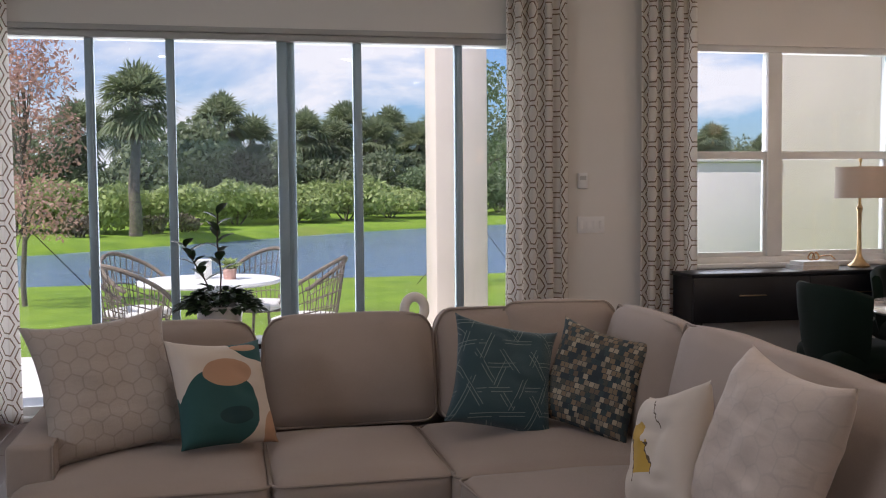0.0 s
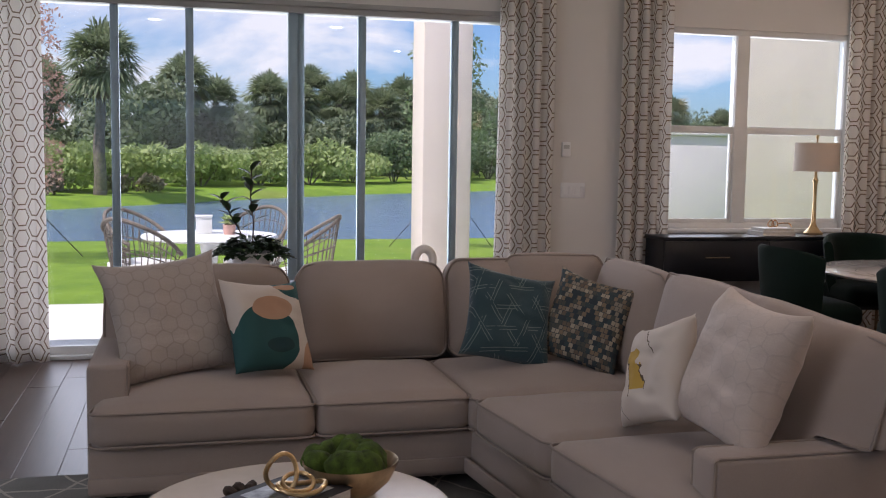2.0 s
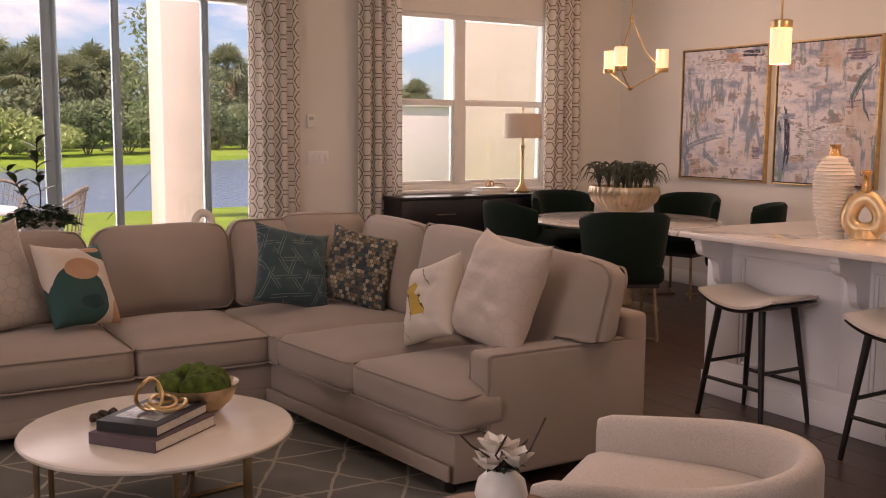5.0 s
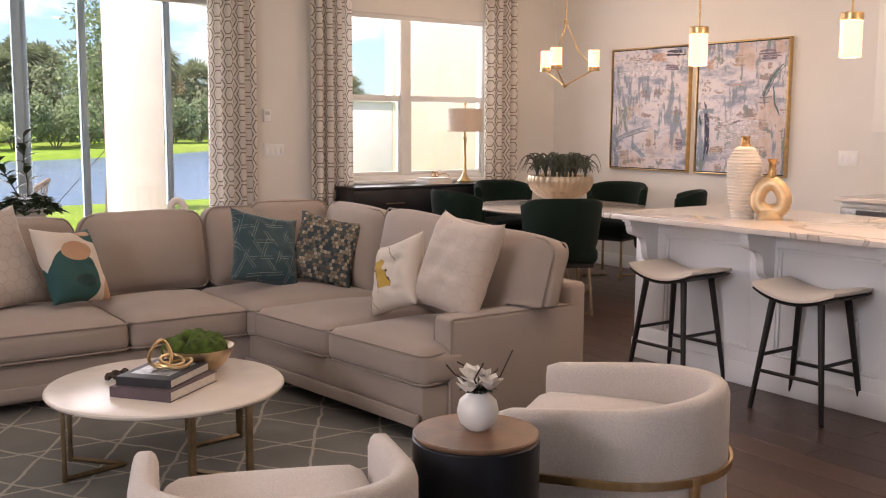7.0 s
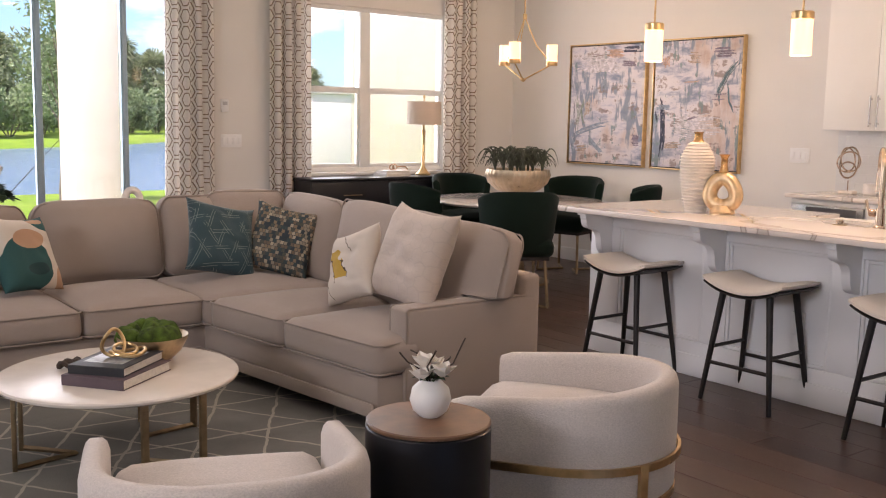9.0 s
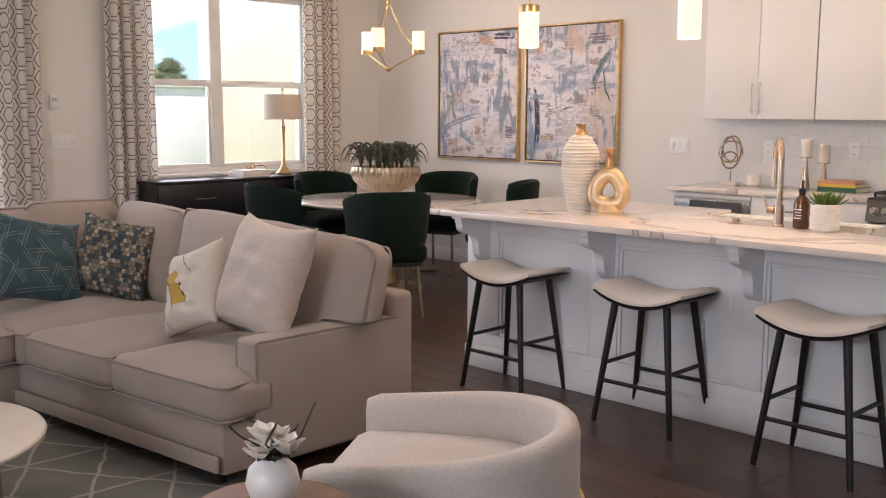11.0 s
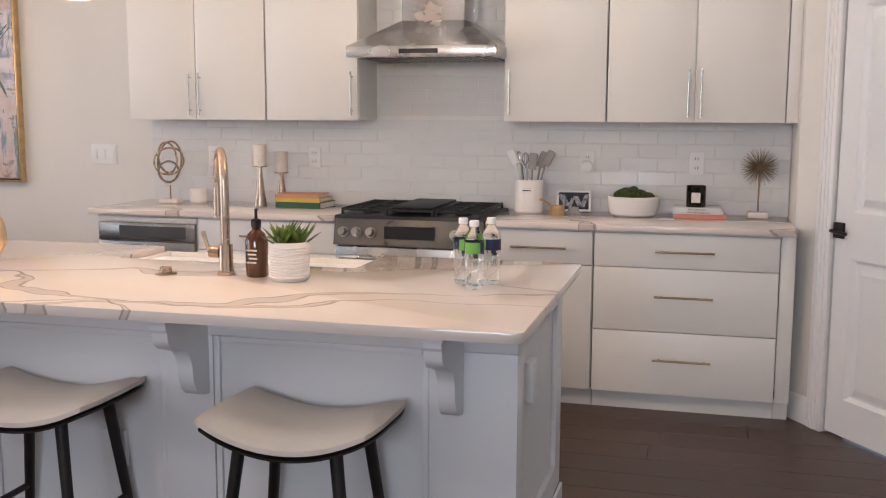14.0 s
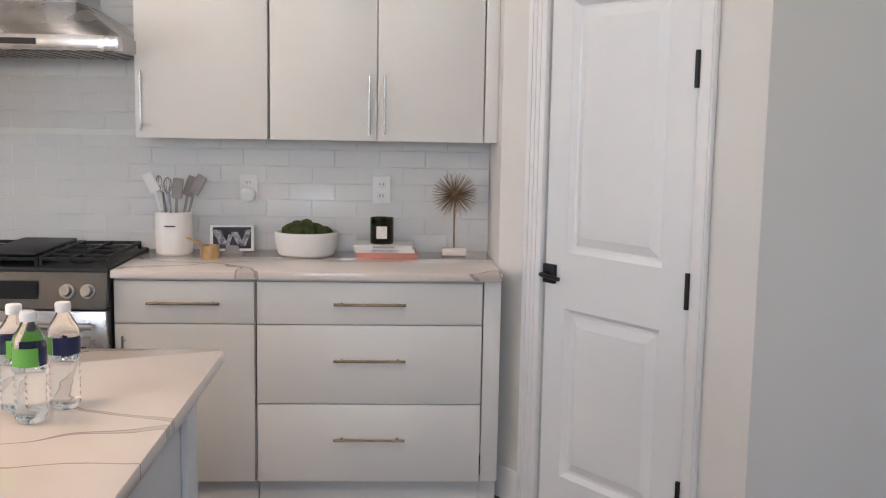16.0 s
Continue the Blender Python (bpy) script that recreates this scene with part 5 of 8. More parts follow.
    for px, py, a in ((0.386, 0.28, 0), (-0.386, 0.28, 180), (0.25, -0.294, -50), (-0.25, -0.294, -130)):
        b = box(-0.008, 0.008, -0.017, 0.017, 0.0, 0.312, 0.002)
        b.transform(pose(px, py, 0, 0, 0, a))
        part("leg", b, BRASS, d)
    return d


barrel_chair(1.105, 1.275, 34.8, "ivory boucle tub chair on a brass frame beside the drum table")
barrel_chair(-0.25, 1.185, -20.4, "ivory boucle tub chair on brass frame, facing the sofa")


# ---- dining area ----
DX, DY = 4.51, 5.36
d = thing("dining_table", "round white marble dining table on a brass pedestal", "dining table", DX, DY, 0)
part("tabletop", lathe([(0, 0.700), (0.72, 0.700), (0.755, 0.710), (0.77, 0.722), (0.765, 0.730), (0.755, 0.732), (0, 0.732)], 72), QUARTZ, d)
part("pedestal", lathe([(0, 0.0), (0.30, 0.0), (0.30, 0.02), (0.10, 0.05), (0.07, 0.2), (0.07, 0.55), (0.14, 0.70), (0, 0.70)], 40), BRONZE, d)


def dining_chair():
    """Faces local +y; curved velvet back and seat on brass legs joined by floor bars."""
    d = thing("dining_chair", "dark green velvet dining chair with a curved back and brass legs", "chair", 0, 0, 0, 0, "chairs round the dining table")
    bm = bmesh.new()
    n, rings = 26, []
    for i in range(n + 1):
        a = radians(-90 - 80 + 160 * i / n)
        k = abs(i / n - 0.5) * 2
        top, low = 0.815 - 0.05 * k ** 3, 0.40
        c, s = math.cos(a), math.sin(a)
        ring = []
        for r, z in ((0.225, low), (0.250, 0.50), (0.272, 0.70), (0.278, top - 0.02), (0.262, top), (0.235, top - 0.005), (0.222, top - 0.03), (0.215, 0.70), (0.19, 0.48), (0.18, low)):
            ring.append(bm.verts.new((c * r * 1.06, s * r, z)))
        rings.append(ring)
    m = len(rings[0])
    for q, w in zip(rings, rings[1:]):
        for i in range(m):
            bm.faces.new((q[i], q[(i + 1) % m], w[(i + 1) % m], w[i]))
    bm.faces.new(rings[0])
    bm.faces.new(rings[-1][::-1])
    bmesh.ops.recalc_face_normals(bm, faces=bm.faces[:])
    part("backrest", bm, VELVET, d, "", 60)
    s = soft_box(0.46, 0.46, 0.13, 0.05, 0.03, 0.01, 9, 0.003, 1)
    s.transform(Matrix.Translation((0, 0.02, 0.42)))
    part("seat", s, VELVET, d, "", 60)
    part("seat_frame", box(-0.20, 0.20, -0.18, 0.21, 0.335, 0.36, 0.004), DARKW, d)
    for sx in (-1, 1):
        for y0, y1 in ((-0.16, -0.20), (0.17, 0.20)):
            part("leg", tube([(sx * 0.17, y0, 0.34), (sx * 0.19, y1, 0.012)], 0.011, 8), BRONZE, d)
        part("floor_bar", tube([(sx * 0.19, -0.20, 0.012), (sx * 0.05, 0, 0.012), (sx * 0.19, 0.20, 0.012)], 0.010, 6), BRONZE, d)
    return d


first = dining_chair()
spots = ((3.78, 4.55, -29), (3.64, 5.54, -95), (4.68, 6.30, -190), (5.42, 5.62, 108), (5.11, 4.64, 40))
for i, (x, y, rz) in enumerate(spots):
    if i == 0:
        first.matrix_basis = pose(x, y, 0, 0, 0, rz) @ Matrix.Diagonal((1.1, 1.1, 1.1, 1))
    else:
        copy_thing(first, pose(x, y, 0, 0, 0, rz))

d = thing("centrepiece_bowl", "ribbed gold footed bowl of curling air plants on the dining table", "bowl", DX, DY, 0.732)
part("bowl", lathe([(0, 0.056), (0.10, 0.056), (0.12, 0.060), (0.19, 0.085), (0.255, 0.145), (0.284, 0.215), (0.274, 0.265), (0.264, 0.26), (0.272, 0.21), (0.24, 0.145), (0.0, 0.11)], 288,
                   wob=lambda a, h: 1 + ((0.02 * max(-0.6, math.sin(36 * a))) if 0.085 < h < 0.26 else 0)), GOLDS := mat("champagne_gold_metal", (0.62, 0.50, 0.36), 0.3, 0.9, var=0.12, scale=14, bscale=60, bstr=0.1), d)
part("foot", lathe([(0, 0.0), (0.105, 0.0), (0.11, 0.01), (0.105, 0.055), (0, 0.055)], 40), MATTEW, d)
rnd = random.Random(11)
for k in range(11):
    a, r = k * 2.4, 0.03 + 0.18 * (k / 9)
    c = Vector((r * math.cos(a), r * math.sin(a), 0.245))
    b = bmesh.new()
    for q in range(20):
        t = rnd.uniform(0, 6.28)
        dv = Vector((math.cos(t), math.sin(t), 0))
        reach, rise = rnd.uniform(0.10, 0.24) * (1.15 - r * 1.8), rnd.uniform(0.10, 0.22)
        pts = []
        for s in range(9):
            f = s / 8
            pts.append(c + dv * reach * (1 - math.cos(f * 2.7)) / 1.9 + Vector((0, 0, rise * math.sin(f * 2.8))))
        tube(pts, lambda f: 0.0085 * (1 - f) + 0.0018, 5, False, b, 0.45)
    part("air_plant", b, AIRPL, d)


def chandelier():
    d = thing("chandelier", "brass chandelier with three lit glass shades over the dining table", "chandelier", DX - 0.07, DY - 0.11, 0)
    zb = 1.762
    part("rod", cyl((0, 0, 2.30), (0, 0, 2.98), 0.007), BRASS, d)
    part("canopy", lathe([(0, 2.98), (0.06, 2.98), (0.065, 3.0), (0.065, TOP - 0.001), (0, TOP - 0.001)], 28), BRASS, d)
    part("hub", lathe([(0, zb - 0.02), (0.012, zb - 0.012), (0.03, zb + 0.004), (0.012, zb + 0.014), (0, zb + 0.02)], 20), BRASS, d)
    part("collar", lathe([(0, 2.26), (0.018, 2.27), (0.018, 2.31), (0, 2.32)], 20), BRASS, d)
    for k in range(3):
        a = radians(210 + 120 * k)
        c, s = math.cos(a), math.sin(a)
        R = 0.245
        part("arm", tube([(0, 0, zb), (c * R, s * R, zb + 0.135)], 0.006, 6), BRASS, d)
        part("arm", tube([(c * R, s * R, zb + 0.135), (c * 0.11, s * 0.11, 2.05), (0, 0, 2.29)], 0.0045, 6), BRASS, d)
        part("cup", lathe([(0, zb + 0.125), (0.048, zb + 0.125), (0.05, zb + 0.13), (0.05, zb + 0.16), (0, zb + 0.16)], 24, c * R, s * R), BRASS, d)
        g = part("shade", lathe([(0.046, zb + 0.161), (0.047, zb + 0.165), (0.047, zb + 0.30), (0.043, zb + 0.30), (0.043, zb + 0.165)], 28, c * R, s * R), SHADEGLOW, d, "lit opal glass cylinder")
        g.visible_shadow = False
        bulb("chandelier_bulb", DX - 0.07 + c * R, DY - 0.11 + s * R, zb + 0.24, 3.6, WARM)


chandelier()


def pendant(y):
    d = thing("pendant_lamp", "brass pendant lamp with a lit opal glass cylinder over the island", "pendant lamp", 3.40, y, 0, 0, "pendants over the island")
    z = 1.885
    part("rod", cyl((0, 0, z + 0.135), (0, 0, 3.0), 0.006), BRASS, d)
    part("canopy", lathe([(0, 3.0), (0.06, 3.0), (0.062, 3.02), (0.062, TOP - 0.001), (0, TOP - 0.001)], 28), BRASS, d)
    part("cap", lathe([(0, z + 0.14), (0.052, z + 0.135), (0.058, z + 0.13), (0.058, z + 0.092), (0, z + 0.092)], 32), BRASS, d)
    g = part("shade", lathe([(0.055, z + 0.0915), (0.055, z - 0.09), (0.052, z - 0.095), (0.049, z - 0.09), (0.049, z + 0.0915)], 36), SHADEGLOW, d, "lit opal glass cylinder")
    g.visible_shadow = False
    bulb("pendant_bulb", 3.40, y, z, 8.0, WARM)


for y in (2.936, 1.932, 0.935):
    pendant(y)


# trim for one of the added fill lights, out of view overhead
def downlight(x, y):
    d = thing("recessed_light", "white recessed ceiling light, lit, unseen and added as fill", "ceiling light", x, y, 3.05, 0, "recessed ceiling lights")
    part("trim_ring", lathe([(0.055, -0.004), (0.085, -0.006), (0.09, -0.001), (0.055, -0.001)], 32), PLAST, d)


for lx, ly in ((-0.6, 1.6), (1.6, 1.6), (-0.6, 4.0), (1.6, 4.0), (4.7, 0.4), (4.7, 1.5), (4.7, 2.7), (2.9, -0.9)):
    downlight(lx, ly)


def painting(y0, y1, seed, label):
    d = thing("painting", label, "painting", EX, (y0 + y1) / 2, 1.59, 0, "paintings on the dining wall")
    z0, z1 = 0.998, 2.178
    wpart("canvas", box(EX - 0.040, EX - 0.006, y0 + 0.022, y1 - 0.022, z0 + 0.022, z1 - 0.022, 0.002), canvas_mat("abstract_canvas_" + label[:4].strip(), seed), d)
    b = box(EX - 0.048, EX - 0.001, y0, y0 + 0.012, z0, z1, 0.001)
    b = box(EX - 0.048, EX - 0.001, y1 - 0.012, y1, z0, z1, 0.001, bm=b)
    b = box(EX - 0.048, EX - 0.001, y0 + 0.012, y1 - 0.012, z0, z0 + 0.012, 0.001, bm=b)
    b = box(EX - 0.048, EX - 0.001, y0 + 0.012, y1 - 0.012, z1 - 0.012, z1, 0.001, bm=b)
    wpart("frame", b, BRASS, d, "gold float frame")
    wpart("backing", box(EX - 0.010, EX - 0.002, y0 + 0.012, y1 - 0.012, z0 + 0.012, z1 - 0.012), BLKM, d)
    return d


STROKES = {name: mat(name + "_oil_paint", col, 0.5, var=0.25, scale=30, bscale=120, bstr=0.1) for name, col in (
    ("sage", (0.30, 0.36, 0.31)), ("slate_blue", (0.30, 0.36, 0.46)), ("navy", (0.05, 0.06, 0.11)), ("terracotta", (0.58, 0.38, 0.30)),
    ("mauve", (0.24, 0.20, 0.27)), ("deep_teal", (0.12, 0.20, 0.24)), ("warm_tan", (0.50, 0.39, 0.33)), ("pale_lilac", (0.72, 0.69, 0.74)))}


def stroke(d, y0, y1, paint, width, pts, lift=0.0):
    """A raised ragged brush stroke through (u, v) points, u from the y1 edge, v from the top."""
    z0, z1 = 1.007, 2.168
    rs = random.Random(str(pts))
    path = [Vector((0, y1 - 0.03 - u * (y1 - y0 - 0.06), z1 - 0.03 - v * (z1 - z0 - 0.06))) for u, v in pts]
    fine_path = []
    for k in range(25):
        t = k / 24 * (len(path) - 1)
        i = min(len(path) - 2, int(t))
        fine_path.append(path[i].lerp(path[i + 1], t - i))
    b = bmesh.new()
    count = max(3, int(width / 0.009))
    for n in range(count):
        off = ((n + 0.5) / count - 0.5) * width * rs.uniform(0.8, 1.25)
        k0, k1 = rs.randint(0, 5), rs.randint(17, 24)
        half = width / count * rs.uniform(0.35, 0.75)
        depth = EX - 0.0405 - lift - 0.0001 * n
        prev = None
        for k in range(k0, k1 + 1):
            p = fine_path[k]
            q = fine_path[min(24, k + 1)] - fine_path[max(0, k - 1)]
            nrm = Vector((0, -q.z, q.y)).normalized()
            c = p + nrm * (off + rs.uniform(-0.0015, 0.0015))
            w = nrm * half * rs.uniform(0.6, 1.1) * (0.3 if k in (k0, k1) else 1.0)
            row = [b.verts.new((depth, *(c + w).yz)), b.verts.new((depth - 0.0006, *c.yz)), b.verts.new((depth, *(c - w).yz))]
            if prev:
                b.faces.new((prev[0], prev[1], row[1], row[0]))
                b.faces.new((prev[1], prev[2], row[2], row[1]))
            prev = row
    wpart("paint_stroke", b, STROKES[paint], d)


pa = painting(5.168, 6.172, 3.1, "lilac and blue abstract canvas in a gold float frame")
pb = painting(4.095, 5.082, 8.6, "mauve and navy abstract canvas in a gold float frame")
for n, (paint, w, pts) in enumerate((
        ("pale_lilac", 0.16, ((0.05, 0.16), (0.5, 0.14), (0.7, 0.17))), ("sage", 0.035, ((0.07, 0.40), (0.12, 0.58), (0.09, 0.76))), ("sage", 0.030, ((0.22, 0.42), (0.15, 0.55), (0.2, 0.70))),
        ("slate_blue", 0.045, ((0.02, 0.79), (0.2, 0.73), (0.42, 0.68), (0.58, 0.665))), ("slate_blue", 0.04, ((0.25, 0.78), (0.4, 0.88), (0.5, 0.95))), ("slate_blue", 0.035, ((0.10, 0.76), (0.04, 0.86), (0.07, 0.98))),
        ("warm_tan", 0.09, ((0.1, 0.91), (0.26, 0.90))), ("terracotta", 0.08, ((0.5, 0.05), (0.74, 0.055))), ("navy", 0.05, ((0.72, 0.025), (0.98, 0.03))), ("navy", 0.010, ((0.05, 0.45), (0.06, 0.67))),
        ("mauve", 0.09, ((0.88, 0.80), (0.98, 0.80))), ("slate_blue", 0.06, ((0.48, 0.24), (0.47, 0.40))), ("mauve", 0.05, ((0.70, 0.14), (0.9, 0.15))), ("warm_tan", 0.06, ((0.26, 0.45), (0.24, 0.62))))):
    stroke(pa, 5.168, 6.172, paint, w, pts, 0.0003 * n)
for n, (paint, w, pts) in enumerate((
        ("pale_lilac", 0.2, ((0.2, 0.65), (0.5, 0.68), (0.85, 0.66))), ("deep_teal", 0.055, ((0.98, 0.16), (0.86, 0.26), (0.77, 0.40), (0.78, 0.50))), ("deep_teal", 0.022, ((0.87, 0.33), (0.89, 0.47), (0.96, 0.57))),
        ("navy", 0.055, ((0.08, 0.44), (0.11, 0.60), (0.12, 0.80), (0.08, 0.96))), ("slate_blue", 0.04, ((0.02, 0.52), (0.21, 0.52))), ("navy", 0.02, ((0.01, 0.55), (0.05, 0.66))), ("warm_tan", 0.10, ((0.40, 0.12), (0.55, 0.13))),
        ("mauve", 0.08, ((0.68, 0.09), (0.95, 0.09))), ("warm_tan", 0.05, ((0.14, 0.84), (0.36, 0.83))), ("terracotta", 0.014, ((0.35, 0.32), (0.62, 0.31))), ("mauve", 0.018, ((0.40, 0.62), (0.55, 0.59))),
        ("mauve", 0.012, ((0.72, 0.42), (0.80, 0.42), (0.88, 0.41))), ("mauve", 0.010, ((0.70, 0.46), (0.85, 0.455))), ("terracotta", 0.07, ((0.12, 0.10), (0.13, 0.2))), ("warm_tan", 0.08, ((0.72, 0.63), (0.82, 0.64))))):
    stroke(pb, 4.095, 5.082, paint, w, pts, 0.0003 * n)


def console():
    d = thing("console_table", "low black sideboard with slim drawers under the window", "sideboard", 4.05, 6.88, 0)
    x0, x1, y0, y1 = 3.175, 4.905, 6.64, 6.965
    wpart("top", box(x0, x1, y0, y1, 0.835, 0.86, 0.004), BLACK, d)
    wpart("body", box(x0 + 0.01, x1 - 0.01, y0 + 0.02, y1 - 0.005, 0.52, 0.835, 0.003), BLACK, d)
    for a, c in ((x0 + 0.015, 4.06), (4.066, x1 - 0.015)):
        q = wpart("drawer", box(a, c, y0 + 0.004, y0 + 0.02, 0.532, 0.828, 0.002), BLACK, d)
        mid = (a + c) / 2 - 0.0
        wpart("handle", box(mid - 0.10, mid + 0.10, y0 - 0.012, y0 + 0.003, 0.70, 0.708, 0.002), BRONZE, q, "slim brass pull")
    for x in (x0 + 0.06, x1 - 0.06):
        for y in (y0 + 0.05, y1 - 0.04):
            wpart("leg", box(x - 0.03, x + 0.03, y - 0.03, y + 0.03, 0.0, 0.52, 0.003), BLACK, d)


console()
d = thing("table_lamp", "brass column table lamp with a cream drum shade, unlit", "table lamp", 4.59, 6.86, 0.86)
part("base", lathe([(0, 0), (0.075, 0), (0.078, 0.012), (0.05, 0.035), (0.026, 0.07), (0.017, 0.10), (0.013, 0.30), (0.016, 0.40), (0.024, 0.43), (0.012, 0.45), (0.008, 0.52), (0, 0.52)], 32), BRASS, d)
part("shade", lathe([(0.175, 0.50), (0.170, 0.725), (0.167, 0.725), (0.172, 0.502), (0.175, 0.50)], 48), fabric("cream_shade_linen", (0.62, 0.52, 0.44), 500, 0.1, 0.03, 0.2), d, "cream linen drum shade")
part("finial", lathe([(0, 0.72), (0.006, 0.722), (0.006, 0.755), (0.012, 0.765), (0.014, 0.785), (0, 0.79)], 16), BRASS, d)
part("harp", tube([(0.0, 0, 0.5), (0.07, 0, 0.55), (0.07, 0, 0.68), (0, 0, 0.725), (-0.07, 0, 0.68), (-0.07, 0, 0.55), (0, 0, 0.5)], 0.0025, 5), BRASS, d)
book("book", 4.20, 6.83, 0.86, 0.30, 0.21, 0.03, 2, BKWHITE, "white book lying flat on the sideboard", "books on the sideboard")
book("book", 4.21, 6.83, 0.89, 0.27, 0.19, 0.026, -3, BKWHITE, "pale book lying flat on top of another", "books on the sideboard")
d = thing("knot_ornament", "copper looped ornament on the stacked books", "ornament", 4.22, 6.81, 0.917)
for cx in (-0.045, -0.01):
    part("loop", tube([(cx + 0.024 * math.cos(a), 0.01 * math.sin(2 * a), 0.034 + 0.026 * math.sin(a)) for a in [2 * math.pi * q / 24 for q in range(24)]], 0.005, 8, True), COPPER, d)
part("bar", tube([(0.01, 0, 0.03), (0.06, 0.0, 0.036), (0.12, 0.01, 0.034), (0.15, 0.01, 0.006)], 0.005, 8), COPPER, d)


# ---- kitchen wall ----
KX = 5.35


def bar_handle(parent, x, y, z, length, vertical, material=STEEL):
    h = length / 2
    if vertical:
        b = cyl((x - 0.032, y, z - h), (x - 0.032, y, z + h), 0.0055, seg=10)
        for dz in (-h * 0.78, h * 0.78):
            b = cyl((x - 0.032, y, z + dz), (x + 0.001, y, z + dz), 0.004, seg=8, bm=b)
    else:
        b = cyl((x - 0.032, y - h, z), (x - 0.032, y + h, z), 0.0055, seg=10)
        for dy in (-h * 0.78, h * 0.78):
            b = cyl((x - 0.032, y + dy, z), (x + 0.001, y + dy, z), 0.004, seg=8, bm=b)
    return wpart("handle", b, material, parent, "slim bar handle")


def base_unit(y0, y1, fronts, label):
    d = thing("base_cabinet", label, "cabinet", (KX + EX) / 2, (y0 + y1) / 2, 0, 0, "base cabinets")
    wpart("body", box(KX + 0.021, EX - 0.001, y0, y1, 0.095, 0.883), CAB, d)
    wpart("plinth", box(KX + 0.07, EX - 0.001, y0, y1, 0.0, 0.094), CAB, d)
    for z0, z1, kind in fronts:
        q = wpart("drawer" if kind == "h" else "door", box(KX, KX + 0.02, y0 + 0.003, y1 - 0.003, z0, z1, 0.0018), CAB, d)
        if kind == "h":
            bar_handle(q, KX, (y0 + y1) / 2, (z0 + z1) / 2 + (0.0 if z1 - z0 < 0.2 else 0.02), 0.27, False, BRONZE)
        else:
            bar_handle(q, KX, y1 - 0.04, z1 - 0.14, 0.2, True)


base_unit(-0.36, 0.492, ((0.098, 0.401, "h"), (0.405, 0.708, "h"), (0.712, 0.872, "h")), "white slab base cabinet with three drawers and bar pulls")
base_unit(0.496, 1.018, ((0.098, 0.708, "v"), (0.712, 0.872, "h")), "white slab base cabinet with a drawer over a door")
base_unit(1.805, 2.595, ((0.098, 0.708, "v"), (0.712, 0.872, "h")), "white slab base cabinet beside the range")
d = thing("base_cabinet", "white slab base cabinet housing the microwave drawer", "cabinet", 5.6, 2.9, 0, 0, "base cabinets")
wpart("body", box(KX + 0.021, EX - 0.001, 2.599, 3.20, 0.095, 0.883), CAB, d)
wpart("plinth", box(KX + 0.07, EX - 0.001, 2.599, 3.20, 0.0, 0.094), CAB, d)
wpart("drawer", box(KX, KX + 0.02, 2.602, 3.197, 0.098, 0.46, 0.0018), CAB, d)
wpart("rail", box(KX, KX + 0.02, 2.602, 3.197, 0.845, 0.872, 0.0018), CAB, d)
wpart("filler", box(KX + 0.012, KX + 0.021, -0.428, -0.363, 0.095, 0.882, 0.001), CAB, d)
wpart("plinth_end", box(KX + 0.07, KX + 0.09, -0.428, -0.361, 0.0, 0.094, 0.001), CAB, d)
d = thing("microwave_drawer", "stainless steel under-counter microwave drawer", "microwave", KX + 0.1, 2.9, 0.46)
wpart("front", box(KX - 0.012, KX + 0.02, 2.61, 3.19, 0.465, 0.74, 0.003), STEEL, d)
wpart("control_panel", box(KX - 0.010, KX + 0.02, 2.61, 3.19, 0.745, 0.84, 0.003), STEEL, d)
wpart("display", box(KX - 0.0125, KX - 0.0101, 2.66, 3.06, 0.76, 0.825), DSTEEL, d)

b = box(KX - 0.035, EX - 0.001, -0.428, 1.018, 0.884, 0.914, 0.004)
d = thing("countertop", "white quartz countertop with grey-brown veins", "countertop", 5.6, 0.3, 0.884)
wpart("slab", b, QUARTZ, d)
d = thing("countertop", "white quartz countertop with grey-brown veins", "countertop", 5.6, 2.5, 0.884)
wpart("slab", box(KX - 0.035, EX - 0.001, 1.805, 3.235, 0.884, 0.914, 0.004), QUARTZ, d)


def wall_unit(y0, y1, label, pair, hside):
    d = thing("wall_cabinet", label, "cabinet", 5.8, (y0 + y1) / 2, 1.40, 0, "wall cabinets")
    x = 5.632
    wpart("body", box(x + 0.021, EX - 0.001, y0, y1, 1.398, 2.62), CAB, d)
    cuts = ((y0, (y0 + y1) / 2), ((y0 + y1) / 2, y1)) if pair else ((y0, y1),)
    for i, (a, c) in enumerate(cuts):
        q = wpart("door", box(x, x + 0.02, a + 0.002, c - 0.002, 1.394, 2.62, 0.0018), CAB, d)
        left = (i == 0) if pair else hside > 0
        bar_handle(q, x, (c - 0.03) if left else (a + 0.03), 1.535, 0.23, True)


wall_unit(-0.372, 0.474, "white slab double-door wall cabinet with bar handles", True, 0)
wall_unit(0.480, 0.995, "white slab single-door wall cabinet with a bar handle", False, 1)
wall_unit(1.785, 2.312, "white slab single-door wall cabinet with a bar handle", False, -1)
wall_unit(2.318, 3.15, "white slab double-door wall cabinet with bar handles", True, 0)
d = thing("filler_panel", "white cabinet filler strip beside the pantry wall", "panel", 5.7, -0.42, 1.4)
wpart("strip", box(5.636, 5.652, -0.428, -0.375, 1.394, 2.62, 0.001), CAB, d)

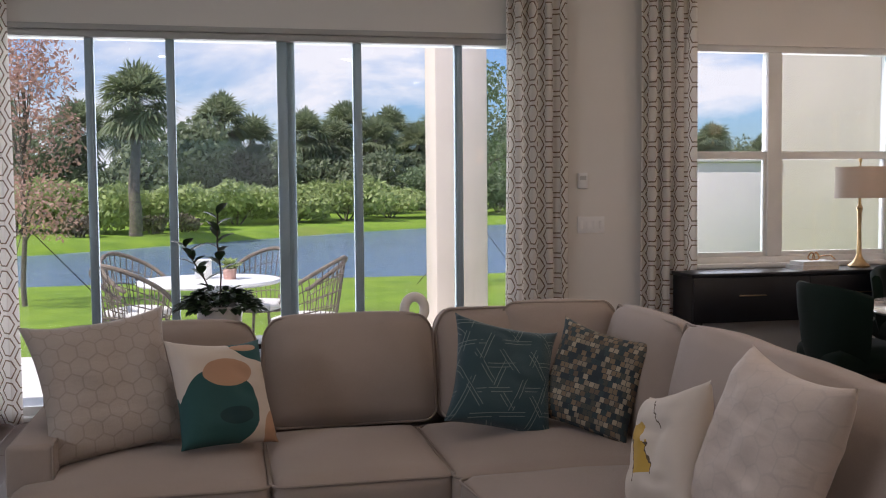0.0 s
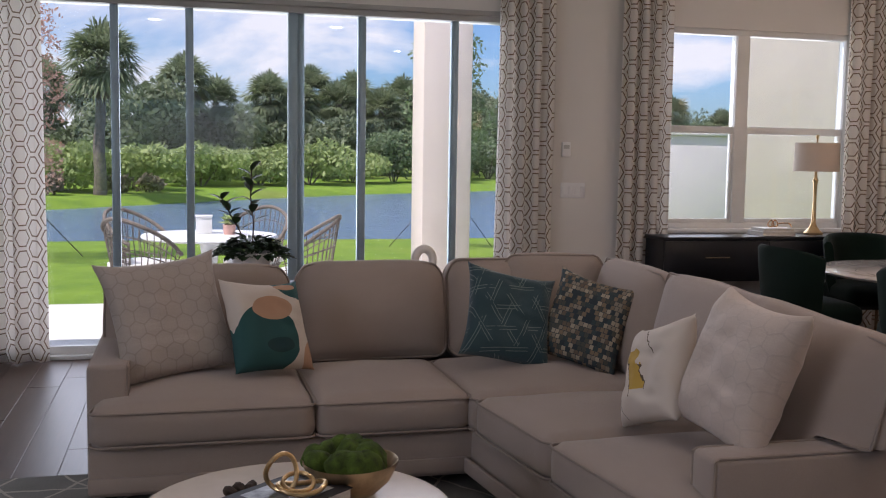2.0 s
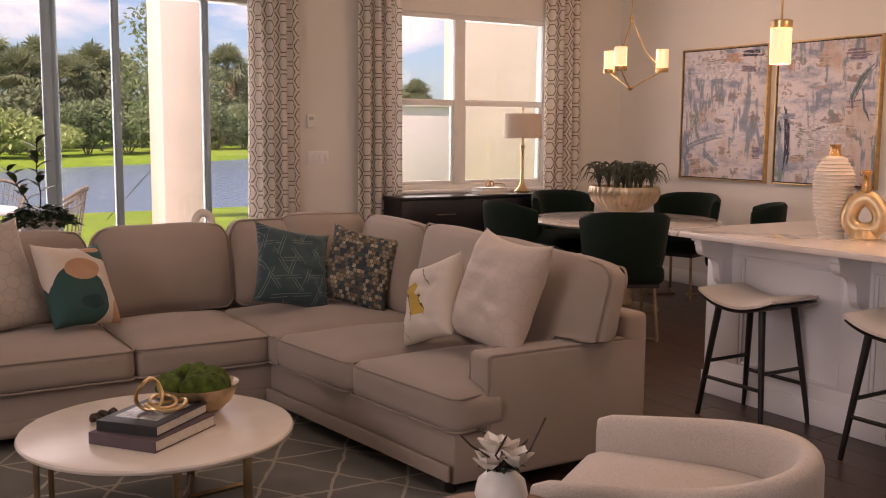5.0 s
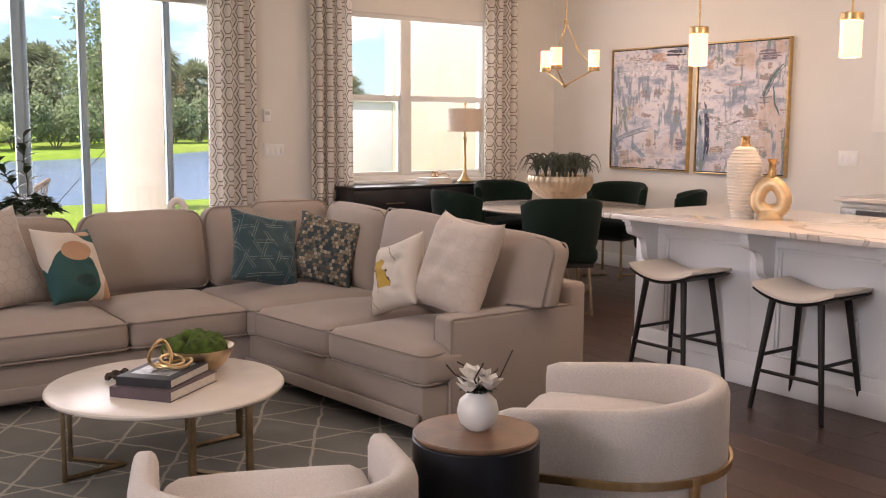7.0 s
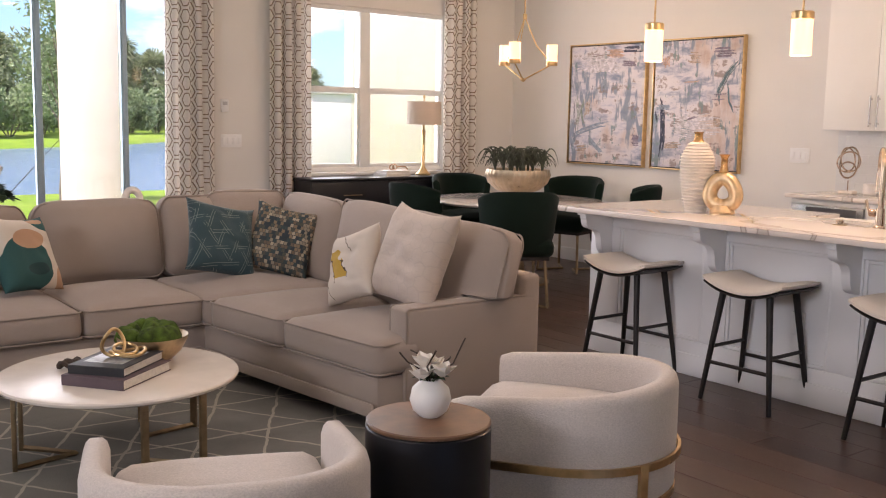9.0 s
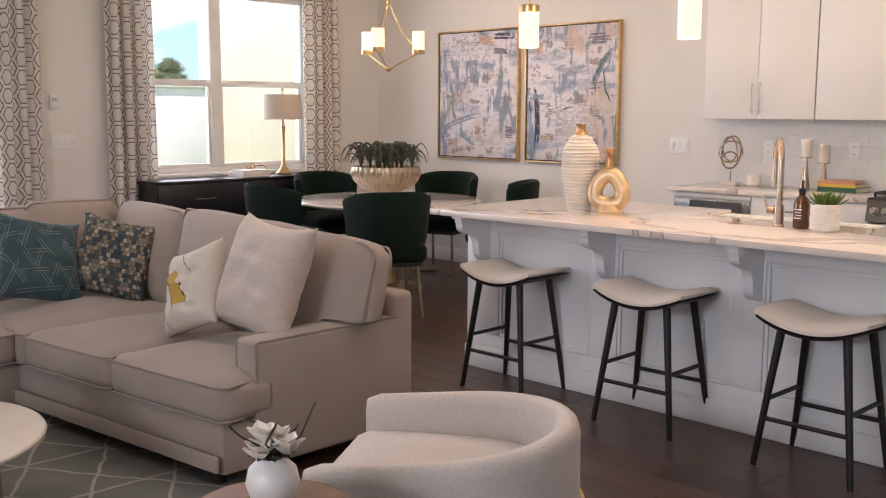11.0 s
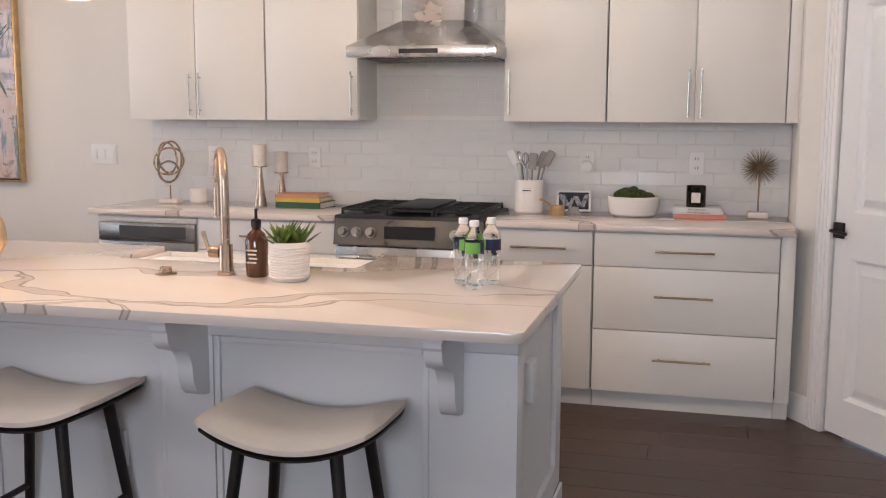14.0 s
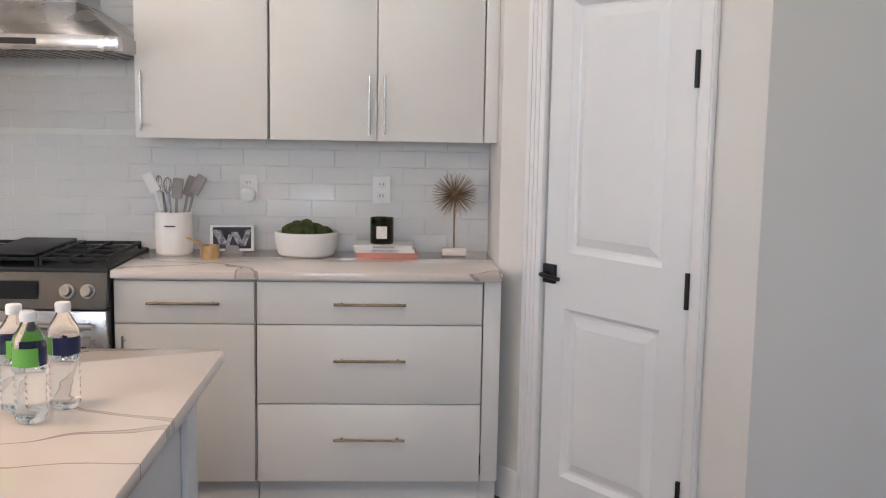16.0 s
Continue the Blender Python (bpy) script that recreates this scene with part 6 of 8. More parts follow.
d = thing("range_hood", "stainless steel chimney range hood", "range hood", 5.7, 1.37, 1.71)
y0, y1 = 0.985, 1.760
b = bmesh.new()
lo = [b.verts.new(p) for p in ((5.39, y0, 1.765), (EX - 0.002, y0, 1.765), (EX - 0.002, y1, 1.765), (5.39, y1, 1.765))]
hi = [b.verts.new(p) for p in ((5.62, 1.20, 1.905), (EX - 0.002, 1.20, 1.905), (EX - 0.002, 1.545, 1.905), (5.62, 1.545, 1.905))]
for i in range(4):
    b.faces.new((lo[i], lo[(i + 1) % 4], hi[(i + 1) % 4], hi[i]))
b.faces.new(hi)
bmesh.ops.recalc_face_normals(b, faces=b.faces[:])
wpart("canopy", b, STEEL, d)
wpart("lip", box(5.385, EX - 0.002, y0, y1, 1.712, 1.765, 0.003), STEEL, d)
wpart("control_strip", box(5.382, 5.386, 1.28, 1.48, 1.728, 1.75), BLKM, d, "black control strip")
wpart("chimney", box(5.625, EX - 0.002, 1.205, 1.54, 1.9, TOP - 0.001, 0.002), STEEL, d)
for k in range(14):
    yy = 1.03 + 0.05 * k
    wpart("filter_slat", box(5.45, 5.9, yy, yy + 0.03, 1.706, 1.711), DSTEEL, d)


KNOBM = mat("satin_knob_steel", (0.30, 0.29, 0.28), 0.3, 1.0, var=0.06, scale=9, bstr=0.02)


def kitchen_range():
    d = thing("gas_range", "stainless steel slide-in gas range with black grates", "range", 5.6, 1.41, 0)
    y0, y1, x = 1.026, 1.798, 5.325
    wpart("body", box(x + 0.02, EX - 0.03, y0, y1, 0.05, 0.895), DSTEEL, d)
    wpart("cooktop", box(x - 0.01, EX - 0.02, y0 - 0.003, y1 + 0.003, 0.896, 0.922, 0.004), BLKM, d)
    b = bmesh.new()
    p = [(x - 0.045, 0.775), (x - 0.012, 0.905), (x + 0.03, 0.905), (x + 0.03, 0.775)]
    f0 = [b.verts.new((px, y0, pz)) for px, pz in p]
    f1 = [b.verts.new((px, y1, pz)) for px, pz in p]
    for i in range(4):
        b.faces.new((f0[i], f0[(i + 1) % 4], f1[(i + 1) % 4], f1[i]))
    b.faces.new(f0)
    b.faces.new(f1)
    bmesh.ops.recalc_face_normals(b, faces=b.faces[:])
    q = wpart("control_panel", b, mat("black_stainless", (0.10, 0.098, 0.095), 0.3, 0.9, var=0.06, scale=6, bscale=300, bstr=0.04), d)
    nrm = Vector((-0.13, 0, 0.033)).normalized()
    wpart("display", box(x - 0.037, x - 0.026, 1.27, 1.53, 0.81, 0.875), BLKM, q, "black glass display")
    for yy in (1.09, 1.165, 1.60, 1.675, 1.745):
        c = Vector((x - 0.030, yy, 0.838))
        kb = cyl(c, c + nrm * 0.012, 0.027, seg=20)
        kb = cyl(c + nrm * 0.012, c + nrm * 0.042, 0.021, 0.018, 20, kb)
        wpart("knob", kb, KNOBM, q, "steel knob")
    q = wpart("oven_door", box(x - 0.025, x + 0.02, y0 + 0.003, y1 - 0.003, 0.20, 0.765, 0.005), STEEL, d)
    wpart("oven_window", box(x - 0.027, x - 0.0245, y0 + 0.08, y1 - 0.08, 0.30, 0.63), BLKM, q, "black oven glass")
    hb = cyl((x - 0.075, y0 + 0.04, 0.715), (x - 0.075, y1 - 0.04, 0.715), 0.012)
    for yy in (y0 + 0.07, y1 - 0.07):
        hb = cyl((x - 0.075, yy, 0.715), (x - 0.022, yy, 0.715), 0.008, bm=hb)
    wpart("handle", hb, STEEL, q)
    wpart("drawer", box(x - 0.02, x + 0.02, y0 + 0.003, y1 - 0.003, 0.06, 0.19, 0.004), STEEL, d)
    for cx0, cx1 in ((1.045, 1.285), (1.29, 1.53), (1.535, 1.78)):
        g = bmesh.new()
        for yy in (cx0, (cx0 + cx1) / 2 - 0.006, cx1 - 0.012):
            box(x + 0.03, EX - 0.06, yy, yy + 0.012, 0.94, 0.955, 0.002, g, 1)
        for xx in (x + 0.03, x + 0.14, x + 0.28, x + 0.42, EX - 0.072):
            box(xx, xx + 0.012, cx0 + 0.012, cx1 - 0.012, 0.94, 0.953, 0.002, g, 1)
        for yy in (cx0, cx1 - 0.012):
            for xx in (x + 0.03, EX - 0.072):
                box(xx, xx + 0.012, yy, yy + 0.012, 0.922, 0.94, 0, g)
        wpart("grate", g, IRON, d, "black cast-iron grate")
    for xx in (x + 0.15, x + 0.43):
        for yy in (1.165, 1.66):
            wpart("burner", lathe([(0, 0.922), (0.045, 0.922), (0.045, 0.932), (0.03, 0.938), (0, 0.938)], 24, xx, yy), IRON, d)
    wpart("griddle", box(x + 0.05, EX - 0.09, 1.30, 1.52, 0.9555, 0.968, 0.005), IRON, d, "black griddle plate")
    return d


kitchen_range()
d = thing("dish_towel", "white striped dish towel hanging on the oven handle", "towel", 5.25, 1.36, 0.5)
b = bmesh.new()
rows = []
for j in range(15):
    s = j / 14
    z = 0.73 - 0.0 + 0.0 * s
    ang = math.pi * min(1, s * 6)
    if s * 6 < 1:
        px, pz = 5.25 + 0.016 * math.cos(ang), 0.716 + 0.016 * math.sin(ang)
    else:
        px, pz = 5.234, 0.716 - 0.30 * (s - 1 / 6) * 1.2
    rows.append([b.verts.new((px + 0.004 * math.sin(i * 1.9 + s * 3), 1.38 + 0.15 * i / 8, pz)) for i in range(9)])
for q, w in zip(rows, rows[1:]):
    for i in range(8):
        b.faces.new((q[i], q[i + 1], w[i + 1], w[i]))
t = wpart("cloth", b, fabric("white_cotton", (0.72, 0.70, 0.67), 300, 0.1, 0.04, 0.4), d, "", 180)
t.modifiers.new("thickness", "SOLIDIFY").thickness = 0.004

for y in (0.60, 0.035, 2.16, 2.79):
    plate("outlet", "white duplex wall outlet on the backsplash", EX - 0.010, y, 1.18, 0.075, 0.118, "x", 0)
d = thing("night_light", "small white round plug-in device on the outlet", "plug-in device", EX - 0.020, 0.60, 1.155)
part("body", lathe([(0, 0), (0.03, 0.0), (0.033, 0.008), (0.03, 0.03), (0.02, 0.038), (0, 0.04)], 24), PLAST, d)
d.matrix_basis = pose(EX - 0.0205, 0.60, 1.155, 0, -90, 0)

# things on the counter
CT = 0.914
d = thing("utensil_crock", "white ceramic crock of cooking utensils", "crock", 5.80, 0.888, CT)
part("crock", lathe([(0, 0), (0.068, 0), (0.074, 0.006), (0.075, 0.17), (0.072, 0.176), (0.066, 0.172), (0.066, 0.02), (0, 0.015)], 36), CERAM, d)
part("label_mark", box(-0.0775, -0.0745, -0.022, 0.022, 0.118, 0.123), BLKM, d)
SILIC = mat("grey_silicone", (0.30, 0.28, 0.27), 0.5, var=0.08, scale=10, bstr=0.02)
for k, (a, ln, mt) in enumerate(((150, 0.15, SILIC), (125, 0.135, SILIC), (100, 0.12, SILIC), (80, 0.13, STEEL), (60, 0.14, STEEL), (40, 0.16, PLAST))):
    yv = -math.cos(radians(a)) * -1
    top = Vector((0.02 * math.sin(k * 2), yv * 0.095, 0.175 + ln * 0.55))
    s = part("utensil_handle", tube([(0, yv * 0.03, 0.03), tuple(top)], 0.006, 8), mt, d)
    if mt is STEEL:
        b = bmesh.new()
        for q in range(5):
            t0 = math.pi * q / 5
            tube([(top.x + 0.02 * math.sin(u) * math.cos(t0), top.y + 0.02 * math.sin(u) * math.sin(t0) + yv * 0.03 * u / 3.14, top.z + 0.07 * (1 - math.cos(u)) / 2) for u in [math.pi * 2 * w / 12 for w in range(13)]], 0.0012, 4, False, b)
        part("whisk_wires", b, STEEL, d)
    else:
        h = soft_box(0.012, 0.045, 0.085, 0.006, 0, 0, 4, 0.001, k)
        h.transform(Matrix.Translation(top + Vector((0, yv * 0.02, 0.03))) @ pose(0, 0, 0, -yv * 35, 0, 0))
        part("utensil_head", h, mt, d)
d = thing("measuring_cup", "small brass cup holding brass measuring spoons", "cup", 5.68, 0.72, CT)
part("cup", lathe([(0, 0), (0.036, 0), (0.038, 0.004), (0.038, 0.052), (0.0355, 0.052), (0.0355, 0.006), (0, 0.005)], 28), BRASS, d)
for n in range(4):
    a = radians(60 + 22 * n)
    part("spoon_handle", tube([(0.02 * math.cos(a), 0.02 * math.sin(a), 0.03), (0.04 * math.cos(a), 0.05 * math.sin(a), 0.062), (0.06 * math.cos(a), 0.095 * math.sin(a), 0.072 + 0.006 * n)], 0.005, 6, False, None, 0.5), BRASS, d, "flat brass spoon handle")
d = thing("smart_display", "small white tabletop display with a dark photo", "display", 5.83, 0.655, CT, 8)
b = box(-0.010, 0.006, -0.09, 0.09, 0.008, 0.118, 0.004)
b.transform(pose(0, 0, 0, 0, 14, 0))
part("bezel", b, PLAST, d)
b = box(-0.0125, -0.0105, -0.078, 0.078, 0.018, 0.108)
b.transform(pose(0, 0, 0, 0, 14, 0))
q = part("screen", b, mat("dark_photo_screen", (0.05, 0.05, 0.065), 0.15, var=0.3, scale=22, bstr=0.0), d)
for n, (y0, y1) in enumerate(((-0.066, -0.044), (-0.036, -0.008), (0.002, 0.020), (0.030, 0.064))):
    b = box(-0.0132, -0.0126, y0, y1, 0.030 + 0.006 * (n % 2), 0.098 - 0.010 * (n % 3))
    for v in b.verts:
        v.co.y += (v.co.z - 0.06) * (0.5 if n % 2 else -0.35)
    b.transform(pose(0, 0, 0, 0, 14, 0))
    part("photo_shape", b, mat("pale_photo_shape", (0.34, 0.34, 0.38), 0.2, var=0.4, scale=60, bstr=0.0), q)
part("stand", lathe([(0, 0), (0.05, 0), (0.045, 0.03), (0, 0.05)], 24, 0.03, 0), SILIC, d)
d = thing("fruit_bowl", "white ceramic bowl heaped with green moss balls", "bowl", 5.79, 0.342, CT)
part("bowl", lathe([(0, 0), (0.10, 0), (0.116, 0.01), (0.128, 0.05), (0.131, 0.098), (0.127, 0.102), (0.121, 0.098), (0.118, 0.05), (0, 0.03)], 48), CERAM, d)
rnd = random.Random(9)
for k in range(11):
    a, r = k * 2.4, 0.085 * (k / 10) ** 0.5
    b = bmesh.new()
    bmesh.ops.create_icosphere(b, subdivisions=2, radius=rnd.uniform(0.032, 0.042))
    off = Vector((r * math.cos(a), r * math.sin(a), 0.088 + 0.028 * (1 - r / 0.085)))
    for v in b.verts:
        v.co = v.co * (1 + 0.2 * noise.noise(v.co * 40 + off * 30)) + off
    part("moss_ball", b, MOSSD := mat("dark_moss", (0.055, 0.07, 0.015), 0.95, var=0.3, scale=40, bscale=220, bstr=0.8, bdist=0.004), d, "", 180)
pantry_books = []
for k, (cv, h, w) in enumerate(((BKPINK, 0.022, 0.25), (BKWHITE, 0.016, 0.245), (BKWHITE, 0.015, 0.24))):
    pantry_books.append(book("book", 5.81, 0.01 + 0.006 * k, CT + (0, 0.022, 0.038)[k], 0.18, w, h, 2 - 2 * k, cv, ("coral" if k == 0 else "white") + " cookbook lying in a stack on the counter", "books by the pantry end"))
INKB = mat("dark_ink", (0.03, 0.03, 0.05), 0.6, bstr=0.0)


def lettering(text, size, m, material, parent):
    """Flat raised letters, standing along local x and facing local -y, set at the pose m."""
    cu = bpy.data.curves.new("lettering", "FONT")
    cu.body, cu.size, cu.extrude, cu.align_x, cu.align_y = text, size, 0.0004, "CENTER", "CENTER"
    tmp = bpy.data.objects.new("lettering", cu)
    me = bpy.data.meshes.new_from_object(tmp)
    bpy.data.objects.remove(tmp)
    me.transform(parent.matrix_basis.inverted() @ m @ pose(0, 0, 0, 90, 0, 0))
    me.materials.append(material)
    ob = new("lettering", me)
    ob.parent = parent
    return ob


lettering("LET'S FIX LUNCH!", 0.014, pose(5.7185, 0.016, CT + 0.0298, 0, 0, -90), INKB, pantry_books[1])
lettering("THE PASTA MAN", 0.012, pose(5.7175, 0.022, CT + 0.0455, 0, 0, -92), INKB, pantry_books[2])
d = thing("candle_jar", "olive glass jar candle with a cream label", "candle", 5.80, 0.03, CT + 0.053)
part("jar", lathe([(0, 0), (0.046, 0), (0.049, 0.004), (0.049, 0.108), (0.046, 0.108), (0.045, 0.012), (0, 0.01)], 32), GREENG, d)
part("wax", lathe([(0, 0.0125), (0.044, 0.0125), (0.044, 0.07), (0, 0.07)], 28), mat("green_wax", (0.11, 0.11, 0.04), 0.6, bstr=0.0), d)
part("label", box(-0.0515, -0.048, -0.022, 0.022, 0.025, 0.075), PAPER, d)
d = thing("starburst_sculpture", "brass starburst ornament on a white marble block", "ornament", 5.855, -0.275, CT)
part("block", box(-0.035, 0.035, -0.05, 0.05, 0, 0.03, 0.003), QUARTZ, d)
part("stem", cyl((0, 0, 0.03), (0, 0, 0.25), 0.004), BRONZE, d)
part("core", lathe([(0, -0.025), (0.018, -0.018), (0.025, 0), (0.018, 0.018), (0, 0.025)], 16, 0, 0, 0.255), BRONZE, d)
b = bmesh.new()
for k in range(150):
    zz = 1 - 2 * (k + 0.5) / 150
    a = k * 2.39996
    rr = math.sqrt(1 - zz * zz)
    dv = Vector((rr * math.cos(a), rr * math.sin(a), zz))
    cyl(Vector((0, 0, 0.255)) + dv * 0.02, Vector((0, 0, 0.255)) + dv * 0.098, 0.0016, 0.0008, 4, b, False)
part("ray_burst", b, BRONZE, d)
d = thing("ring_sculpture", "tangled nickel ring sculpture on a stone block", "sculpture", 5.76, 2.985, CT)
part("block", box(-0.035, 0.035, -0.06, 0.06, 0, 0.022, 0.003), MATTEW, d)
part("stem", cyl((0, 0, 0.022), (0, 0, 0.10), 0.004), NICKEL, d)
for k, (ry_, rz_, cz, tilt) in enumerate(((0.075, 0.12, 0.235, 10), (0.085, 0.075, 0.24, -25), (0.06, 0.06, 0.18, 50), (0.09, 0.07, 0.26, 70))):
    M = Matrix.Translation((0, 0.004 * k, cz)) @ pose(0, 0, 0, tilt, 0, 25 * k)
    part("ring", tube([tuple(M @ Vector((0, ry_ * math.cos(a), rz_ * math.sin(a)))) for a in [2 * math.pi * q / 32 for q in range(32)]], 0.006, 8, True), NICKEL, d)
d = thing("small_canister", "small white ceramic canister on the counter", "canister", 5.84, 2.85, CT)
part("pot", lathe([(0, 0), (0.045, 0), (0.05, 0.006), (0.05, 0.075), (0.046, 0.08), (0, 0.08)], 28), CERAM, d)
for x, y, h in ((5.72, 2.40, 0.225), (5.83, 2.32, 0.185)):
    d = thing("candlestick", "tapered nickel candlestick with a white pillar candle", "candlestick", x, y, CT, 0, "candlesticks on the counter")
    part("holder", lathe([(0, 0), (0.036, 0), (0.036, 0.006), (0.024, 0.09), (0.013, h - 0.02), (0.012, h - 0.008), (0.042, h - 0.006), (0.042, h), (0, h)], 28), NICKEL, d)
    part("candle", lathe([(0, h + 0.0005), (0.036, h + 0.0005), (0.037, h + 0.004), (0.037, h + 0.115), (0.033, h + 0.12), (0, h + 0.115)], 28), MATTEW, d, "white pillar candle")
for k, (cv, h, w, lb) in enumerate(((BKGREEN, 0.034, 0.27, "green"), (BKYELL, 0.022, 0.265, "yellow"), (BKORNG, 0.02, 0.25, "salmon"))):
    book("book", 5.74 - 0.004 * k, 2.135 + 0.008 * k, CT + (0, 0.034, 0.056)[k], 0.20, w, h, -4 + 4 * k, cv, lb + " cookbook lying in a stack beside the range", "books beside the range")


# ---- island ----
IX0, IX1, IY0, IY1 = 2.885, 4.055, 0.388, 3.205
SNX, SNY0, SNY1 = 3.73, 1.12, 2.03


def island():
    d = thing("kitchen_island", "white panelled kitchen island with scrolled corbels", "kitchen island", 3.5, 1.8, 0)
    bx0, bx1, by0, by1 = 3.165, 4.012, 0.45, 3.165
    wpart("body", box(bx0 + 0.018, bx1 - 0.018, by0 + 0.018, by1 - 0.018, 0.0, 0.8835), ISLE, d)
    b = bmesh.new()
    box(bx0, bx0 + 0.0175, by0, by1, 0.0, 0.20, 0.003, b)
    box(bx0, bx0 + 0.0175, by0, by1, 0.79, 0.8835, 0.003, b)
    for y0, y1 in ((by0, 0.70), (1.36, 1.52), (2.14, 2.30), (2.93, by1)):
        box(bx0, bx0 + 0.0175, y0, y1, 0.2005, 0.7895, 0.002, b)
    wpart("face_frame", b, ISLE, d)
    for y0, y1 in ((0.70, 1.36), (1.52, 2.14), (2.30, 2.93)):
        b = bmesh.new()
        for a0, a1, z0, z1 in ((y0 + 0.001, y0 + 0.02, 0.201, 0.789), (y1 - 0.02, y1 - 0.001, 0.201, 0.789), (y0 + 0.0205, y1 - 0.0205, 0.201, 0.22), (y0 + 0.0205, y1 - 0.0205, 0.77, 0.789)):
            box(bx0 + 0.004, bx0 + 0.0175, a0, a1, z0, z1, 0.004, b)
        wpart("panel_moulding", b, ISLE, d)
    b = box(bx0 - 0.012, bx0 - 0.0005, by0 - 0.01, by1 + 0.01, 0, 0.125, 0.004)
    b = box(bx0, bx1, by0 - 0.012, by0 - 0.0005, 0, 0.125, 0.004, bm=b)
    b = box(bx0, bx1, by1 + 0.0005, by1 + 0.012, 0, 0.125, 0.004, bm=b)
    wpart("baseboard", b, ISLE, d)
    for yy, w in ((by0, 0.0175), (by1 - 0.0175, 0.0175)):
        b = bmesh.new()
        box(bx0 + 0.0185, bx0 + 0.11, yy, yy + w, 0.126, 0.8835, 0.002, b)
        box(bx1 - 0.11, bx1, yy, yy + w, 0.126, 0.8835, 0.002, b)
        box(bx0 + 0.1105, bx1 - 0.1105, yy, yy + w, 0.79, 0.8835, 0.002, b)
        box(bx0 + 0.1105, bx1 - 0.1105, yy, yy + w, 0.126, 0.22, 0.002, b)
        wpart("end_frame", b, ISLE, d)
    for yc in (3.015, 2.182, 1.395, 0.625):
        prof = [(0.0, 0.8695), (0.236, 0.8695), (0.236, 0.852), (0.228, 0.842)]
        prof += [(0.170 + 0.058 * math.cos(radians(a)), 0.832 + 0.046 * math.sin(radians(a))) for a in range(0, -91, -15)]
        prof += [(0.158 - 0.062 * math.sin(radians(a)), 0.700 + 0.078 * math.cos(radians(a))) for a in range(0, 91, 10)]
        prof += [(0.092, 0.672), (0.078, 0.644), (0.054, 0.626), (0.022, 0.618), (0.0, 0.616)]
        b = bmesh.new()
        f0 = [b.verts.new((bx0 - 0.0005 - u, yc - 0.024, z)) for u, z in prof]
        f1 = [b.verts.new((bx0 - 0.0005 - u, yc + 0.024, z)) for u, z in prof]
        n = len(prof)
        for i in range(n):
            b.faces.new((f0[i], f0[(i + 1) % n], f1[(i + 1) % n], f1[i]))
        b.faces.new(f0)
        b.faces.new(f1)
        bmesh.ops.recalc_face_normals(b, faces=b.faces[:])
        q = wpart("corbel", b, ISLE, d, "", 30)
        wpart("corbel_cap", box(bx0 - 0.252, bx0 - 0.0005, yc - 0.032, yc + 0.032, 0.87, 0.8835, 0.002), ISLE, q)
    q = wpart("outlet", box(bx0 - 0.006, bx0 + 0.017, 1.66, 1.735, 0.36, 0.475, 0.002), PLAST, d, "white outlet plate")
    q2 = wpart("side_outlet", box(bx0 + 0.2, bx0 + 0.275, by0 - 0.008, by0 + 0.017, 0.60, 0.72, 0.002), PLAST, d, "white outlet plate")


island()
d = thing("island_countertop", "white veined quartz island countertop with rounded corners", "countertop", 3.43, 1.8, 0.884)
b = bmesh.new()
pts = []
for cx, cy, a in ((IX0 + 0.03, IY0 + 0.03, 180), (IX1 - 0.03, IY0 + 0.03, 270)):
    pts += [(cx + 0.03 * math.cos(radians(a + 90 * i / 5)), cy + 0.03 * math.sin(radians(a + 90 * i / 5))) for i in range(6)]
pts += [(IX1, SNY0), (SNX, SNY0), (SNX, SNY1), (IX1, SNY1)]
for cx, cy, a in ((IX1 - 0.03, IY1 - 0.03, 0), (IX0 + 0.03, IY1 - 0.03, 90)):
    pts += [(cx + 0.03 * math.cos(radians(a + 90 * i / 5)), cy + 0.03 * math.sin(radians(a + 90 * i / 5))) for i in range(6)]
f = b.faces.new([b.verts.new((x, y, 0.884)) for x, y in pts])
ex = bmesh.ops.extrude_face_region(b, geom=[f])
for v in ex["geom"]:
    if isinstance(v, bmesh.types.BMVert):
        v.co.z = 0.914
bmesh.ops.recalc_face_normals(b, faces=b.faces[:])
rim = [e for e in b.edges if abs(e.verts[0].co.z - e.verts[1].co.z) < 1e-5]
bmesh.ops.bevel(b, geom=rim, offset=0.003, segments=2, affect="EDGES", profile=0.5)
wpart("slab", b, QUARTZ, d)
d = thing("kitchen_sink", "white apron-front kitchen sink set in the island", "sink", 3.87, 1.57, 0.66)
b = box(SNX + 0.002, 4.072, SNY0 + 0.002, SNY0 + 0.03, 0.66, 0.893, 0.006)
b = box(SNX + 0.002, 4.072, SNY1 - 0.03, SNY1 - 0.002, 0.66, 0.893, 0.006, bm=b)
b = box(SNX + 0.002, SNX + 0.03, SNY0 + 0.03, SNY1 - 0.03, 0.66, 0.893, 0.006, bm=b)
b = box(4.042, 4.072, SNY0 + 0.03, SNY1 - 0.03, 0.66, 0.893, 0.006, bm=b)
b = box(SNX + 0.03, 4.042, SNY0 + 0.03, SNY1 - 0.03, 0.66, 0.685, bm=b)
wpart("basin", b, CERAM, d)
d = thing("kitchen_faucet", "brushed nickel gooseneck pull-down faucet", "faucet", 3.49, 1.475, 0.914)
part("base", lathe([(0, 0), (0.030, 0), (0.030, 0.006), (0.024, 0.012), (0.022, 0.10), (0, 0.10)], 24), NICKEL, d)
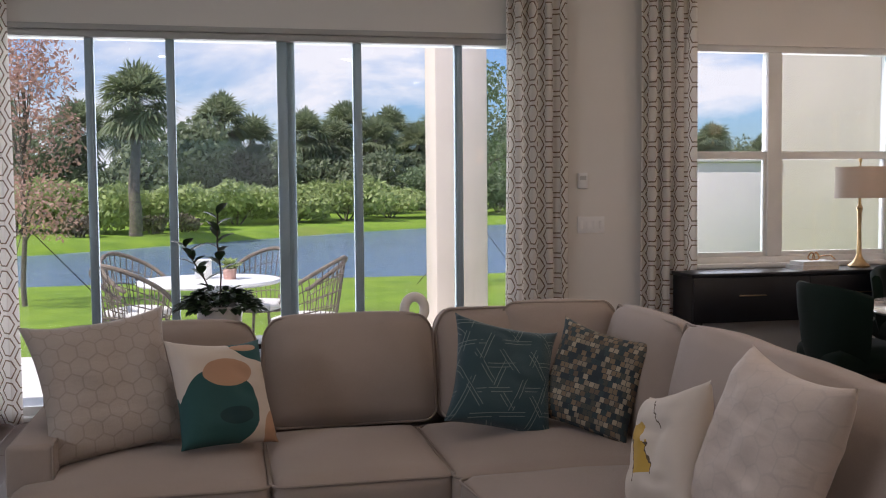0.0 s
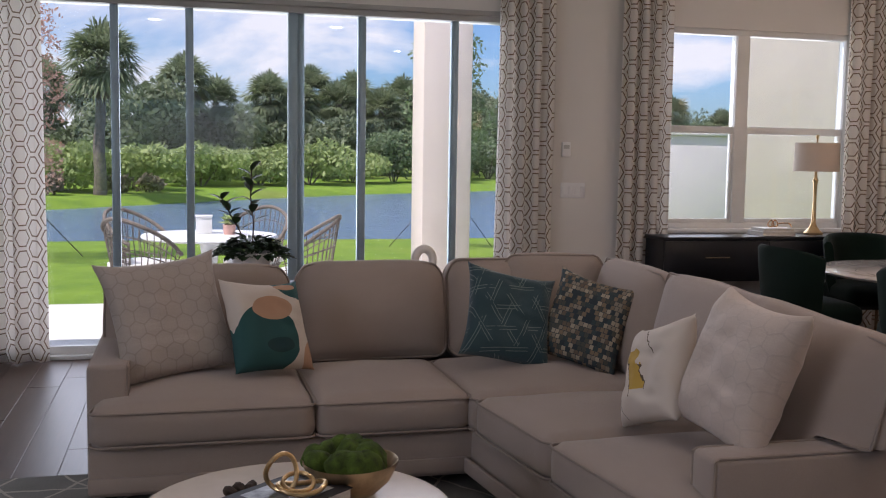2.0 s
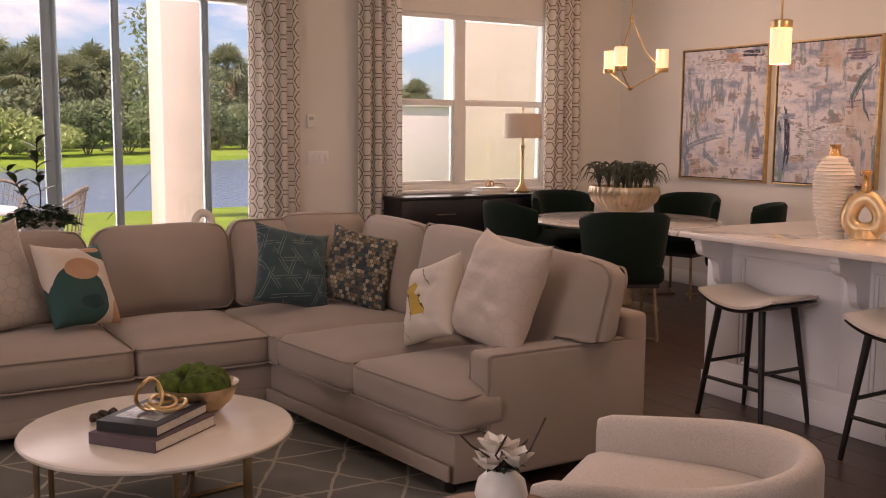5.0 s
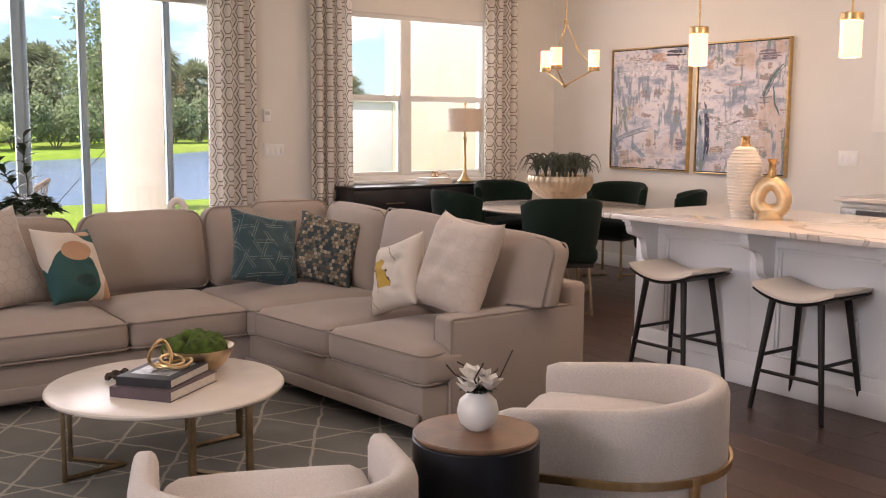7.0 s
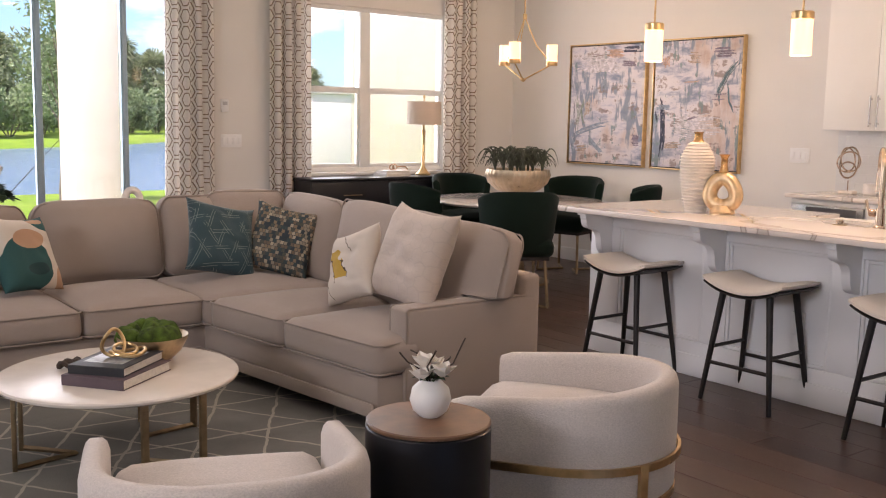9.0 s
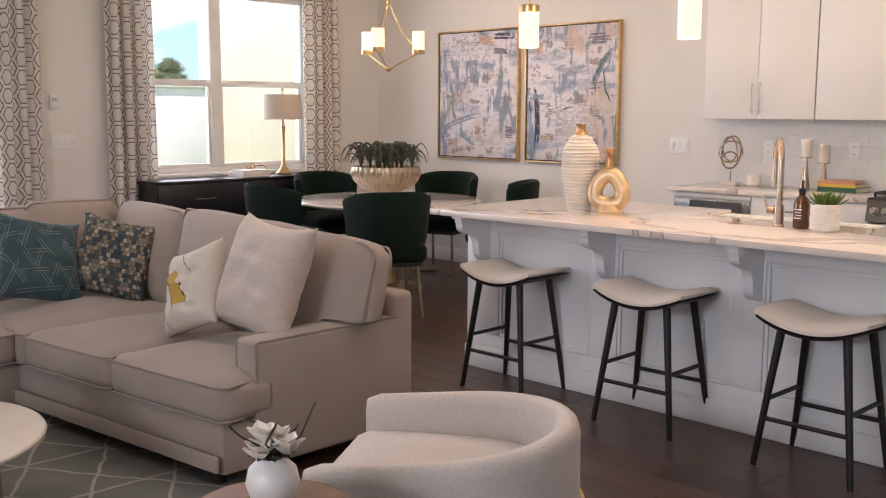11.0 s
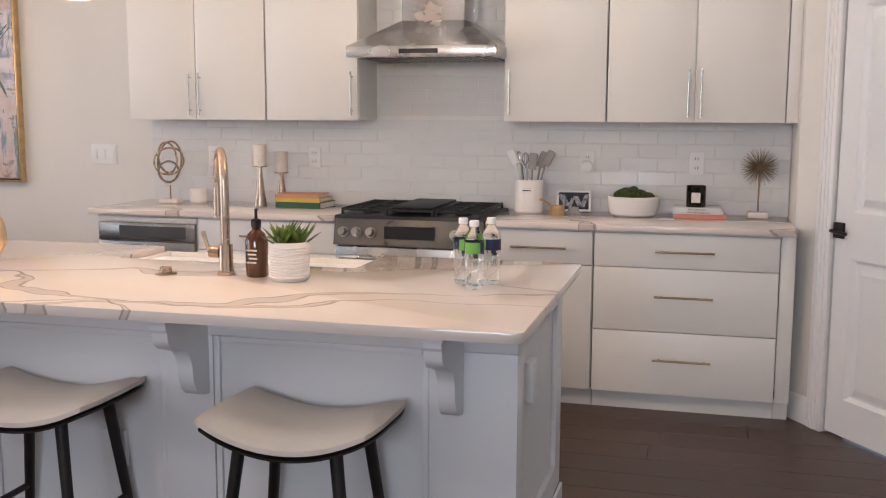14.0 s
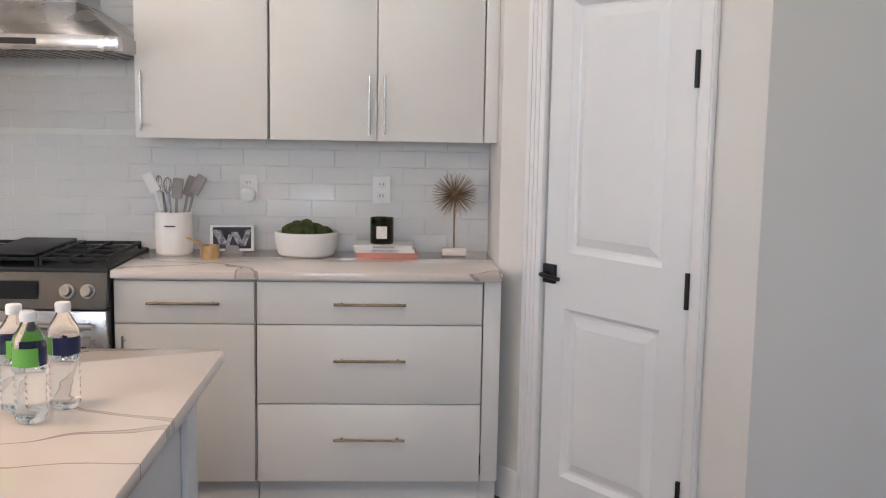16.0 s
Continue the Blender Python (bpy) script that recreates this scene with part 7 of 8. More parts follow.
neck = [(0, 0, 0.10), (0, 0, 0.30)] + [(0.085 - 0.085 * math.cos(t), 0.055 - 0.055 * math.cos(t), 0.30 + 0.095 * math.sin(t)) for t in [math.pi * q / 12 for q in range(1, 13)]] + [(0.17, 0.11, 0.27)]
part("neck", tube(neck, 0.0145, 12), NICKEL, d)
part("spray_head", cyl((0.17, 0.11, 0.27), (0.17, 0.11, 0.17), 0.018, 0.02), NICKEL, d)
part("lever", tube([(0, 0.0, 0.07), (0, 0.06, 0.075), (-0.01, 0.075, 0.14)], 0.0075, 8), NICKEL, d, "side lever")
part("hub", cyl((0, 0.02, 0.072), (0, 0.055, 0.074), 0.019), NICKEL, d)
d = thing("air_switch", "round nickel disposal button on the countertop", "button", 3.445, 1.668, 0.914)
part("flange", lathe([(0, 0), (0.036, 0), (0.034, 0.005), (0, 0.006)], 28), BRONZE, d)
part("button", lathe([(0, 0.006), (0.019, 0.006), (0.019, 0.022), (0.015, 0.025), (0, 0.025)], 24), NICKEL, d)
d = thing("soap_bottle", "amber glass pump soap bottle with dark lettering", "soap bottle", 3.49, 1.366, 0.914)
part("bottle", lathe([(0, 0), (0.033, 0), (0.036, 0.006), (0.036, 0.115), (0.028, 0.138), (0.014, 0.15), (0.014, 0.16), (0, 0.16)], 32), AMBERS := mat("amber_brown_glass", (0.10, 0.032, 0.010), 0.12, var=0.2, scale=10, bstr=0.0, coat=0.5), d)
part("collar", lathe([(0, 0.16), (0.016, 0.16), (0.016, 0.182), (0.008, 0.186), (0, 0.186)], 20), BLKM, d)
part("pump", tube([(0, 0, 0.186), (0, 0, 0.215), (0.03, 0.01, 0.213)], 0.005, 8), BLKM, d)
for k in range(4):
    part("lettering_bar", box(-0.0375, -0.0355, -0.018 + 0.003 * (k % 2), 0.018 - 0.004 * (k % 3), 0.085 - 0.013 * k, 0.090 - 0.013 * k), PAPER, d)


def pot_succulent():
    d = thing("potted_succulent", "spiky green succulent in a white ribbed pot", "plant", 3.45, 1.235, 0.914)
    prof = [(0, 0), (0.052, 0), (0.060, 0.008)]
    for k in range(12):
        prof += [(0.0645, 0.014 + 0.0085 * k), (0.062, 0.018 + 0.0085 * k)]
    prof += [(0.062, 0.12), (0.058, 0.123), (0.054, 0.118), (0.053, 0.10), (0, 0.10)]
    part("pot", lathe(prof, 40), CERAM, d)
    rnd = random.Random(21)
    b = bmesh.new()
    for c in ((0, 0), (0.025, 0.022), (-0.028, 0.012), (0.008, -0.03)):
        for k in range(16):
            a = k * 2.4
            dv = (math.cos(a), math.sin(a), 0.45 + 0.09 * k)
            leaf_blade(b, (c[0], c[1], 0.10), dv, rnd.uniform(0.06, 0.095), 0.019, 0.3, -0.1)
    part("leaves", b, LEAFS, d)


pot_succulent()
d = thing("ribbed_vase", "tall ribbed ivory vase with a copper neck", "vase", 3.392, 2.558, 0.914)
prof = [(0, 0), (0.062, 0)]
for k in range(22):
    t = k / 21
    r = 0.062 + 0.034 * math.sin(min(1.0, t * 1.18) * math.pi * 0.62) - (0.034 * max(0, (t - 0.8) / 0.2) ** 1.5)
    prof += [(r, 0.012 + 0.0175 * k), (r + 0.007, 0.016 + 0.0175 * k), (r, 0.020 + 0.0175 * k)]
prof += [(0.06, 0.392), (0.032, 0.405), (0, 0.405)]
part("body", lathe(prof, 48), MATTEW, d)
part("neck", lathe([(0.034, 0.404), (0.026, 0.42), (0.024, 0.45), (0.029, 0.462), (0.024, 0.46), (0.018, 0.42), (0, 0.41)], 32), COPPER, d, "copper-glazed neck")
d = thing("donut_vase", "gold lustre vase with a hole through its middle", "vase", 3.405, 2.378, 0.914, 24)
b = tube([(0, 0.072 * math.cos(a) * (1 - 0.2 * math.sin(a)), 0.122 + 0.080 * math.sin(a)) for a in [2 * math.pi * q / 40 for q in range(40)]], 0.042, 16, True)
b.transform(Matrix.Diagonal((0.9, 1, 1, 1)))
part("body", b, GOLDP, d)
part("foot", lathe([(0, 0), (0.07, 0), (0.072, 0.01), (0.05, 0.05), (0, 0.06)], 32), GOLDP, d)
part("neck", lathe([(0.028, 0.232), (0.019, 0.275), (0.019, 0.315), (0.031, 0.338), (0.026, 0.338), (0.014, 0.31), (0, 0.30)], 28), COPPER, d)

LABELB = mat("navy_label", (0.02, 0.025, 0.09), 0.4, bstr=0.0)
LABELG = mat("green_label", (0.18, 0.50, 0.08), 0.4, bstr=0.0)


def bottle(x, y, rz):
    d = thing("water_bottle", "clear plastic water bottle with a green and navy label, white cap", "bottle", x, y, 0.914, rz, "water bottles on the island")
    prof = [(0, 0.004), (0.02, 0.0), (0.027, 0.006)]
    for k in range(6):
        prof += [(0.029, 0.014 + 0.014 * k), (0.0268, 0.021 + 0.014 * k)]
    prof += [(0.030, 0.10), (0.030, 0.145), (0.027, 0.16), (0.014, 0.182), (0.0125, 0.188), (0, 0.188)]
    part("body", lathe(prof, 28), BOTTLEG, d)
    part("cap", lathe([(0, 0.188), (0.0145, 0.188), (0.0148, 0.203), (0.013, 0.206), (0, 0.206)], 24), PLAST, d, "white screw cap")
    for a0, a1, m in ((130, 230, LABELG), (232, 395, LABELB)):
        b = bmesh.new()
        lo = [b.verts.new((p[0], p[1], 0.108)) for p in arc(0, 0, 0.0306, a0, a1, 14)]
        hi = [b.verts.new((p[0], p[1], 0.142)) for p in arc(0, 0, 0.0306, a0, a1, 14)]
        for i in range(14):
            b.faces.new((lo[i], lo[i + 1], hi[i + 1], hi[i]))
        part("label", b, m, d)


bottle(3.458, 0.642, 0)
bottle(3.525, 0.692, 40)
bottle(3.552, 0.610, -75)


def bar_stool():
    """Saddle seat along local y, four splayed legs with stretchers."""
    d = thing("bar_stool", "backless counter stool with a cream saddle seat and dark wooden legs", "stool", 0, 0, 0, 0, "stools at the island")
    for mt, z0, z1, k, nm in ((STOOLF, 0.578, 0.606, 1.0, "seat"), (DARKW, 0.560, 0.580, 0.98, "seat_board")):
        b = bmesh.new()
        n, mm = 16, 10
        top, bot = [], []
        for i in range(n + 1):
            v = 2 * i / n - 1
            rt, rb = [], []
            for j in range(mm + 1):
                u = 2 * j / mm - 1
                ex = 1 - 0.06 * abs(v) ** 4
                x, y = 0.178 * u * ex * k, 0.245 * v * (1 - 0.05 * abs(u) ** 3) * k
                sag = 0.058 * v * v
                puff = 0.018 * (1 - u ** 4) * (1 - v ** 6) if mt is STOOLF else 0.0
                edge = 0.014 * max(abs(u) ** 8, abs(v) ** 10)
                rt.append(b.verts.new((x, y, z1 + sag + puff - edge)))
                rb.append(b.verts.new((x, y, z0 + sag)))
            top.append(rt)
            bot.append(rb)
        for i in range(n):
            for j in range(mm):
                b.faces.new((top[i][j], top[i][j + 1], top[i + 1][j + 1], top[i + 1][j]))
                b.faces.new((bot[i][j], bot[i + 1][j], bot[i + 1][j + 1], bot[i][j + 1]))
        for i in range(n):
            for j in (0, mm):
                b.faces.new((top[i][j], top[i + 1][j], bot[i + 1][j], bot[i][j]))
        for j in range(mm):
            for i in (0, n):
                b.faces.new((top[i][j], top[i][j + 1], bot[i][j + 1], bot[i][j]))
        bmesh.ops.recalc_face_normals(b, faces=b.faces[:])
        part(nm, b, mt, d, "", 55)
    feet = {}
    for sx in (-1, 1):
        for sy in (-1, 1):
            a, c = Vector((sx * 0.115, sy * 0.135, 0.580)), Vector((sx * 0.172, sy * 0.205, 0.0))
            feet[sx, sy] = (a, c)
            part("leg", cyl(c, a, 0.0125, 0.018, 12), DARKW, d)

    def at(sx, sy, z):
        a, c = feet[sx, sy]
        return c.lerp(a, z / 0.58)
    for sx in (-1, 1):
        part("stretcher", cyl(at(sx, -1, 0.20), at(sx, 1, 0.20), 0.010, seg=10), DARKW, d)
    for sy in (-1, 1):
        part("stretcher", cyl(at(-1, sy, 0.28), at(1, sy, 0.28), 0.010, seg=10), DARKW, d)
    return d


st = bar_stool()
st.matrix_basis = pose(2.985, 2.66, 0, 0, 0, 0)
copy_thing(st, pose(3.0, 1.818, 0, 0, 0, 1.0))
copy_thing(st, pose(2.985, 0.995, 0, 0, 0, -1))


# ---- outdoors ----
def shore_far(x):
    return 44 + 0.95 * x if x > -6 else 38.3 + 0.25 * (x + 6)


def ground_z(x, y):
    near = 22.5 + 0.6 * math.sin(x * 0.13)
    far = max(near + 4, shore_far(x) + 1.2 * math.sin(x * 0.21))
    inside = min(y - near, far - y)
    base = -0.16 - 0.018 * max(0.0, min(y, near) - 10)
    if y > far:
        base = -0.42 + 0.02 * min(20.0, y - far)
    if inside > 0:
        return max(-2.0, -0.62 - inside * 0.5)
    edge = min(abs(y - near), abs(y - far))
    return base if edge > 1.5 else base + (-0.62 - base) * (1 - edge / 1.5) ** 1.5


xs = [-1500, -600, -250, -120] + [-70 + 2.0 * i for i in range(86)] + [110, 140, 250, 600, 1500]
ys = [-1500, -300, -20, 7.27] + [9 + 1.0 * i for i in range(112)] + [140, 200, 400, 900, 2000]
b = bmesh.new()
gv = [[b.verts.new((x, y, ground_z(x, y) if y > 7 else -0.16)) for x in xs] for y in ys]
for j in range(len(ys) - 1):
    for i in range(len(xs) - 1):
        b.faces.new((gv[j][i], gv[j][i + 1], gv[j + 1][i + 1], gv[j + 1][i]))
structure("ground", b, GRASS, "bright green lawn sloping to a pond", "lawn")
b = box(-400, 400, 18, 130, -0.72, -0.70)
structure("water", b, WATER, "calm blue pond reflecting the sky", "pond")
b = box(-4.0, 2.55, NY + 0.2, 9.95, -0.17, -0.03, 0.01)
structure("lanai_slab", b, CONC, "pale concrete lanai slab outside the sliding door", "patio")
d = thing("lanai_column", "square cream stucco column at the edge of the lanai", "column", 2.26, 9.72, -0.03, 0, "", "structure")
wpart("shaft", box(2.003, 2.498, 9.50, 9.99, -0.03, 3.3, 0.012), STUCCO, d)
wpart("base_band", box(1.985, 2.515, 9.48, 10.01, -0.03, 0.15, 0.01), STUCCO, d)
d = thing("garden_wall", "low pale stucco privacy wall beyond the dining window", "wall", 5.6, 11.5, -0.2, 0, "", "structure")
wpart("wall", box(4.75, 6.64, 11.4, 11.6, -0.25, 1.74, 0.01), PINKST, d)
wpart("coping", box(4.73, 6.64, 11.37, 11.63, 1.74, 1.80, 0.01), PINKST, d)
d = thing("tall_garden_wall", "tall plain cream stucco wing wall beyond the dining window", "wall", 10.0, 11.5, -0.2, 0, "", "structure")
wpart("wall", box(6.645, 16.0, 11.4, 11.62, -0.25, 4.4, 0.01), STUCCO, d)
wpart("coping", box(6.62, 16.03, 11.37, 11.65, 4.4, 4.48, 0.01), STUCCO, d)


def leaf_cloud(n, blobs, size, seed, aspect=2.2, bend=0.3):
    """Many small leaves spread through ellipsoids (cx, cy, cz, rx, ry, rz), denser towards their skin."""
    rs = np.random.RandomState(seed)
    wts = np.array([bb[3] * bb[4] * bb[5] for bb in blobs]) ** 0.67
    pick = rs.choice(len(blobs), n, p=wts / wts.sum())
    bl = np.array(blobs)[pick]
    dv = rs.normal(size=(n, 3))
    dv /= np.linalg.norm(dv, axis=1)[:, None]
    rad = rs.uniform(0.35, 1.0, n) ** 0.5
    rad *= 1 + 0.16 * np.sin(dv[:, 0] * 5 + seed) * np.cos(dv[:, 2] * 6 + seed)
    c = bl[:, :3] + dv * bl[:, 3:] * rad[:, None]
    a = rs.normal(size=(n, 3))
    a /= np.linalg.norm(a, axis=1)[:, None]
    s = np.cross(a, dv + rs.normal(size=(n, 3)) * 0.6)
    s /= np.linalg.norm(s, axis=1)[:, None] + 1e-9
    ln = size * rs.uniform(0.6, 1.3, n)[:, None]
    p0, p1 = c - a * ln / 2, c + a * ln / 2
    w = s * ln / aspect / 2
    vs = np.stack([p0, c + w, p1, c - w], 1).reshape(-1, 3)
    fs = np.arange(4 * n).reshape(-1, 4)
    me = bpy.data.meshes.new("leaves")
    me.from_pydata(vs.tolist(), [], fs.tolist())
    return me


def mesh_part(name, me, material, parent, label=""):
    me.name = name
    me.materials.append(material)
    ob = new(name, me)
    ob.parent = parent
    if label:
        ob["label"] = label
    return ob


def trunk_mesh(h, r, lean, seed, rings=10):
    b = bmesh.new()
    pts = [(lean * (t / rings) ** 2 + 0.04 * h / 6 * math.sin(t * 1.3 + seed), 0.03 * h / 6 * math.cos(t * 1.7 + seed), h * t / rings) for t in range(rings + 1)]
    return tube(pts, lambda f: r * (1.25 - 0.45 * f + 0.08 * math.sin(f * 60)), 10, False, b)


def palm(x, y, h, seed, spread=1.6, dead=0.5):
    d = thing("palm_tree", "cabbage palm with a shaggy green crown and grey trunk", "palm tree", x, y, ground_z(x, y), 0, "palms beyond the pond")
    part("trunk", trunk_mesh(h, 0.23, 0.15, seed), BARK, d)
    rs = random.Random(seed)
    for nm, mt, cnt, e0, e1 in (("crown", PALMLEAF, 104, -45, 88), ("dead_skirt", SKIRT, int(52 * dead), -85, -30)):
        vs, fs = [], []
        for k in range(cnt):
            az, el = rs.uniform(0, 6.283), radians(rs.uniform(e0, e1))
            ln = spread * rs.uniform(0.8, 1.1) * (0.75 if nm != "crown" else 1)
            dv = Vector((math.cos(az) * math.cos(el), math.sin(az) * math.cos(el), math.sin(el)))
            base = Vector((0.15, 0, h - 0.1)) + dv * 0.15
            hub = base + dv * ln * 0.5 + Vector((0, 0, -0.06 * ln))
            side = dv.cross(Vector((0, 0, 1)))
            side = side.normalized() if side.length > 0.01 else Vector((1, 0, 0))
            up = side.cross(dv)
            i0 = len(vs)
            w = 0.02
            vs += [base - side * w, base + side * w, hub + side * w, hub - side * w]
            fs.append((i0, i0 + 1, i0 + 2, i0 + 3))
            for q in range(15):
                t = radians(-119 + 17 * q)
                ld = dv * math.cos(t) + side * math.sin(t) + up * 0.15 * math.cos(3 * t)
                tip = hub + ld * ln * (0.62 - 0.12 * abs(math.sin(t))) + Vector((0, 0, -0.22 * ln * rs.uniform(0.5, 1.2)))
                pr = ld.cross(up).normalized() * ln * 0.030
                mid = hub.lerp(tip, 0.55) + Vector((0, 0, 0.06 * ln))
                i0 = len(vs)
                vs += [hub, mid + pr, tip, mid - pr]
                fs.append((i0, i0 + 1, i0 + 2, i0 + 3))
        me = bpy.data.meshes.new(nm)
        me.from_pydata([tuple(v) for v in vs], [], fs)
        mesh_part(nm, me, mt, d)
    return d


for i, (x, y, h, sp) in enumerate(((-3.65, 43.0, 5.6, 1.75), (-0.4, 60.0, 5.6, 1.9), (1.4, 63, 4.6, 1.9), (5.2, 70.0, 5.4, 2.0), (7.2, 72, 5.0, 2.0), (8.7, 76, 6.4, 2.1), (10.6, 74, 5.2, 2.0), (12.7, 80, 6.2, 2.2),
                                   (14.6, 78, 5.0, 2.1), (17.6, 84, 6.3, 2.3), (19.9, 86, 6.0, 2.3), (-5.5, 62, 5.2, 1.9), (-8.0, 58, 5.0, 1.9), (-12.5, 60, 5.6, 1.9), (25.5, 88, 5.6, 2.2), (31.0, 90, 7.2, 2.4), (36, 93, 5.8, 2.2), (43, 96, 6.2, 2.3),
                                   (50, 98, 6.6, 2.3), (57, 100, 5.6, 2.2), (65, 100, 6.5, 2.3))):
    palm(x, y, h, i, sp, 0.5 if i else 0.25)


def shrub(name, x, y, r, h, mt, n, size, seed, label, cat="bush", grp="bushes beyond the pond"):
    d = thing(name, label, cat, x, y, ground_z(x, y), 0, grp)
    rs = random.Random(seed)
    blobs = [(rs.uniform(-0.6, 0.6) * r, rs.uniform(-0.5, 0.5) * r, h * rs.uniform(0.3, 0.72), r * rs.uniform(0.35, 0.6), r * rs.uniform(0.35, 0.6), h * rs.uniform(0.22, 0.36)) for _ in range(9)]
    mesh_part("foliage", leaf_cloud(n, blobs, size, seed), mt, d)
    b = bmesh.new()
    for k in range(4):
        a = k * 1.6
        tube([(0.1 * math.cos(a), 0.1 * math.sin(a), -0.1), (0.3 * r * math.cos(a), 0.3 * r * math.sin(a), 0.35 * h), (0.4 * r * math.cos(a), 0.4 * r * math.sin(a), 0.6 * h)], 0.05, 5, False, b)
    part("branches", b, BARK, d)


rs = random.Random(4)
k = 0
for x, y in [(-15 + 3.1 * i, 0) for i in range(27)]:
    yy = shore_far(x) + 7.0 + rs.uniform(-0.8, 1.5)
    k += 1
    tall = rs.uniform(1.9, 2.7) if x < 12 else rs.uniform(3.0, 4.6)
    shrub("bush", x, yy, rs.uniform(2.1, 2.9), tall, BUSH if x < 11 else SILVERLEAF, 3800, 0.34, 100 + k, "lush green bush on the far bank of the pond" if x < 11 else "grey-green bushy tree on the far bank")
for i in range(26):
    x = -24 + 4.2 * i
    yy = shore_far(max(-10, x)) + 17 + rs.uniform(-2, 3)
    shrub("woodland_tree", x, yy, rs.uniform(3.0, 4.4), rs.uniform(4.2, 6.2) * (1.0 if x < 22 else 1.45), WOODLEAF, 4200, 0.45, 300 + i, "dense dark green woodland tree behind the bushes", "tree", "woodland trees")
for i in range(9):
    x = -7 + 1.3 * i
    shrub("dry_grass_clump", x, shore_far(x) + 3.6, 0.7, 0.9, SKIRT, 500, 0.3, 500 + i, "clump of dry brown grass near the far shore", "grass", "dry grass clumps") if i in (1, 3, 4) else None


def young_tree(x, y, h, r, z0, mt, n, size, seed, label):
    d = thing("young_tree", label, "tree", x, y, ground_z(x, y), 0, "staked young trees")
    part("trunk", trunk_mesh(h * 0.72, 0.035, 0.08, seed), BARK, d)
    rs2 = random.Random(seed)
    b = bmesh.new()
    blobs = []
    for k in range(12):
        a, t = k * 2.4, rs2.uniform(0.0, 1.0)
        zc = z0 + (h - z0) * (0.15 + 0.8 * t)
        rr = r * (1.0 - 0.65 * t) * rs2.uniform(0.5, 0.9)
        tube([(0.03, 0, z0 * 0.8 + (zc - z0) * 0.5), (rr * 0.5 * math.cos(a), rr * 0.5 * math.sin(a), zc - 0.15), (rr * math.cos(a), rr * math.sin(a), zc)], lambda f: 0.016 * (1 - 0.8 * f), 5, False, b)
        blobs.append((rr * 0.8 * math.cos(a), rr * 0.8 * math.sin(a), zc, r * 0.42, r * 0.42, (h - z0) * 0.14))
    part("limbs", b, BARK, d)
    mesh_part("crown", leaf_cloud(n, blobs, size, seed), mt, d)
    for k in range(3):
        a = k * 2.1 + 0.4
        part("guy_wire", tube([(0.02, 0, 1.25), (1.15 * math.cos(a), 1.15 * math.sin(a), 0.0)], 0.008, 4), TWIG, d, "thin guy wire")
    return d


young_tree(-2.95, 16.6, 4.6, 1.3, 0.8, REDLEAF, 5200, 0.08, 41, "young copper-leaved tree staked with guy wires on the lawn")
young_tree(4.45, 18.0, 4.2, 1.15, 1.5, SILVERLEAF, 2600, 0.10, 42, "young silvery green tree staked with guy wires on the lawn")


# lanai furniture
OX, OY, OZ = -0.05, 9.05, -0.03
d = thing("patio_table", "round white patio dining table", "table", OX, OY, OZ)
part("tabletop", lathe([(0, 0.70), (0.58, 0.70), (0.60, 0.715), (0.59, 0.735), (0, 0.735)], 56), PLAST, d)
part("pedestal", lathe([(0, 0), (0.28, 0), (0.28, 0.02), (0.07, 0.06), (0.05, 0.4), (0.10, 0.70), (0, 0.70)], 32), PLAST, d)
d = thing("white_lantern", "white square planter box on the patio table", "planter", OX - 0.05, OY + 0.15, OZ + 0.735)
part("body", box(-0.07, 0.07, -0.07, 0.07, 0, 0.15, 0.006), PLAST, d)
part("rim", box(-0.077, 0.077, -0.077, 0.077, 0.15, 0.163, 0.004), PLAST, d)
d = thing("table_plant", "small leafy plant in a pink pot on the patio table", "plant", OX + 0.17, OY, OZ + 0.735)
part("pot", lathe([(0, 0), (0.05, 0), (0.06, 0.09), (0.055, 0.09), (0, 0.08)], 20), mat("pink_pot", (0.6, 0.35, 0.3), 0.6, bstr=0.0), d)
b = bmesh.new()
for k in range(40):
    a = k * 2.4
    leaf_blade(b, (0, 0, 0.08), (math.cos(a), math.sin(a), 0.3 + 0.05 * k), 0.09 + 0.03 * (k % 3), 0.06, 0.2, 0.2)
part("leaves", b, BUSH, d)


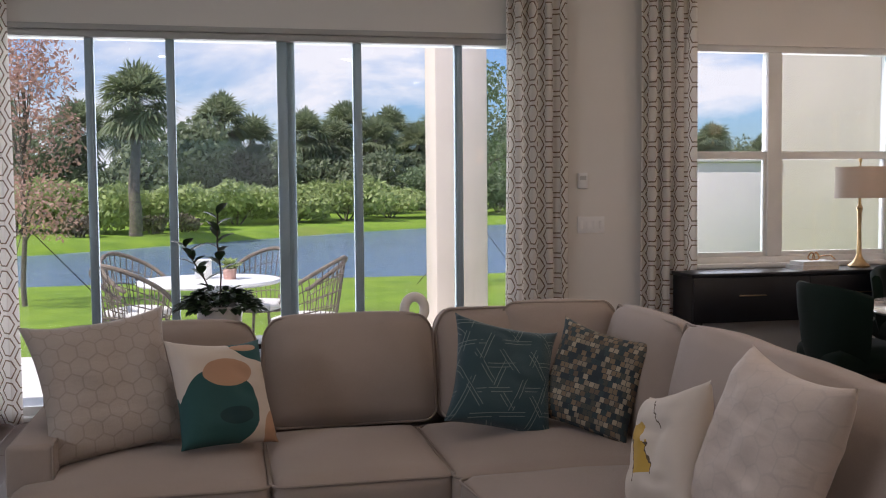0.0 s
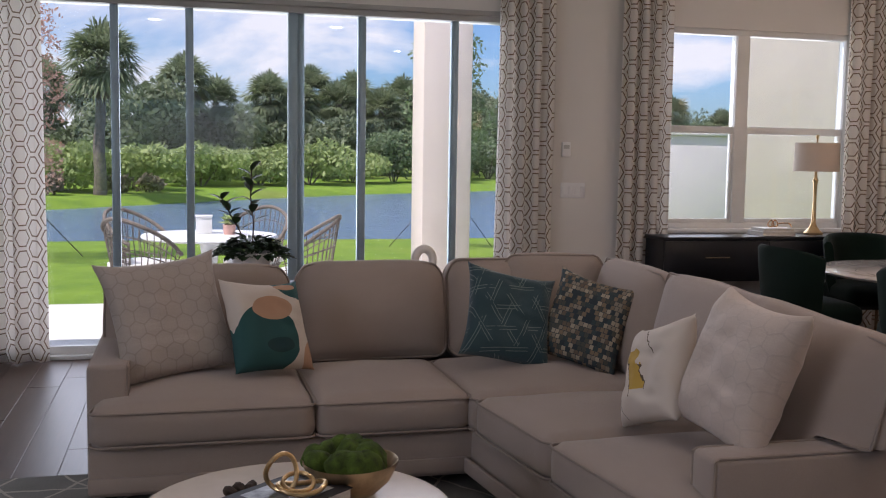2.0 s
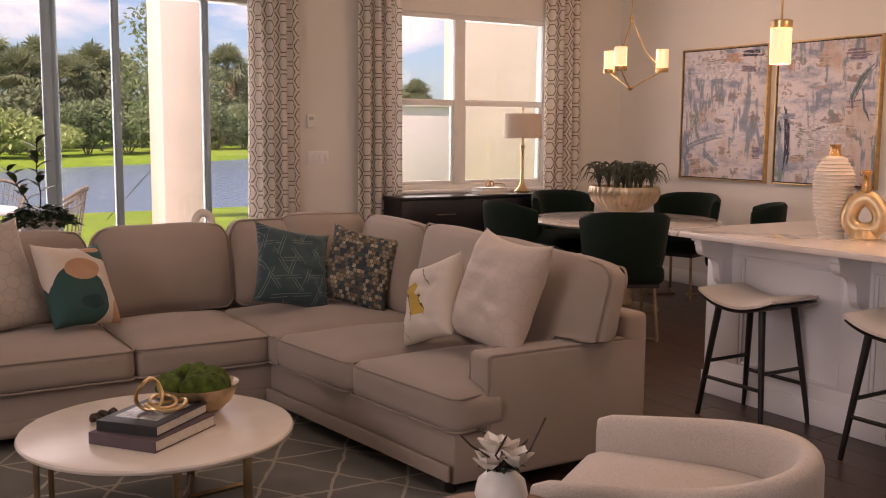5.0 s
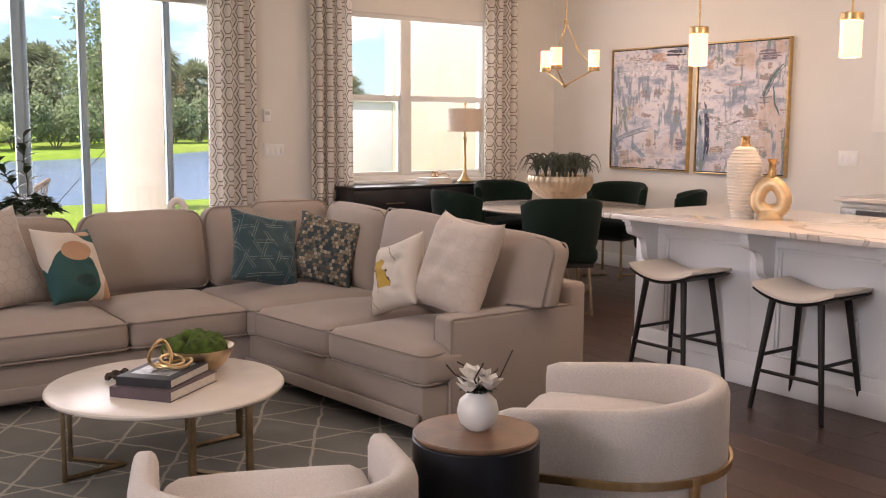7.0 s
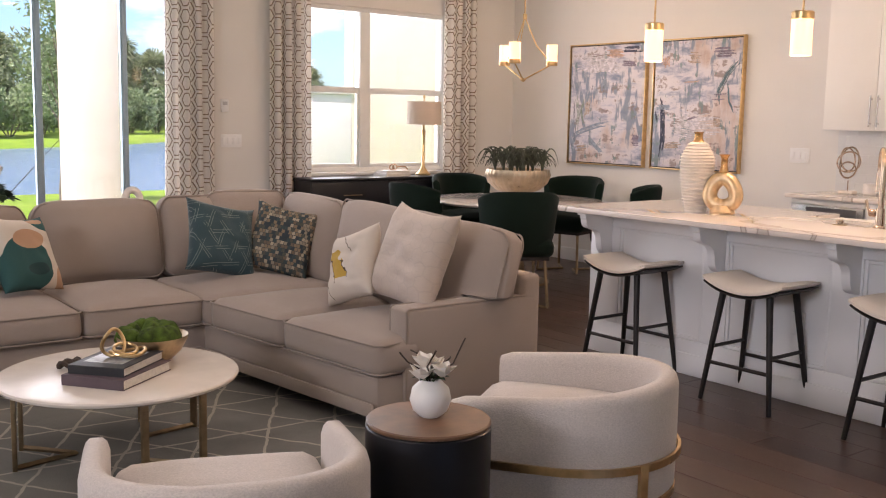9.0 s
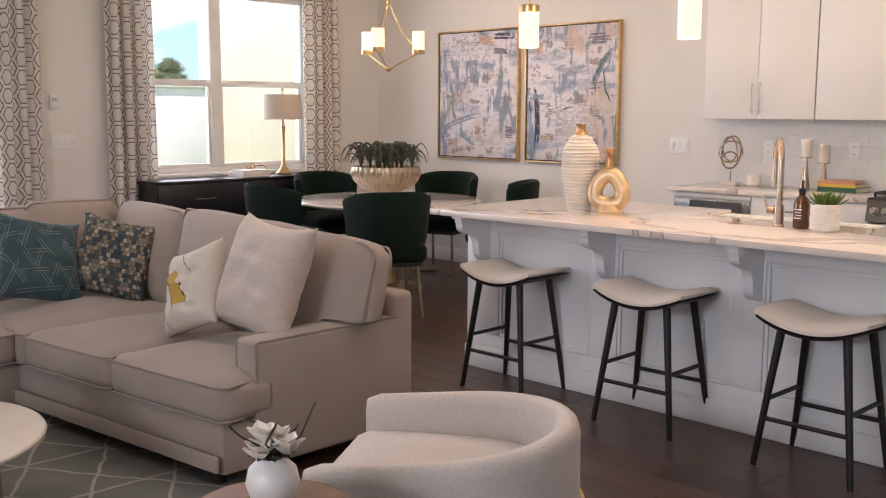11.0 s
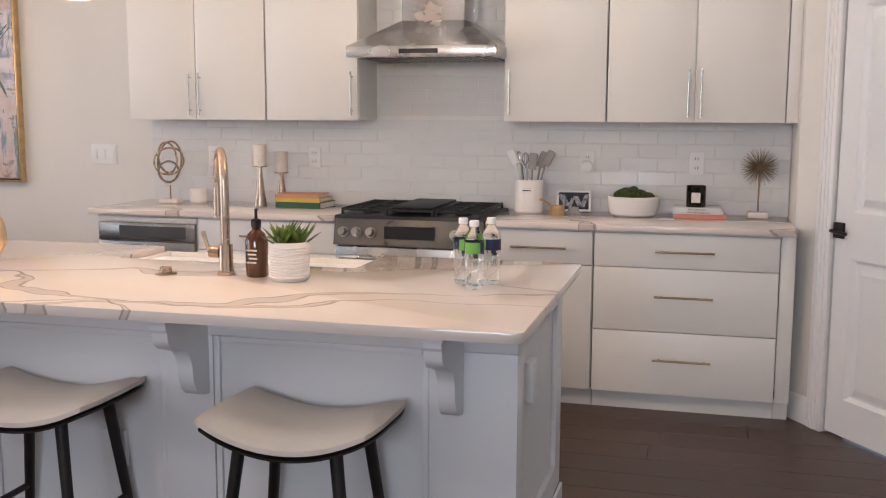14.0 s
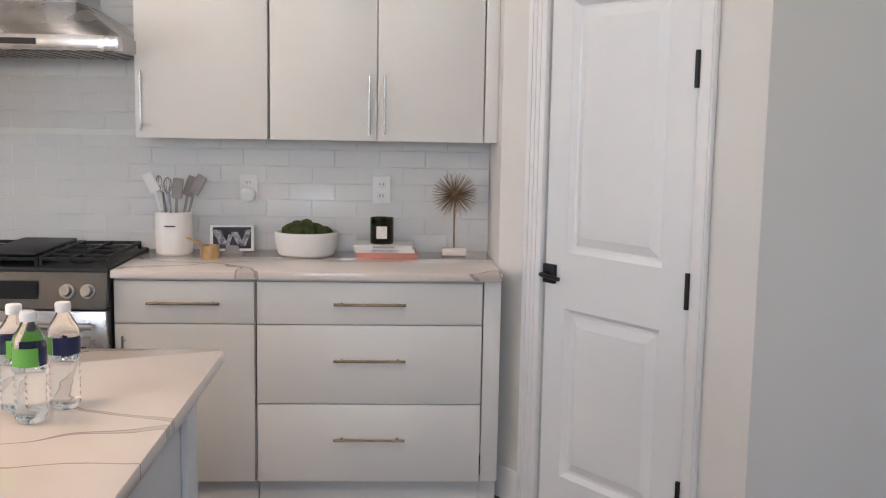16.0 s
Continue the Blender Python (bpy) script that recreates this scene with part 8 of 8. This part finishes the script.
def patio_chair():
    """Open-weave wicker tub chair facing local +y."""
    d = thing("patio_chair", "open-weave brown wicker patio armchair", "chair", 0, 0, 0, 0, "chairs round the patio table")

    def P(a, f):
        top = 0.93 - 0.30 * min(1.0, abs(a + 90) / 110) ** 1.6
        r = 0.22 + 0.08 * f
        return (r * 1.05 * math.cos(radians(a)), r * math.sin(radians(a)) * 1.05, 0.40 + (top - 0.40) * f)
    rim = [P(-205 + 230 * i / 30, 1.0) for i in range(31)]
    part("rim", tube(rim, 0.018, 8), WICKER, d)
    b = bmesh.new()
    for i in range(22):
        a = -200 + 220 * i / 21
        tube([P(a, 0), P(a + 3, 0.5), P(a, 1)], 0.005, 4, False, b)
    for f in (0.25, 0.5, 0.75):
        tube([P(-203 + 226 * i / 24, f) for i in range(25)], 0.005, 4, False, b)
    part("weave", b, WICKER, d)
    s = soft_box(0.46, 0.46, 0.07, 0.03, 0.02, 0, 6, 0.002, 1)
    s.transform(Matrix.Translation((0, 0.02, 0.42)))
    part("seat", s, BKWHITE, d)
    part("seat_ring", tube([(0.24 * math.cos(t), 0.24 * math.sin(t), 0.385) for t in [2 * math.pi * q / 24 for q in range(24)]], 0.015, 6, True), WICKER, d)
    for sx in (-1, 1):
        for sy in (-1, 1):
            part("leg", tube([(sx * 0.16, sy * 0.16, 0.38), (sx * 0.22, sy * 0.22, 0.0)], 0.015, 6), WICKER, d)
    return d


pc = patio_chair()
for i, (x, y, rz) in enumerate(((OX + 0.80, OY - 0.35, 65), (OX + 0.45, OY + 0.80, 150), (OX - 0.55, OY - 0.62, -40), (OX - 0.62, OY + 0.52, -130))):
    if i == 0:
        pc.matrix_basis = pose(x, y, OZ, 0, 0, rz)
    else:
        copy_thing(pc, pose(x, y, OZ, 0, 0, rz))


# ---- backsplash tiles ----
holder = thing("backsplash", "glossy white subway tile backsplash with pale grout", "backsplash", EX, 1.4, 0.914, 0, "", "structure")
b = box(EX - 0.0045, EX - 0.0005, -0.428, 3.20, 0.914, 1.40)
b = box(EX - 0.0045, EX - 0.0005, 0.974, 1.77, 1.40, 2.62, bm=b)
wpart("grout", b, mat("pale_grout", (0.76, 0.76, 0.75), 0.9, var=0.03, scale=9, bstr=0.2), holder)


def tile_mesh(w, h):
    b = bmesh.new()
    t, e = 0.0030, 0.0012
    lo = [b.verts.new((0, y, z)) for y, z in ((0, 0), (w, 0), (w, h), (0, h))]
    hi = [b.verts.new((-t, y, z)) for y, z in ((e, e), (w - e, e), (w - e, h - e), (e, h - e))]
    for i in range(4):
        b.faces.new((lo[i], lo[(i + 1) % 4], hi[(i + 1) % 4], hi[i]))
    b.faces.new(hi)
    bmesh.ops.recalc_face_normals(b, faces=b.faces[:])
    for f in b.faces:
        if f.normal.x > 0.3:
            f.normal_flip()
    me = bpy.data.meshes.new("tile")
    b.to_mesh(me)
    b.free()
    me.materials.append(TILE)
    return me


cache = {}


def lay_tile(y0, y1, z0, z1):
    key = (round(y1 - y0, 3), round(z1 - z0, 3))
    if key[0] < 0.02 or key[1] < 0.015:
        return
    if key not in cache:
        cache[key] = tile_mesh(*key)
    ob = new("tile", cache[key])
    ob.parent = holder
    ob.matrix_basis = Matrix.Translation((-0.0045 + random.uniform(-0.0004, 0.0004), y0 - 1.4, z0 - 0.914)) @ pose(0, 0, 0, 0, random.uniform(-0.4, 0.4), random.uniform(-0.35, 0.35))


TW, TH = 0.193, 0.0722
rows = int((2.62 - 0.914) / TH) + 1
for r in range(rows):
    z0 = 0.916 + r * TH
    for lo, hi in (((-0.428, 3.20),) if z0 < 1.385 else ((0.974, 1.77),)):
        y = -0.44 - (TW / 2 if r % 2 else 0)
        while y < hi:
            a, c = max(lo, y) + 0.0008, min(hi, y + TW) - 0.0008
            if c > a:
                lay_tile(a, c, z0, min(z0 + TH - 0.0024, 1.396 if z0 < 1.385 else 2.62))
            y += TW

# ---- floor planks ----
holder = thing("floor", "dark brown wide-plank wooden floor", "floor", 0, 0, 0, 0, "", "structure")
PW = 0.19


def plank_mesh(length):
    b = box(0.0008, PW - 0.0008, 0.0008, length - 0.0008, -0.012, 0.0, 0.0018, None, 1)
    me = bpy.data.meshes.new("plank")
    b.to_mesh(me)
    b.free()
    me.materials.append(FLOOR)
    return me


planks = {}
rest = bmesh.new()
rp = random.Random(77)
cols = int((EX + 5.0) / PW) + 1
for i in range(cols):
    x = -5.0 + PW * i
    y = -5.0 - rp.uniform(0.2, 1.6)
    while y < NY:
        ln = rp.choice((1.2, 1.5, 1.8, 2.1))
        a, c = max(y, -5.0), min(y + ln, NY + 0.02)
        if c - a > 0.05:
            shown = (-2.0 < x < -0.5 and c > 4.0) or (1.1 < x < 5.4 and -1.6 < a < 6.2)
            if shown:
                key = round(c - a, 2)
                if key not in planks:
                    planks[key] = plank_mesh(key)
                ob = new("plank", planks[key])
                ob.parent = holder
                ob.matrix_basis = Matrix.Translation((x, a, rp.uniform(-0.0006, 0.0)))
            else:
                box(x + 0.0008, x + PW - 0.0008, a, c - 0.0016, -0.012, -0.0003, 0, rest)
        y += ln
tagged(part("plank_field", rest, FLOOR, holder), kind="stuff")
